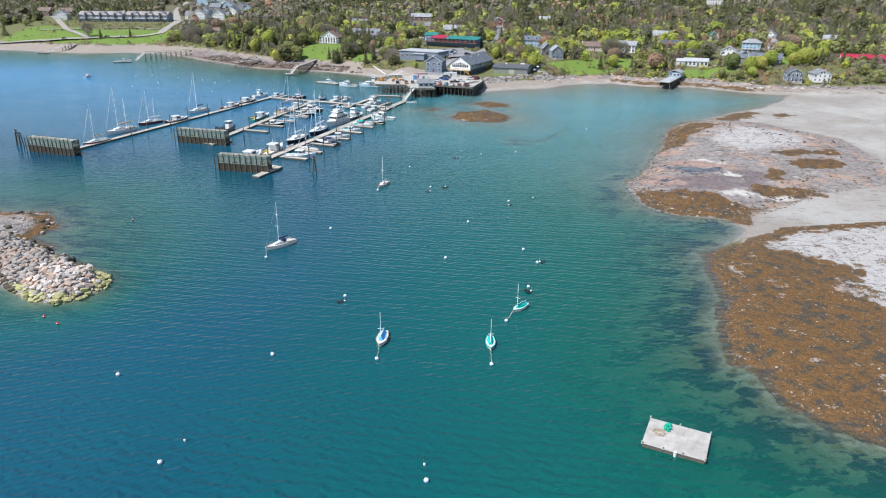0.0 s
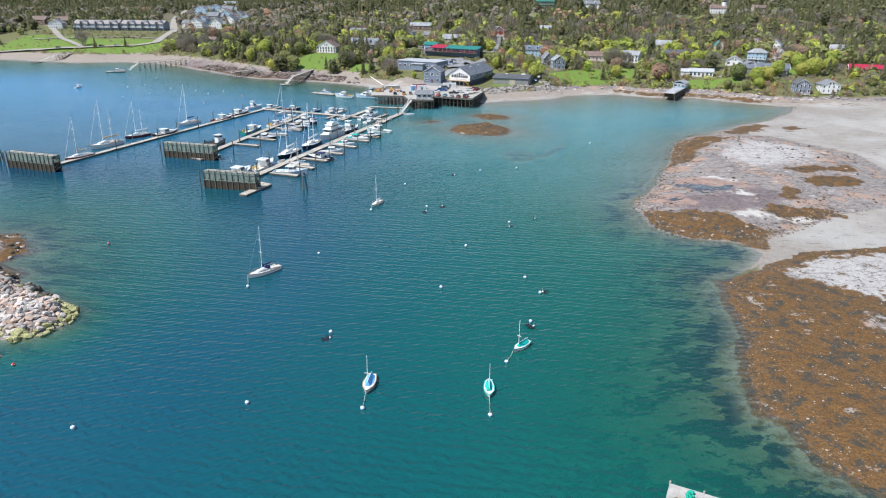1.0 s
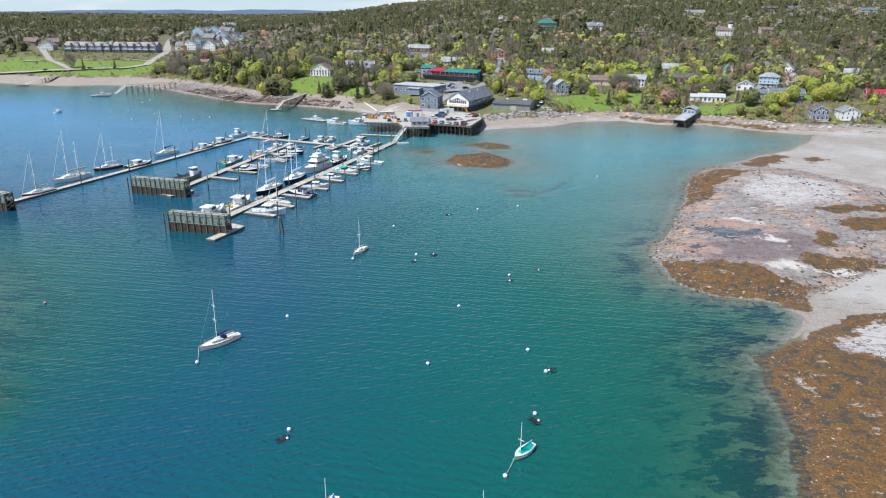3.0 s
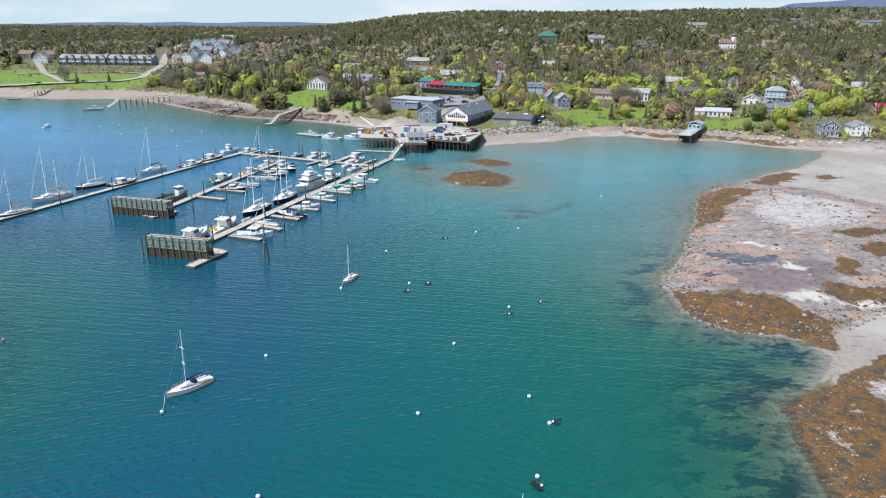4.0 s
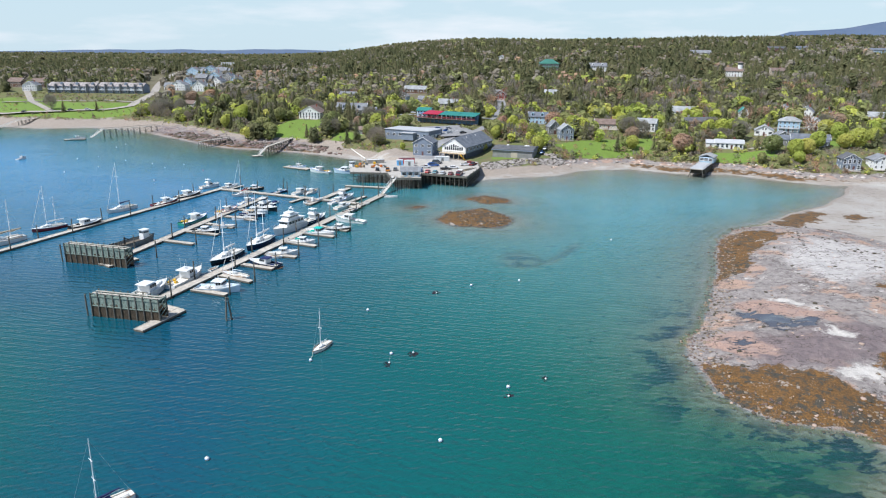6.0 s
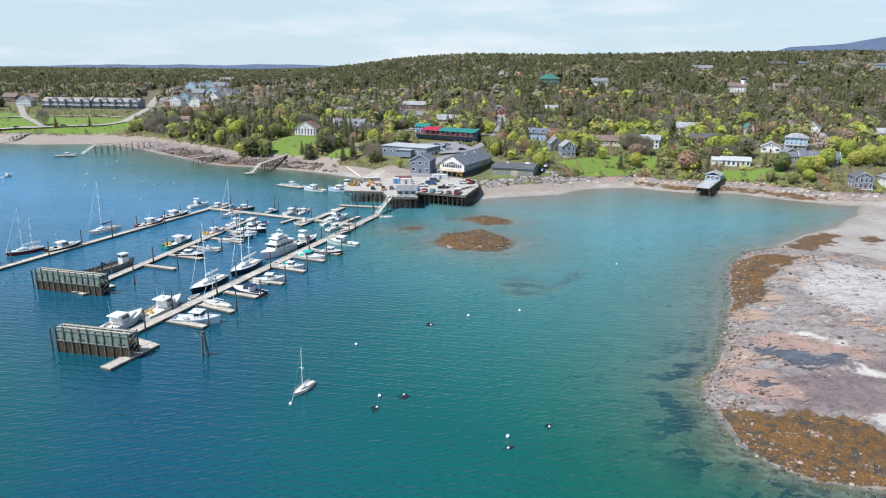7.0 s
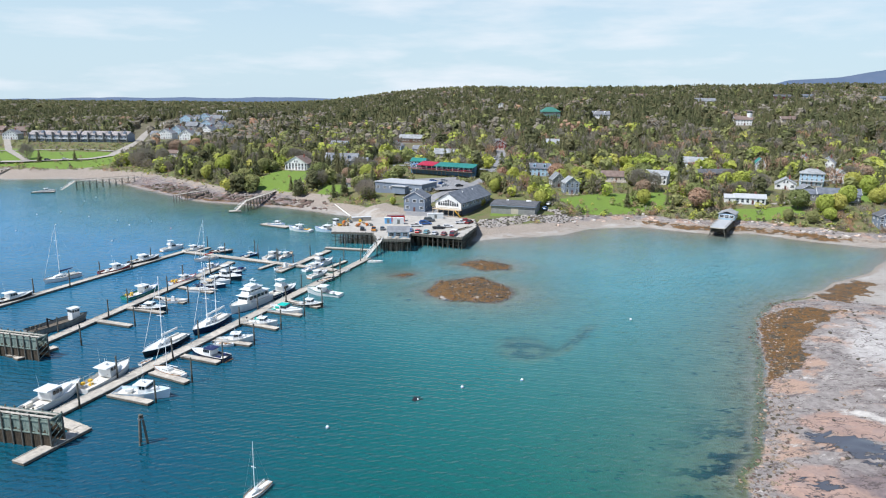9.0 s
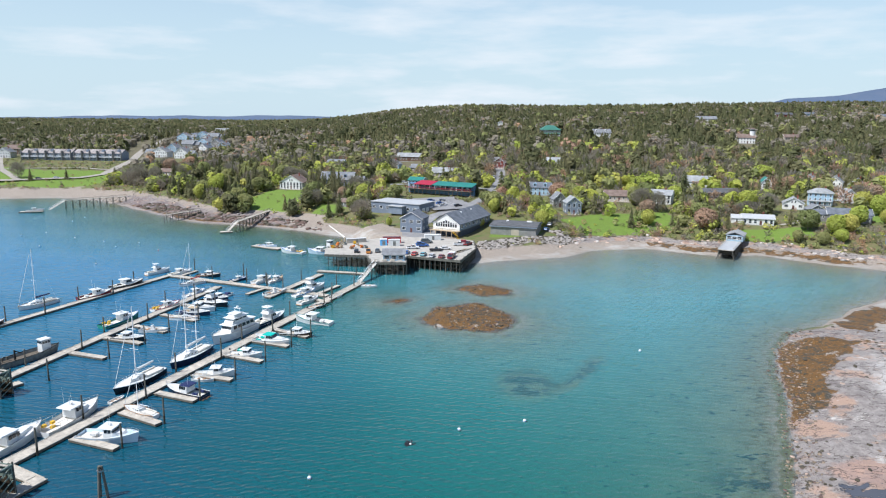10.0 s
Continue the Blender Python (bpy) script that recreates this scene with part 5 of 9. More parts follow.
def crib(a, b, label, h=5.6, deep=2.6):
    """A wave screen of upright planks on posts."""
    m, L = along(a, b)
    ob = thing("timber_wave_screen", m, label, "wave screen", "timber wave screens")
    n = int(L / 0.34)
    for y, nm in ((0.0, "front"), (deep, "back")):
        bm, bl = bmesh.new(), bmesh.new()
        for i in range(n):
            x = -L / 2 + (i + 0.5) * L / n
            split = 3.0 + 0.35 * math.sin(i * 1.7) + 0.25 * math.sin(i * 0.43)
            box(bm, x, y, (split + h) / 2, L / n - 0.03, 0.14 + 0.02 * math.sin(i * 2.3), h - split)
            box(bl, x, y, (split - 2.5) / 2, L / n - 0.03, 0.15 + 0.02 * math.sin(i * 2.3), split + 2.5)
        part("upper_planking", bm, M["copper"], ob)["kind"] = "stuff"
        part("lower_planking", bl, M["crib_low"], ob, "dark weedy planks below the tide line")["kind"] = "stuff"
    k = max(4, round(L / 1.9))
    for i in range(k + 1):
        x = -L / 2 + i * L / k
        bm = bmesh.new()
        tube(bm, (x, -0.24, -3), (x, -0.2, h + 0.35 + 0.2 * math.sin(i * 2.1)), 0.17, 0.15, 8)
        part("post", bm, M["pile"], ob)
        bm = bmesh.new()
        tube(bm, (x, deep + 0.24, -3), (x, deep + 0.2, h + 0.3), 0.17, 0.15, 8)
        part("post", bm, M["pile"], ob)
        bm = bmesh.new()
        box(bm, x, deep / 2, h - 0.1, 0.25, deep + 0.5, 0.25)
        part("cross_beam", bm, M["copper"], ob)
    bm = bmesh.new()
    for z in (h - 0.45, h * 0.5):
        box(bm, 0, -0.16, z, L, 0.16, 0.24)
    part("front_wale", bm, M["copper"], ob)
    bm = bmesh.new()
    box(bm, 0, deep * 0.25, h + 0.06, L, 0.6, 0.08)
    box(bm, 0, deep * 0.75, h + 0.06, L, 0.5, 0.08)
    part("cap_planks", bm, M["planks"], ob)
    for s in (-1, 1):
        bm = bmesh.new()
        for z in (1.0, 2.2, 3.4, 4.6):
            tube(bm, (s * (L / 2 - 0.05), 0, z - 0.6), (s * (L / 2 - 0.05), deep, z + 0.6), 0.1, n=5)
        part("end_brace", bm, M["copper"], ob)
    bm = bmesh.new()
    tube(bm, (-L / 2 - 1.3, -0.2, -3), (-L / 2 - 1.4, -0.2, h - 0.2), 0.2, n=8)
    part("outer_pile", bm, M["pile"], ob)
    return ob


crib((-80.7, 169.4), (-63.1, 165.4), "tall timber wave screen with pale upper planks at the pier end")
crib((-109.4, 211.3), (-89.0, 205.8), "tall timber wave screen at the end of the middle pier")
crib((-159.0, 195.0), (-139.0, 188.2), "tall timber wave screen at the end of the outer pier")


# ---- work float and buoys ----
def work_float():
    m, L = along((23.65, 25.65), (31.25, 21.8))
    ob = thing("work_float", m, "square bleached concrete-topped float with green net", "float")
    for i in range(12):
        bm = bmesh.new()
        box(bm, -4.25 + 8.5 * (i + 0.5) / 12, 0, 0.62, 8.5 / 12 - 0.008, 6.5, 0.10)
        part("slab", bm, M["bleached"], ob)
    bm = bmesh.new()
    box(bm, 0, 0, 0.25, 8.3, 6.3, 0.6)
    part("float_body", bm, M["dockside"], ob)
    for x, y in ((-4.2, 3.2), (0, 3.2), (4.2, 3.2), (4.2, -3.2), (-4.2, -3.2), (1.2, -3.2), (-1.4, -3.2)):
        bm = bmesh.new()
        tube(bm, (x, y, 0.5), (x, y, 1.05), 0.12, n=8)
        part("bollard", bm, M["planks"], ob)
    bm = bmesh.new()
    tube(bm, (0.3, -3.25, -0.1), (0.3, -3.25, 0.75), 0.22, n=8)
    part("fender", bm, M["white"], ob)
    pile = thing("net_pile", m @ pose(-1.6, 1.7, 0.67), "heap of bright green netting on the float", "net")
    bm = bmesh.new()
    r = random.Random(3)
    for i in range(14):
        ball(bm, (r.uniform(-0.5, 0.5), r.uniform(-0.7, 0.7), 0.15 + r.uniform(0, 0.3)), r.uniform(0.15, 0.32), nu=6, nv=4)
    part("netting", bm, M["net"], pile)
    coil = thing("rope_coil", m @ pose(-2.4, 0.2, 0.67), "loose coil of yellow-green rope on the float", "rope")
    bm = bmesh.new()
    for i in range(30):
        a, b = i * 0.6, (i + 1) * 0.6
        ra, rb = 0.3 + 0.02 * i, 0.3 + 0.02 * (i + 1)
        tube(bm, (ra * math.cos(a) * 1.2, ra * math.sin(a), 0.05 + 0.1 * (i % 3)), (rb * math.cos(b) * 1.2, rb * math.sin(b), 0.05 + 0.1 * ((i + 1) % 3)), 0.05, n=4)
    part("coil", bm, M["tan"], coil)


work_float()


def buoy(x, y, kind="white"):
    label = {"white": "white round mooring buoy with a blue band", "red": "small red and white lobster buoy", "spindle": "small white spindle buoy trailing dark weed", "pink": "small round pink mooring buoy"}[kind]
    ob = thing("mooring_buoy", pose(x, y, 0), label, "buoy", "mooring buoys")
    r = {"white": 0.36, "spindle": 0.2}.get(kind, 0.3)
    bm = bmesh.new()
    ball(bm, (0, 0, 0.22), r, nu=12, nv=8)
    part("float", bm, M[kind if kind in ("red", "pink") else "white"], ob, smooth=True)
    bm = bmesh.new()
    tube(bm, (0, 0, 0.2), (0, 0, 0.29), r + 0.012, n=12)
    part("band", bm, M["bluetrim" if kind == "white" else "white"], ob)
    bm = bmesh.new()
    tube(bm, (0, 0, 0.5), (0, 0, 0.85 if kind == "white" else 1.1), 0.04, n=5)
    part("stem", bm, M["steel"], ob)
    if kind == "spindle":
        rk = random.Random(6)
        bm = bmesh.new()
        for i in range(46):
            q, w = rk.uniform(0, 6.28), rk.uniform(0.1, 1.2)
            x, y, u, l = w * math.cos(q), w * math.sin(q) - 0.5, rk.uniform(0, 3.14), rk.uniform(0.2, 0.55)
            c, d = math.cos(u), math.sin(u)
            poly(bm, [(x - c * l, y - d * l, 0.03), (x + d * 0.12, y - c * 0.12, 0.035), (x + c * l, y + d * l, 0.03), (x - d * 0.12, y + c * 0.12, 0.035)])
        part("weed", bm, M["kelp"], ob, "dark weed spread on the water")["kind"] = "stuff"
    return ob


def spar_buoy(x, y):
    ob = thing("stick_buoy", pose(x, y, 0, 4, -6, 0), "thin stick buoy standing in the water", "buoy", "stick buoys")
    bm = bmesh.new()
    tube(bm, (0, 0, -0.4), (0, 0, 1.9), 0.05, 0.035, 6)
    part("stick", bm, M["pile"], ob)
    bm = bmesh.new()
    ball(bm, (0, 0, 0.15), 0.2, sz=1.4, nu=8, nv=6)
    part("float", bm, M["white"], ob)


BUOYS = {"white": [(-16.1, 173.9), (9.8, 192.5), (23.2, 196.6), (58.7, 239.1), (-24.8, 146.0), (-8.6, 149.5), (14.5, 135.2), (-46.5, 91.6), (-34.3, 111.3), (-4.5, 91.5), (1.8, 116.8), (14.4, 96.9), (16.6, 88.8),
                   (12.9, 75.4), (-43.7, 19.3), (-58.8, 41.0), (-35.0, 47.5), (-25.4, 70.8), (-16.8, 46.1), (2.8, 44.3), (-7.8, 15.7), (6.8, 60.0),
                   (-180.4, 375.5), (-198.2, 411.7), (-205.7, 403.0), (-136.0, 339.4), (-156.8, 388.0), (-138.9, 385.8), (-145.2, 375.6), (-205.1, 449.4), (-206.0, 464.6), (-176, 398), (-190, 360)],
         "red": [(-82.0, 61.6), (-78.0, 58.8)], "spindle": [(-4.0, 150.0), (-8.7, 145.1), (14.3, 131.7), (22.1, 138.6), (17.3, 89.2), (0.5, 186.3), (13.2, 73.4), (-25.2, 68.6)], "pink": [(-88.5, 117.8), (-122.6, 368.5)]}
for kind, spots in BUOYS.items():
    b0 = buoy(*spots[0], kind)
    for i, (x, y) in enumerate(spots[1:]):
        copy_thing(b0, pose(x, y, 0, 8 * math.sin(i), 8 * math.cos(i * 2), i * 50))
for x, y in ((-42.0, 24.0), (-8.1, 18.9)):
    spar_buoy(x, y)


def mooring_line(a, b, h):
    ob = thing("mooring_line", pose(0, 0, 0), "pale mooring rope from a bow to its buoy", "rope", "mooring lines")
    bm = bmesh.new()
    a, b = Vector((*a, h)), Vector((*b, 0.35))
    last = a
    for i in range(1, 7):
        p = a.lerp(b, i / 6)
        p.z -= math.sin(math.pi * i / 6) * 0.25
        tube(bm, last, p, 0.035, n=4)
        last = p
    part("rope", bm, M["rope"], ob)


for a, b, h in (((-16.7, 50.0), (-16.8, 46.4), 0.7), ((3.0, 49.0), (2.8, 44.6), 0.6), ((8.4, 63.6), (6.9, 60.3), 0.6), ((-47.6, 96.0), (-46.5, 92.0), 1.0), ((-24.9, 149.0), (-24.8, 146.4), 0.7)):
    mooring_line(a, b, h)

# ---- buildings ----
def clapboard(name, color, course=0.16, vary=0.07):
    """Painted boards in level courses."""
    k = Nodes(name)
    tc = k.n.new("ShaderNodeTexCoord")
    sep = k.n.new("ShaderNodeSeparateXYZ")
    k.l.new(tc.outputs["Object"], sep.inputs[0])
    saw = k.math("FRACT", k.math("DIVIDE", sep.outputs["Z"], course))
    dirt = k.span(k.noise(1.3, 5, 0.6), 0.3, 0.75)
    dark = tuple(c * (1 - 2.5 * vary) for c in color)
    k.l.new(k.mix(dirt, color, dark), k.b.inputs["Base Color"])
    k.b.inputs["Roughness"].default_value = 0.65
    k.l.new(k.bump(saw, 0.7, 0.03), k.b.inputs["Normal"])
    return k.m


def shingles(name, color, vary=0.14):
    k = Nodes(name)
    br = k.n.new("ShaderNodeTexBrick")
    br.inputs["Scale"].default_value = 1.0
    br.inputs["Brick Width"].default_value, br.inputs["Row Height"].default_value = 0.35, 0.16
    br.inputs["Mortar Size"].default_value = 0.012
    br.inputs["Color1"].default_value = (*color, 1)
    br.inputs["Color2"].default_value = (*[c * (1 - 2 * vary) for c in color], 1)
    br.inputs["Mortar"].default_value = (*[c * 0.45 for c in color], 1)
    tc = k.n.new("ShaderNodeTexCoord")
    k.l.new(tc.outputs["Object"], br.inputs["Vector"])
    worn = k.span(k.noise(2.2, 5, 0.6), 0.35, 0.75)
    k.l.new(k.mix(worn, br.outputs["Color"], tuple(min(1, c * 1.35 + 0.02) for c in color)), k.b.inputs["Base Color"])
    k.b.inputs["Roughness"].default_value = 0.9
    k.l.new(k.bump(br.outputs["Fac"], 0.4, 0.03), k.b.inputs["Normal"])
    return k.m


WALL = dict(white=clapboard("white_clapboard", (0.78, 0.78, 0.76)), grey=clapboard("grey_shingle_wall", (0.27, 0.27, 0.26), 0.14, 0.14), blue=clapboard("pale_blue_clapboard", (0.35, 0.50, 0.62)),
            deepblue=clapboard("blue_clapboard", (0.10, 0.20, 0.33)), slate=clapboard("slate_blue_siding", (0.19, 0.23, 0.29), 0.2), brown=clapboard("brown_siding", (0.17, 0.11, 0.075)),
            tan=clapboard("tan_siding", (0.48, 0.42, 0.34)), red=clapboard("barn_red_siding", (0.22, 0.055, 0.045)), navy=clapboard("navy_siding", (0.06, 0.075, 0.10)), peach=clapboard("peach_siding", (0.55, 0.33, 0.22)))
ROOF = dict(taupe=shingles("taupe_shingles", (0.27, 0.245, 0.235)), grey=shingles("grey_shingles", (0.17, 0.178, 0.19)), dark=shingles("dark_shingles", (0.085, 0.088, 0.095)), brown=shingles("brown_shingles", (0.16, 0.115, 0.095)), pale=shingles("pale_shingles", (0.26, 0.27, 0.275)),
            white=mat("white_membrane_roof", (0.40, 0.41, 0.42), 0.6, vary=0.06, size=4), green=mat("green_metal_roof", (0.06, 0.19, 0.145), 0.45, vary=0.1, size=2, random_tint=0.05), teal=mat("teal_metal_roof", (0.03, 0.19, 0.16), 0.45, vary=0.1, size=2),
            red=mat("red_awning_roof", (0.36, 0.02, 0.05), 0.6, vary=0.1, size=2), slate=shingles("slate_roof", (0.115, 0.13, 0.155)))
TRIM = mat("white_trim", (0.78, 0.78, 0.77), 0.5, vary=0.05, size=1)
PANE = mat("window_pane", (0.03, 0.04, 0.05), 0.06, vary=0.25, size=0.8, spec=0.8)
BRICK = mat("chimney_brick", (0.28, 0.10, 0.07), 0.9, vary=0.2, size=0.4, bump=0.4)
STONE = mat("foundation", (0.36, 0.35, 0.33), 0.9, vary=0.14, size=1.0, bump=0.3)
DOOR = mat("painted_door", (0.12, 0.05, 0.04), 0.5, vary=0.1, size=1)


def window_meshes(w, h):
    bm = bmesh.new()
    for x, z, sx, sz in ((0, h / 2, w + 0.2, 0.11), (0, -h / 2, w + 0.28, 0.13), (-w / 2, 0, 0.11, h), (w / 2, 0, 0.11, h), (0, 0, w, 0.07)):
        box(bm, x, -0.05, z, sx, 0.12, sz)
    frame_mesh = mesh_of("window_frame", bm, TRIM)
    bm = bmesh.new()
    box(bm, 0, -0.01, 0, w, 0.05, h)
    return frame_mesh, mesh_of("pane", bm, PANE)


WINDOWS = {key: window_meshes(*size) for key, size in {"s": (0.9, 1.3), "w": (1.9, 1.4), "t": (1.3, 2.0)}.items()}


def add_window(parent, key, x, y, z, turn=0.0):
    f, p = WINDOWS[key]
    a = new("window", f)
    a.parent = parent
    a.matrix_basis = pose(x, y, z, 0, 0, turn)
    b = new("pane", p)
    b.parent = a


FOOT = []


def gable_roof(bm, w, d, z, rise, over, thick, along_x=True):
    """Two sloping slabs that meet at a ridge."""
    a, b = (w / 2 + over, d / 2 + over) if along_x else (d / 2 + over, w / 2 + over)
    drop = rise * over / (d / 2 if along_x else w / 2)
    for s in (1, -1):
        q = [(-a, s * b, z - drop), (a, s * b, z - drop), (a, 0, z + rise), (-a, 0, z + rise)]
        lo = [(x, y, zz) for x, y, zz in q]
        hi = [(x, y, zz + thick) for x, y, zz in q]
        if not along_x:
            lo, hi = [(y, x, zz) for x, y, zz in lo], [(y, x, zz) for x, y, zz in hi]
        v0, v1 = [bm.verts.new(p) for p in lo], [bm.verts.new(p) for p in hi]
        bm.faces.new(v1)
        bm.faces.new(v0[::-1])
        for i in range(4):
            bm.faces.new((v0[i], v0[(i + 1) % 4], v1[(i + 1) % 4], v1[i]))


def hip_roof(bm, w, d, z, rise, over, thick):
    """Four slopes that rise to a short ridge along the longer side."""
    a, b = w / 2 + over, d / 2 + over
    r = max(0.6, w / 2 - d / 2 * 0.85)
    for lift, flip in ((0.0, True), (thick, False)):
        q = [bm.verts.new(p) for p in ((-a, -b, z + lift - 0.1), (a, -b, z + lift - 0.1), (a, b, z + lift - 0.1), (-a, b, z + lift - 0.1), (-r, 0, z + rise + lift), (r, 0, z + rise + lift))]
        for f in ((0, 1, 5, 4), (1, 2, 5), (2, 3, 4, 5), (3, 0, 4)):
            bm.faces.new([q[i] for i in (f[::-1] if flip else f)])
        rim = q[:4] if flip else [rim, q[:4]]
    lo, hi = rim
    for i in range(4):
        bm.faces.new((lo[i], lo[(i + 1) % 4], hi[(i + 1) % 4], hi[i]))


def gable_body(bm, w, d, z0, z1, rise, along_x=True):
    if along_x:
        pts = [(-d / 2, z0), (d / 2, z0), (d / 2, z1), (0, z1 + rise), (-d / 2, z1)]
        ends = [[bm.verts.new((s * w / 2, y, z)) for y, z in pts] for s in (-1, 1)]
    else:
        pts = [(-w / 2, z0), (w / 2, z0), (w / 2, z1), (0, z1 + rise), (-w / 2, z1)]
        ends = [[bm.verts.new((x, s * d / 2, z)) for x, z in pts] for s in (-1, 1)]
    for i in range(5):
        bm.faces.new((ends[0][i], ends[0][(i + 1) % 5], ends[1][(i + 1) % 5], ends[1][i]))
    bm.faces.new(ends[0])
    bm.faces.new(ends[1][::-1])


def house(a, b, depth, h, rise, wall="white", roof="grey", label="", ridge="x", floors=2, porch=False, chimney=True, win="s", wing=None, name="house", category="house", gable_win=True, group="", deck=False, z=None, dormer=False, hip=False, tower=False):
    """A house from the two ends of its front; the rest lies behind that line."""
    (ax, ay), (bx, by) = a, b
    w = math.hypot(bx - ax, by - ay)
    ang = math.atan2(by - ay, bx - ax)
    cx, cy = (ax + bx) / 2 - math.sin(ang) * depth / 2, (ay + by) / 2 + math.cos(ang) * depth / 2
    gz = max(ground_z((ax + bx) / 2, (ay + by) / 2), ground_z(cx, cy) - 1.2) if z is None else z
    FOOT.append((cx, cy, max(w, depth) * 0.62 + 1.5))
    ob = thing(name, pose(cx, cy, gz, 0, 0, math.degrees(ang)), label, category, group)
    along_x = ridge == "x"
    bm = bmesh.new()
    box(bm, 0, 0, -0.9, w + 0.1, depth + 0.1, 2.4)
    part("foundation", bm, STONE, ob)
    bm = bmesh.new()
    if hip:
        box(bm, 0, 0, 0.15 + h / 2, w, depth, h - 0.3)
    else:
        gable_body(bm, w, depth, 0.3, h, rise, along_x)
    walls = part("wall", bm, WALL[wall], ob)
    bm = bmesh.new()
    if hip:
        hip_roof(bm, w, depth, h, rise, 0.6, 0.22)
    else:
        gable_roof(bm, w, depth, h, rise, 0.45, 0.22, along_x)
    top = part("roof", bm, ROOF[roof], ob)
    for s in () if hip else (-1, 1):
        for t in (-1, 1):
            bm = bmesh.new()
            if along_x:
                tube(bm, (s * (w / 2 + 0.47), t * (depth / 2 + 0.45), h - 0.05 - rise * 0.45 / (depth / 2)), (s * (w / 2 + 0.47), 0, h + rise + 0.1), 0.13, n=4)
            else:
                tube(bm, (t * (w / 2 + 0.45), s * (depth / 2 + 0.47), h - 0.05 - rise * 0.45 / (w / 2)), (0, s * (depth / 2 + 0.47), h + rise + 0.1), 0.13, n=4)
            part("rake_board", bm, TRIM, top)
    if tower:
        bm = bmesh.new()
        tube(bm, (w * 0.36, 0, 0), (w * 0.36, 0, h + rise + 5.0), 2.3, 2.3, 14)
        tw = part("tower", bm, WALL[wall], ob)
        bm = bmesh.new()
        tube(bm, (w * 0.36, 0, h + rise + 3.0), (w * 0.36, 0, h + rise + 4.4), 2.36, 2.36, 14)
        part("window_band", bm, PANE, tw)
        bm = bmesh.new()
        tube(bm, (w * 0.36, 0, h + rise + 5.0), (w * 0.36, 0, h + rise + 6.2), 2.9, 0.3, 14)
        part("tower_roof", bm, ROOF[roof], tw)
    wx = {"s": 2.3, "w": 3.3, "t": 2.2}[win]
    n = max(2, int(w / wx))
    fl = (h - 0.3) / floors
    for k in range(floors):
        zc = 0.3 + fl * (k + 0.55)
        for i in range(n):
            if k == 0 and i == n // 2:
                continue
            add_window(walls, win, -w / 2 + (i + 0.5) * w / n, -depth / 2 - 0.02, zc)
        for i in range(max(1, int(depth / 3.6))):
            m = max(1, int(depth / 3.6))
            for s in (1, -1):
                add_window(walls, "s", s * (w / 2 + 0.02), -depth / 2 + (i + 0.5) * depth / m, zc, 90 * s)
    if not along_x and gable_win and rise > 1.6:
        add_window(walls, "s", -0.8, -depth / 2 - 0.02, h + rise * 0.3)
        add_window(walls, "s", 0.8, -depth / 2 - 0.02, h + rise * 0.3)
    bm = bmesh.new()
    box(bm, -w / 2 + (n // 2 + 0.5) * w / n, -depth / 2 - 0.04, 1.35, 1.0, 0.1, 2.1)
    part("door", bm, DOOR, walls)
    if chimney:
        bm = bmesh.new()
        box(bm, w * 0.18, depth * 0.08, h + rise + 0.1, 0.75, 0.75, 2.0)
        box(bm, w * 0.18, depth * 0.08, h + rise + 1.1, 0.95, 0.95, 0.15)
        part("chimney", bm, BRICK, top)
    if dormer:
        for x in (-w * 0.25, w * 0.25):
            bm = bmesh.new()
            gable_body(bm, 1.8, 2.4, -1.0, 0.9, 0.7, False)
            o = part("dormer", bm, WALL[wall], top)
            o.matrix_basis = pose(x, -depth * 0.27, h + rise * 0.45)
            add_window_to = WINDOWS["s"][1]
            g = new("pane", add_window_to)
            g.parent = ob
            g.matrix_basis = pose(x, -depth * 0.27 - 1.23, h + rise * 0.45 + 0.2)
    if porch or deck:
        dp = 2.2
        bm = bmesh.new()
        box(bm, 0, -depth / 2 - dp / 2 - 0.06, 0.15, w * 0.9, dp, 0.3)
        for i in range(4):
            box(bm, -w * 0.42 + i * w * 0.28, -depth / 2 - dp + 0.1, -0.8, 0.2, 0.2, 1.7)
        deckp = part("porch_floor", bm, M["planks"], ob)
        bm = bmesh.new()
        box(bm, 0, -depth / 2 - dp + 0.05, 1.25, w * 0.9, 0.08, 0.1)
        for i in range(int(w * 0.9 / 0.5)):
            box(bm, -w * 0.45 + i * 0.5, -depth / 2 - dp + 0.05, 0.75, 0.06, 0.06, 1.0)
        part("railing", bm, TRIM, deckp)
        if porch:
            for i in range(4):
                bm = bmesh.new()
                box(bm, -w * 0.42 + i * w * 0.28, -depth / 2 - dp + 0.15, 1.55, 0.18, 0.18, 2.6)
                part("porch_post", bm, TRIM, ob)
            bm = bmesh.new()
            v = [(-w * 0.47, -depth / 2 - dp - 0.2, 2.75), (w * 0.47, -depth / 2 - dp - 0.2, 2.75), (w * 0.47, -depth / 2 - 0.02, 3.3), (-w * 0.47, -depth / 2 - 0.02, 3.3)]
            lo, hi = [bm.verts.new(p) for p in v], [bm.verts.new((x, y, zz + 0.15)) for x, y, zz in v]
            bm.faces.new(hi)
            bm.faces.new(lo[::-1])
            for i in range(4):
                bm.faces.new((lo[i], lo[(i + 1) % 4], hi[(i + 1) % 4], hi[i]))
            part("porch_roof", bm, ROOF[roof], ob)
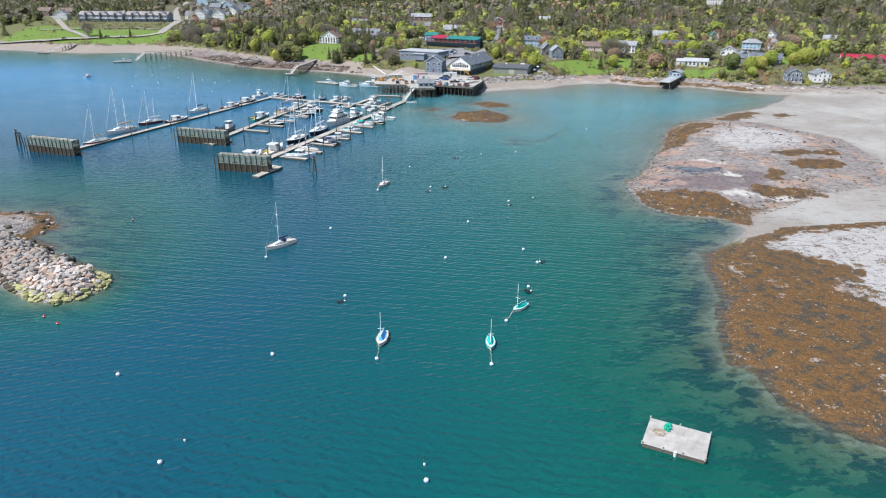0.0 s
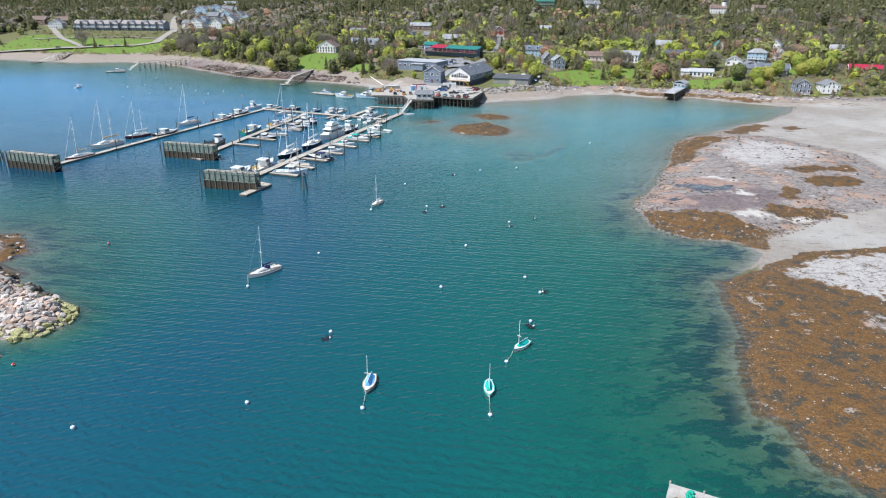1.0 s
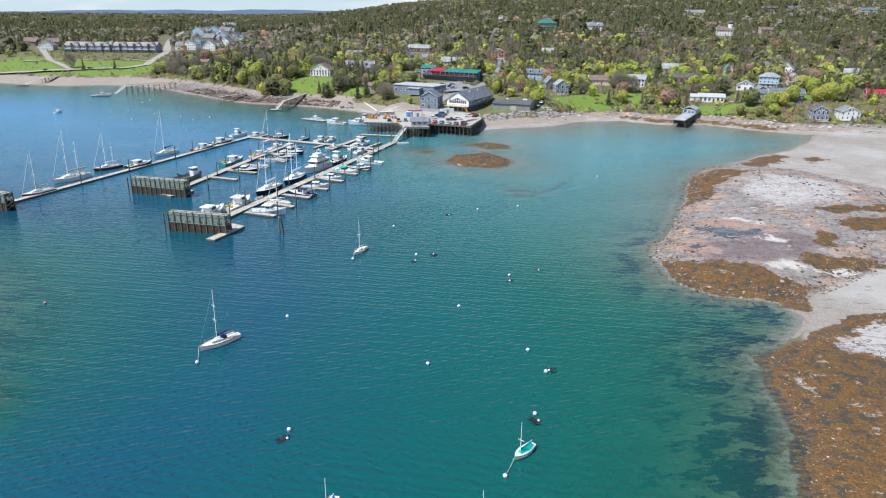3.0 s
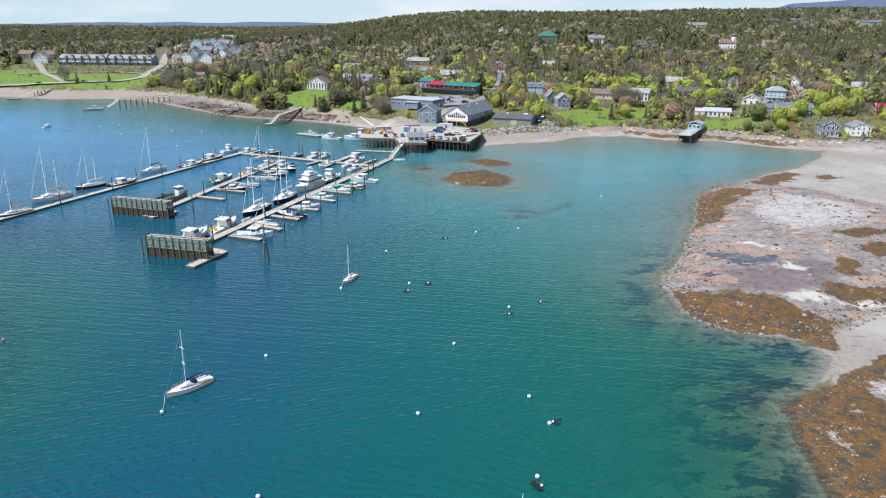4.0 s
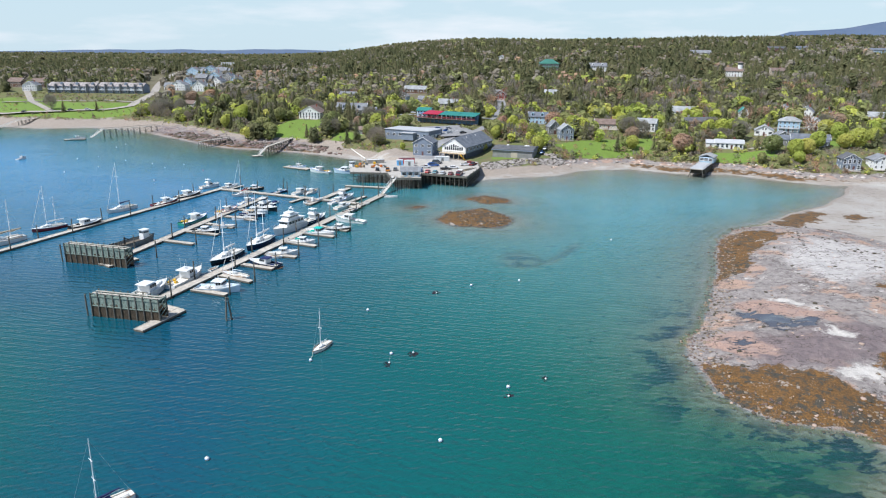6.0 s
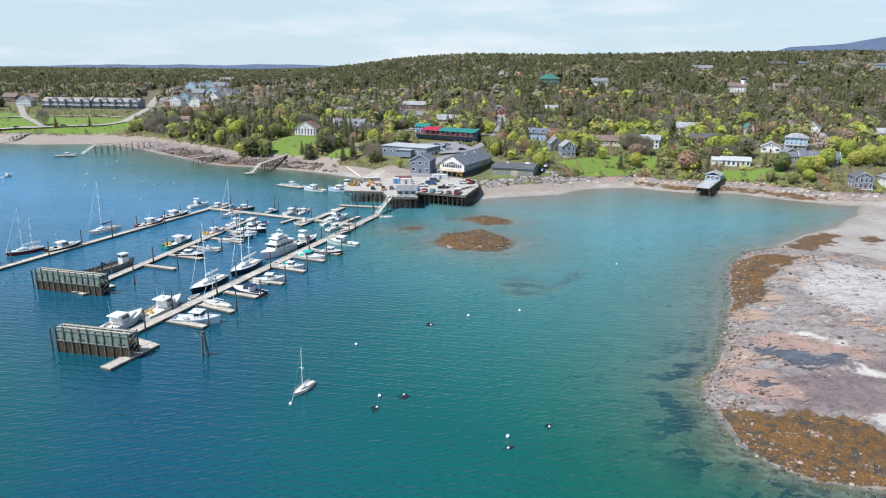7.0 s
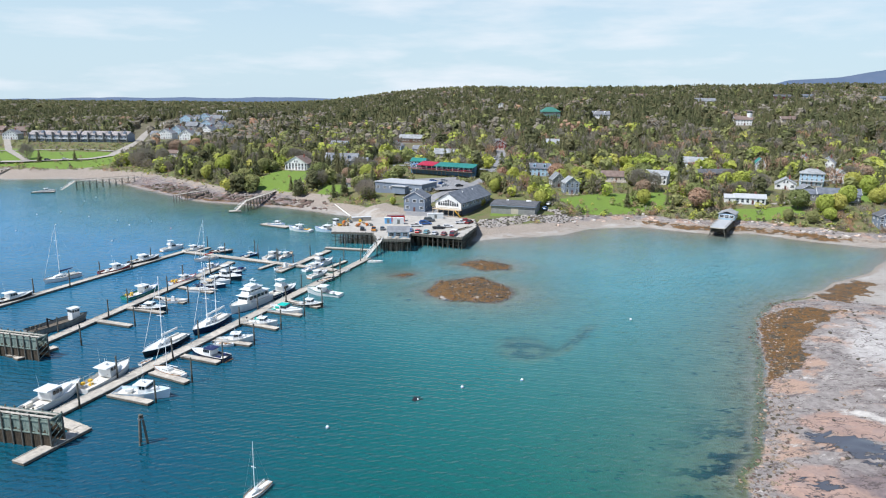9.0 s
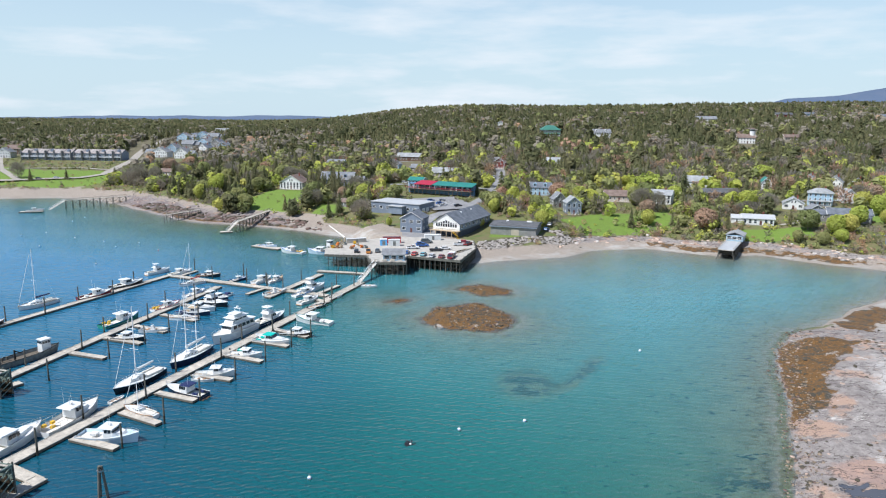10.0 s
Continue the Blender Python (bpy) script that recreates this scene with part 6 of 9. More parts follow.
    if wing:
        ww, wd, wh, wr, side = wing
        x = side * (w / 2 + ww / 2 - 0.05)
        bm = bmesh.new()
        gable_body(bm, ww, wd, -1.5, wh, wr, True)
        o = part("wing", bm, WALL[wall], ob)
        o.matrix_basis = pose(x, depth * 0.1, 0)
        bm = bmesh.new()
        gable_roof(bm, ww, wd, wh, wr, 0.35, 0.2, True)
        r = part("wing_roof", bm, ROOF[roof], ob)
        r.matrix_basis = pose(x, depth * 0.1, 0)
        for i in range(max(1, int(ww / 2.6))):
            m = max(1, int(ww / 2.6))
            add_window(o, "s", -ww / 2 + (i + 0.5) * ww / m, -wd / 2 - 0.02, wh * 0.6)
    return ob


# waterfront buildings
house((-14.6, 395.6), (-3.8, 392.6), 10.6, 7.2, 3.0, "slate", "slate", "weathered grey two-storey wharf barn with hip-like roof", "y", 2, chimney=False, win="w", name="barn", category="barn", z=4.6, gable_win=False)


def yacht_hall():
    a, b = (1.6, 388.4), (14.2, 382.2)
    ang = math.atan2(b[1] - a[1], b[0] - a[0])
    w, d = 14.0, 37.0
    cx, cy = (a[0] + b[0]) / 2 - math.sin(ang) * d / 2, (a[1] + b[1]) / 2 + math.cos(ang) * d / 2
    FOOT.append((cx, cy, 18))
    ob = thing("waterfront_hall", pose(cx, cy, 4.6, 0, 0, math.degrees(ang)), "long grey hall with white arched gable and yellow stair", "hall")
    bm = bmesh.new()
    gable_body(bm, w, d, 3.0, 6.4, 4.6, False)
    walls = part("side_wall", bm, WALL["slate"], ob)
    bm = bmesh.new()
    box(bm, 0, 0.8, 1.4, w - 1.0, d - 2.0, 3.4)
    part("lower_storey", bm, WALL["navy"], ob)
    bm = bmesh.new()
    v = [(-w / 2, 3.1), (w / 2, 3.1), (w / 2, 6.4), (0, 10.9), (-w / 2, 6.4)]
    f0, f1 = [bm.verts.new((x, -d / 2 - 0.12, z)) for x, z in v], [bm.verts.new((x, -d / 2 - 0.01, z)) for x, z in v]
    bm.faces.new(f0)
    bm.faces.new(f1[::-1])
    for i in range(5):
        bm.faces.new((f0[i], f0[(i + 1) % 5], f1[(i + 1) % 5], f1[i]))
    gable = part("white_gable", bm, WALL["white"], ob, "white clapboard gable with arched row of panes")
    for i in range(9):
        x = -5.0 + i * 1.25
        top = 8.6 - abs(x) * 0.35
        bm = bmesh.new()
        prism(bm, [(x - 0.45, -d / 2 - 0.16), (x + 0.45, -d / 2 - 0.16), (x + 0.45, -d / 2 - 0.11), (x - 0.45, -d / 2 - 0.11)], 4.6, 6.1)
        prism(bm, [(x - 0.45, -d / 2 - 0.16), (x + 0.45, -d / 2 - 0.16), (x + 0.45, -d / 2 - 0.11), (x - 0.45, -d / 2 - 0.11)], 6.3, max(6.5, top - 0.9))
        part("tall_window", bm, PANE, gable)
    bm = bmesh.new()
    gable_roof(bm, w, d, 6.4, 4.6, 0.6, 0.25, False)
    roofp = part("roof", bm, ROOF["slate"], ob)
    for y in (-6, 6):
        bm = bmesh.new()
        tube(bm, (1.8, y, 9.2), (1.8, y, 10.6), 0.35, 0.35, 8)
        part("roof_vent", bm, TRIM, roofp)
    bm = bmesh.new()
    box(bm, 0, -d / 2 - 1.6, 3.05, w + 1.0, 2.9, 0.25)
    for i in range(6):
        box(bm, -w / 2 + i * w / 5, -d / 2 - 2.9, 1.4, 0.25, 0.25, 3.2)
    balcony = part("balcony", bm, M["tan"], ob, "yellow timber balcony")
    bm = bmesh.new()
    box(bm, 0, -d / 2 - 3.0, 4.15, w + 1.0, 0.08, 0.12)
    for i in range(30):
        box(bm, -w / 2 - 0.5 + i * (w + 1) / 29, -d / 2 - 3.0, 3.65, 0.07, 0.07, 1.0)
    part("railing", bm, M["tan"], balcony)
    bm = bmesh.new()
    for i in range(14):
        box(bm, w / 2 - 1.5 + i * 0.22, -d / 2 - 3.8, 3.0 - i * 0.21, 0.3, 1.5, 0.08)
    part("outside_stair", bm, M["yellow"], ob, "yellow timber outside stair")
    for i in range(8):
        add_window(walls, "w", w / 2 + 0.02, -d / 2 + 2.5 + i * 4.4, 4.9, 90)


yacht_hall()


def flat_shed():
    a, b = (29.4, 391.6), (50.4, 385.4)
    ang = math.atan2(b[1] - a[1], b[0] - a[0])
    w, d = 22.0, 17.0
    cx, cy = (a[0] + b[0]) / 2 - math.sin(ang) * d / 2, (a[1] + b[1]) / 2 + math.cos(ang) * d / 2
    FOOT.append((cx, cy, 14))
    ob = thing("storage_shed", pose(cx, cy, 4.7, 0, 0, math.degrees(ang)), "low grey storage shed with a nearly flat dark roof", "shed")
    bm = bmesh.new()
    gable_body(bm, w, d, -1.0, 4.2, 0.7, True)
    walls = part("wall", bm, WALL["tan"] if False else WALL["grey"], ob)
    bm = bmesh.new()
    gable_roof(bm, w, d, 4.2, 0.7, 0.6, 0.45, True)
    part("roof", bm, ROOF["dark"], ob)
    bm = bmesh.new()
    box(bm, 0, -d / 2 - 0.62, 4.15, w + 1.2, 0.08, 0.5)
    box(bm, w / 2 + 0.62, 0, 4.3, 0.08, d + 1.2, 0.5)
    part("fascia", bm, WALL["slate"], ob)
    bm = bmesh.new()
    box(bm, 1.0, -d / 2 - 0.05, 1.6, 3.6, 0.1, 3.0)
    part("roller_door", bm, WALL["tan"], walls)
    bm = bmesh.new()
    box(bm, 6, 3, 5.2, 2.5, 1.6, 0.9)
    box(bm, -5, 4, 5.1, 1.2, 1.2, 0.8)
    part("roof_unit", bm, TRIM, ob)


flat_shed()


def warehouse():
    a, b = (-33.4, 443.6), (-7.0, 429.6)
    ang = math.atan2(b[1] - a[1], b[0] - a[0])
    w, d = 31.0, 17.0
    cx, cy = (a[0] + b[0]) / 2 - math.sin(ang) * d / 2, (a[1] + b[1]) / 2 + math.cos(ang) * d / 2
    FOOT.append((cx, cy, 20))
    ob = thing("warehouse", pose(cx, cy, 8.4, 0, 0, math.degrees(ang)), "long slate-blue warehouse with a flat white roof", "warehouse")
    bm = bmesh.new()
    box(bm, 0, 0, 2.0, w, d, 6.6)
    walls = part("wall", bm, WALL["slate"], ob)
    bm = bmesh.new()
    box(bm, 0, 0, 5.5, w + 0.8, d + 0.8, 0.35)
    box(bm, w * 0.08, -d / 2 - 2.0, 4.2, 9.0, 4.4, 0.3)
    part("roof", bm, ROOF["white"], ob)
    bm = bmesh.new()
    box(bm, w * 0.08, -d / 2 - 1.8, 2.0, 8.4, 3.6, 4.0)
    part("entry_bay", bm, WALL["slate"], ob)
    for i in range(7):
        if abs(i - 3.6) < 1:
            continue
        add_window(walls, "w", -w / 2 + 2.2 + i * 4.3, -d / 2 - 0.02, 2.6)
    for i in range(3):
        bm = bmesh.new()
        box(bm, w / 2 + 0.03, -4 + i * 4.5, 1.6, 0.08, 3.2, 3.0)
        part("bay_door", bm, TRIM, walls)


warehouse()


def restaurant():
    a, b = (-17.5, 498.0), (23.6, 476.0)
    ang = math.atan2(b[1] - a[1], b[0] - a[0])
    w, d = 46.0, 8.5
    cx, cy = (a[0] + b[0]) / 2 - math.sin(ang) * d / 2, (a[1] + b[1]) / 2 + math.cos(ang) * d / 2
    FOOT.append((cx, cy, 12)), FOOT.append((cx - 14, cy + 8, 10)), FOOT.append((cx + 14, cy - 8, 10))
    ob = thing("restaurant", pose(cx, cy, 15.6, 0, 0, math.degrees(ang)), "long restaurant with red and teal awning roofs over decks", "restaurant")
    bm = bmesh.new()
    box(bm, 0, 1.5, 0.2, w, d - 3, 6.0)
    part("wall", bm, WALL["deepblue"], ob)
    bm = bmesh.new()
    box(bm, 0, -1.0, 0.2, w, d, 0.35)
    for i in range(16):
        box(bm, -w / 2 + 0.3 + i * (w - 0.6) / 15, -d / 2 - 0.6, -2.2, 0.25, 0.25, 4.8)
    deckp = part("deck", bm, M["dockside"], ob)
    bm = bmesh.new()
    box(bm, 0, -d / 2 - 0.8, 1.3, w, 0.1, 0.12)
    for i in range(46):
        box(bm, -w / 2 + i * w / 45, -d / 2 - 0.8, 0.85, 0.08, 0.08, 1.0)
    part("railing", bm, M["red"], deckp)
    for x0, x1, c in ((-w / 2 + 6, -w / 2 + 18.5, "red"), (-w / 2 + 18.8, -w / 2 + 33, "teal"), (-w / 2 + 33.3, w / 2 + 0.5, "teal")):
        bm = bmesh.new()
        v = [(x0, -d / 2 - 1.0, 2.9), (x1, -d / 2 - 1.0, 2.9), (x1, d / 2, 4.6), (x0, d / 2, 4.6)]
        lo, hi = [bm.verts.new(p) for p in v], [bm.verts.new((x, y, z + 0.18)) for x, y, z in v]
        bm.faces.new(hi)
        bm.faces.new(lo[::-1])
        for i in range(4):
            bm.faces.new((lo[i], lo[(i + 1) % 4], hi[(i + 1) % 4], hi[i]))
        part("awning_roof", bm, ROOF[c], ob, c + " awning roof over the deck")
    for i in range(12):
        bm = bmesh.new()
        box(bm, -w / 2 + 2 + i * 3.8, -d / 2 - 0.6, 1.7, 0.16, 0.16, 2.6)
        part("deck_post", bm, TRIM, ob)
    for i in range(14):
        add_window(ob, "w", -w / 2 + 2 + i * 3.2, -1.55, 1.9)


restaurant()
house((-16.8, 512), (-7.6, 508), 8, 6.4, 1.8, "blue", "teal", "pale blue two-storey house with teal roof behind the restaurant", "x", 2, chimney=False, win="t")

# village houses
house((-102.0, 516.0), (-86.4, 512.4), 12, 4.6, 4.6, "white", "brown", "large white gabled house with brown roof above a lawn", "y", 2, deck=True, win="t")
house((-77.0, 528), (-55.0, 525), 11, 4.4, 4.6, "slate", "grey", "grey house with broad gabled roof above the shore", "x", 1, wing=(7, 8, 3.6, 2.6, 1), win="w", dormer=True)
house((-86.0, 606), (-73.0, 603), 9, 6.6, 2.2, "blue", "grey", "blue two-storey house with white porch", "x", 2, deck=True)
house((-33.0, 640), (-12.0, 634), 9, 4.0, 2.8, "brown", "pale", "brown house with pale roof among trees", "x", 1)
house((-18.6, 574), (-5.6, 569), 9, 5.6, 2.4, "tan", "grey", "grey-roofed house above the parking lot", "x", 2)
house((-1.8, 552), (14.6, 549), 9, 5.2, 3.4, "tan", "pale", "tan house with steep pale roof and side wing", "x", 2, wing=(6, 7, 3.4, 2, 1))
house((-41.0, 606), (-29.0, 602), 8, 4.4, 3.4, "blue", "grey", "blue cottage with twin gables", "y", 2)
house((44.0, 590), (53.6, 587), 8, 4.6, 2.8, "red", "brown", "red house with a deck on the slope", "y", 2, deck=True)
house((81.6, 580), (93.0, 575.6), 9, 7.0, 2.8, "white", "pale", "tall white house with pale roof", "x", 3)
house((54.0, 529), (61.4, 528), 7, 3.8, 3.2, "deepblue", "slate", "small dark blue gabled cottage", "y", 1, win="w")
house((59.6, 486), (71.8, 482.4), 8, 5.0, 2.8, "blue", "slate", "light blue house with dormers", "x", 2, wing=(4, 5, 3, 1.4, 1), dormer=True)
house((72.4, 427.6), (80.4, 428.0), 9, 6.4, 3.0, "slate", "pale", "tall grey gabled cottage with pale trim on a lawn", "y", 2, win="t", deck=True, chimney=False)
house((68.4, 445.6), (75.6, 446.4), 8, 4.8, 3.6, "grey", "grey", "small weathered grey cottage with steep roof", "y", 2)
house((101.6, 468), (116.4, 464.6), 8, 3.6, 2.8, "tan", "brown", "long brown ranch house with wide gable", "x", 1, deck=True, wing=(5, 9, 3.4, 2.2, 1))
house((126.4, 462), (137.4, 456), 9, 5.4, 2.6, "white", "pale", "pale house with tall deck and shed roof", "x", 2, deck=True, win="t")
house((163.6, 513), (179.6, 506.6), 9, 4.6, 3.4, "white", "pale", "white house with pale roof beside trees", "x", 2)
house((161.0, 472), (184.0, 474), 8, 3.6, 2.2, "navy", "dark", "long dark navy house with a dark roof", "x", 1, win="w", wing=(8, 7, 3.2, 2, -1))
house((205.0, 491), (211.0, 489.6), 7, 7.0, 3.0, "white", "teal", "narrow white house with a teal roof", "y", 2)
house((157.0, 405.4), (171.0, 401.0), 7.5, 3.4, 1.7, "white", "white", "long low white ranch house with broad windows above a lawn", "x", 1, win="t", wing=(5.0, 6.5, 3.0, 1.5, -1))
house((194.0, 440), (203.6, 435.6), 8, 3.6, 3.0, "white", "pale", "white cottage with pale gabled roof", "y", 1, win="w")
house((211.6, 447.6), (222.6, 442.0), 9, 7.2, 2.4, "blue", "pale", "pale blue three-storey house with hipped roof and porch", "x", 3, porch=True, hip=True)
house((198.6, 421), (206.6, 420), 7, 3.2, 2.4, "grey", "grey", "small grey garage with gabled roof", "y", 1, chimney=False)
house((236.6, 505), (244.0, 500), 9, 5.4, 3.6, "white", "grey", "white gabled house in a row", "y", 2)
house((246.0, 492), (253.4, 487), 9, 5.6, 3.8, "white", "grey", "white gabled house with grey roof in a row", "y", 2)
house((255.0, 484), (262.0, 479), 9, 5.4, 3.6, "white", "grey", "white gabled house at the end of a row", "y", 2)
house((234.0, 452), (241.4, 450.6), 8, 4.6, 3.4, "white", "pale", "small white house with steep gable", "y", 2)
house((199.6, 405), (218.6, 399.4), 8, 3.8, 2.6, "grey", "slate", "grey house with slate roof and porch", "x", 1, porch=True, wing=(7, 7, 3.2, 2, -1))
house((204.0, 360), (212.8, 358.6), 7.5, 6.0, 2.4, "slate", "dark", "grey two-storey house close to the beach", "y", 2, chimney=False, deck=True, win="t")
house((219.8, 360), (230.4, 359), 8, 5.0, 2.4, "white", "grey", "white house with decks close to the beach", "y", 2, deck=True)
house((262.0, 408), (290.0, 398), 8, 3.4, 2.0, "red", "red", "long low building with red roof", "x", 1, win="w", chimney=False)
house((287.0, 480), (297.0, 474), 9, 4.4, 3.0, "white", "pale", "white house with gambrel roof among trees", "x", 2)
house((-53.4, 460), (-48.0, 457.6), 5, 3.0, 1.8, "grey", "brown", "small shed with rusty roof by the shore", "x", 1, chimney=False, name="shed", category="shed")
house((-219.0, 607), (-210.0, 605), 7, 3.6, 2.2, "white", "brown", "small white cottage with red trim in trees", "x", 1)
# hillside houses
house((110.0, 792), (130.0, 794), 15, 6.6, 4.6, "grey", "green", "large house with green hipped roof above a lawn", "x", 2, porch=True, hip=True, chimney=False)
house((161.0, 785), (181.0, 785), 10, 6.2, 3.4, "white", "grey", "pale house with dormers and decks among spruces", "x", 2, deck=True, dormer=True, wing=(6, 8, 4.6, 2.6, -1))
house((330.0, 960), (356.0, 950), 11, 5, 3.4, "white", "grey", "large pale house near the ridge", "x", 2)
house((277.0, 700), (292.0, 696), 10, 5.4, 3, "white", "brown", "pale house with a round tower among trees", "x", 2, tower=True)
house((335.0, 728), (350.0, 728), 9, 4, 2.6, "tan", "brown", "low tan house among trees on the slope", "x", 1)
house((455.0, 1000), (480.0, 1002), 10, 4.6, 2.6, "red", "dark", "dark red house near the ridge", "x", 1)
house((497.0, 1020), (520.0, 1020), 10, 4.6, 2.2, "blue", "slate", "blue house near the ridge", "x", 1)
house((565.0, 950), (592.0, 946), 10, 5, 2.6, "blue", "slate", "blue house on the wooded ridge", "x", 2)
house((285.0, 1080), (306.0, 1080), 9, 4, 2.4, "grey", "brown", "brown-roofed house below the ridge line", "x", 1)
house((74.0, 940), (83.0, 938), 8, 6, 2, "white", "pale", "small white house high in the woods", "y", 2)
# western street
for a, b, rise, ridge, lab, wl, rf, wing in (((-274, 721), (-258, 719), 4.2, "y", "white house with tall gables on the street", "white", "grey", (8, 8, 4.4, 3.0, -1)), ((-247, 709), (-234, 707), 4.6, "y", "white gabled house above the trees", "white", "grey", (5, 7, 4.4, 3.0, 1)),
                          ((-289, 796), (-278, 794), 4.4, "y", "pale blue gabled house on the street", "blue", "grey", None), ((-294, 850), (-280, 847), 4.4, "x", "grey house with dormers on the street", "grey", "grey", (6, 8, 4.6, 3.4, 1)),
                          ((-290, 886), (-274, 882), 4.6, "y", "slate house with steep gable on the street", "blue", "grey", (7, 7, 4.2, 3.0, -1)), ((-268, 872), (-256, 868), 4.0, "y", "grey gabled cottage on the street", "grey", "slate", None),
                          ((-258, 800), (-246, 796), 4.2, "y", "white gabled cottage beside woods", "white", "slate", None), ((-248, 839), (-239, 836), 3.4, "y", "small blue house beside woods", "blue", "grey", None),
                          ((-384, 1066), (-362, 1060), 6.0, "y", "tall blue-grey gabled house at the end of the street", "blue", "grey", (9, 9, 5.4, 3.6, 1)), ((-386, 1152), (-366, 1150), 5.4, "y", "blue-grey house among fields", "blue", "slate", (10, 8, 5, 3.4, -1)),
                          ((-354, 1110), (-336, 1106), 5.0, "x", "grey house on the far rise", "grey", "grey", (8, 8, 5, 4, 1)), ((-330, 1010), (-314, 1006), 5.0, "y", "white house on the far rise", "white", "grey", None), ((-412, 1321), (-388, 1319), 6.0, "x", "broad white house on the far rise", "white", "pale", (9, 9, 5.4, 4.6, 1)),
                          ((-418, 712), (-404, 713), 4.0, "y", "white house on the lawn", "white", "grey", None), ((-462, 760), (-446, 757), 3.8, "x", "brown house on the edge of the lawn", "brown", "brown", None), ((-432, 748), (-416, 748), 3.6, "x", "brown-roofed house by the lawn", "brown", "brown", None)):
    house(a, b, 11, 5.6, rise, wl, rf, lab, ridge, 2, wing=wing)


def condo_row(a, b, units, label):
    ang = math.atan2(b[1] - a[1], b[0] - a[0])
    L = math.hypot(b[0] - a[0], b[1] - a[1])
    gz = ground_z((a[0] + b[0]) / 2, (a[1] + b[1]) / 2)
    ob = thing("row_house", pose((a[0] + b[0]) / 2, (a[1] + b[1]) / 2, gz, 0, 0, math.degrees(ang)), label, "apartment building", "row houses")
    w = L / units
    for i in range(units):
        x, y = -L / 2 + (i + 0.5) * w, 6 + 1.2 * (i % 2)
        FOOT.append((a[0] + (b[0] - a[0]) * (i + 0.5) / units, a[1] + 6 + (b[1] - a[1]) * (i + 0.5) / units, 9))
        bm = bmesh.new()
        gable_body(bm, w - 0.1, 12, -2, 6.6, 3.2, True)
        o = part("unit", bm, WALL["slate"], ob)
        o.matrix_basis = pose(x, y, 0)
        bm = bmesh.new()
        gable_roof(bm, w - 0.1, 12, 6.6, 3.2, 0.5, 0.25, True)
        r = part("roof", bm, ROOF["taupe"], ob)
        r.matrix_basis = pose(x, y, 0.02 * (i % 2))
        for s in (-1, 1):
            bm = bmesh.new()
            box(bm, s * (w / 2 - 0.15), -6.6, 4.2, 0.3, 1.6, 9.4)
            part("party_wall", bm, WALL["grey"], o)
        for z in (1.6, 4.8):
            for xx in (-w * 0.25, w * 0.18):
                add_window(o, "w", xx, -6.03, z)
        bm = bmesh.new()
        box(bm, 0, -6.9, 3.1, w - 0.6, 1.6, 0.2)
        box(bm, 0, -7.6, 4.0, w - 0.6, 0.08, 0.1)
        for j in range(9):
            box(bm, -w / 2 + 0.5 + j * (w - 1) / 8, -7.6, 3.55, 0.07, 0.07, 0.9)
        part("balcony", bm, TRIM, o)
        if i % 2:
            bm = bmesh.new()
            gable_body(bm, 2.2, 2.5, -0.8, 1.0, 0.9, False)
            dm = part("skylight_dormer", bm, WALL["slate"], r)
            dm.matrix_basis = pose(0, -3.2, 8.2)


condo_row((-384, 698), (-336, 693), 6, "dark row of three-storey houses with brown roofs, west part")
condo_row((-333, 694), (-288, 689), 6, "dark row of three-storey houses with brown roofs, east part")


# ---- wharf ----
DECK = [(-42, 338.5), (-24.5, 337), (-21.2, 324), (-7.8, 324), (-8.2, 336.6), (13.2, 328.6), (20.6, 354), (20.4, 373), (4, 381), (-18, 381), (-34, 371), (-44, 352)]


def wharf():
    ob = thing("wharf", pose(0, 0, 0), "broad wharf with pale planked deck on dark timber piles", "wharf")
    bm = bmesh.new()
    prism(bm, DECK, 4.35, 4.82)
    part("deck", bm, M["concrete"], ob)
    n = len(DECK)
    cx, cy = -10, 352
    count = 0
    for i in range(7):
        (ax, ay), (bx, by) = DECK[i], DECK[(i + 1) % n]
        L = math.hypot(bx - ax, by - ay)
        m, _ = along((ax, ay), (bx, by))
        bm = bmesh.new()
        box(bm, 0, 0, 4.55, L, 0.35, 0.75, m)
        box(bm, 0, 0, 5.0, L, 0.3, 0.25, m)
        part("edge_beam", bm, M["pile"], ob)
        k = max(2, round(L / 2.2))
        for j in range(k):
            for row, inset in ((0, 0.5), (1, 4.0), (2, 8.0)):
                px, py = ax + (bx - ax) * (j + 0.5) / k, ay + (by - ay) * (j + 0.5) / k
                d = math.hypot(cx - px, cy - py)
                px, py = px + (cx - px) / d * inset, py + (cy - py) / d * inset
                g = ground_z(px, py)
                if g > 3.5:
                    continue
                bm = bmesh.new()
                tube(bm, (px, py, min(g, 0) - 0.5), (px, py, 4.4 + (0.9 if row == 0 and j % 3 == 0 else 0)), 0.2, 0.17, 7)
                part("piling", bm, M["pile"] if row == 0 else M["pile_wet"], ob)
    bm = bmesh.new()
    for i in range(7):
        (ax, ay), (bx, by) = DECK[i], DECK[(i + 1) % n]
        for z in (1.2, 3.2):
            tube(bm, (ax, ay, z), (bx, by, 4.4 - z + 0.2), 0.1, n=4)
    part("brace", bm, M["pile_wet"], ob)


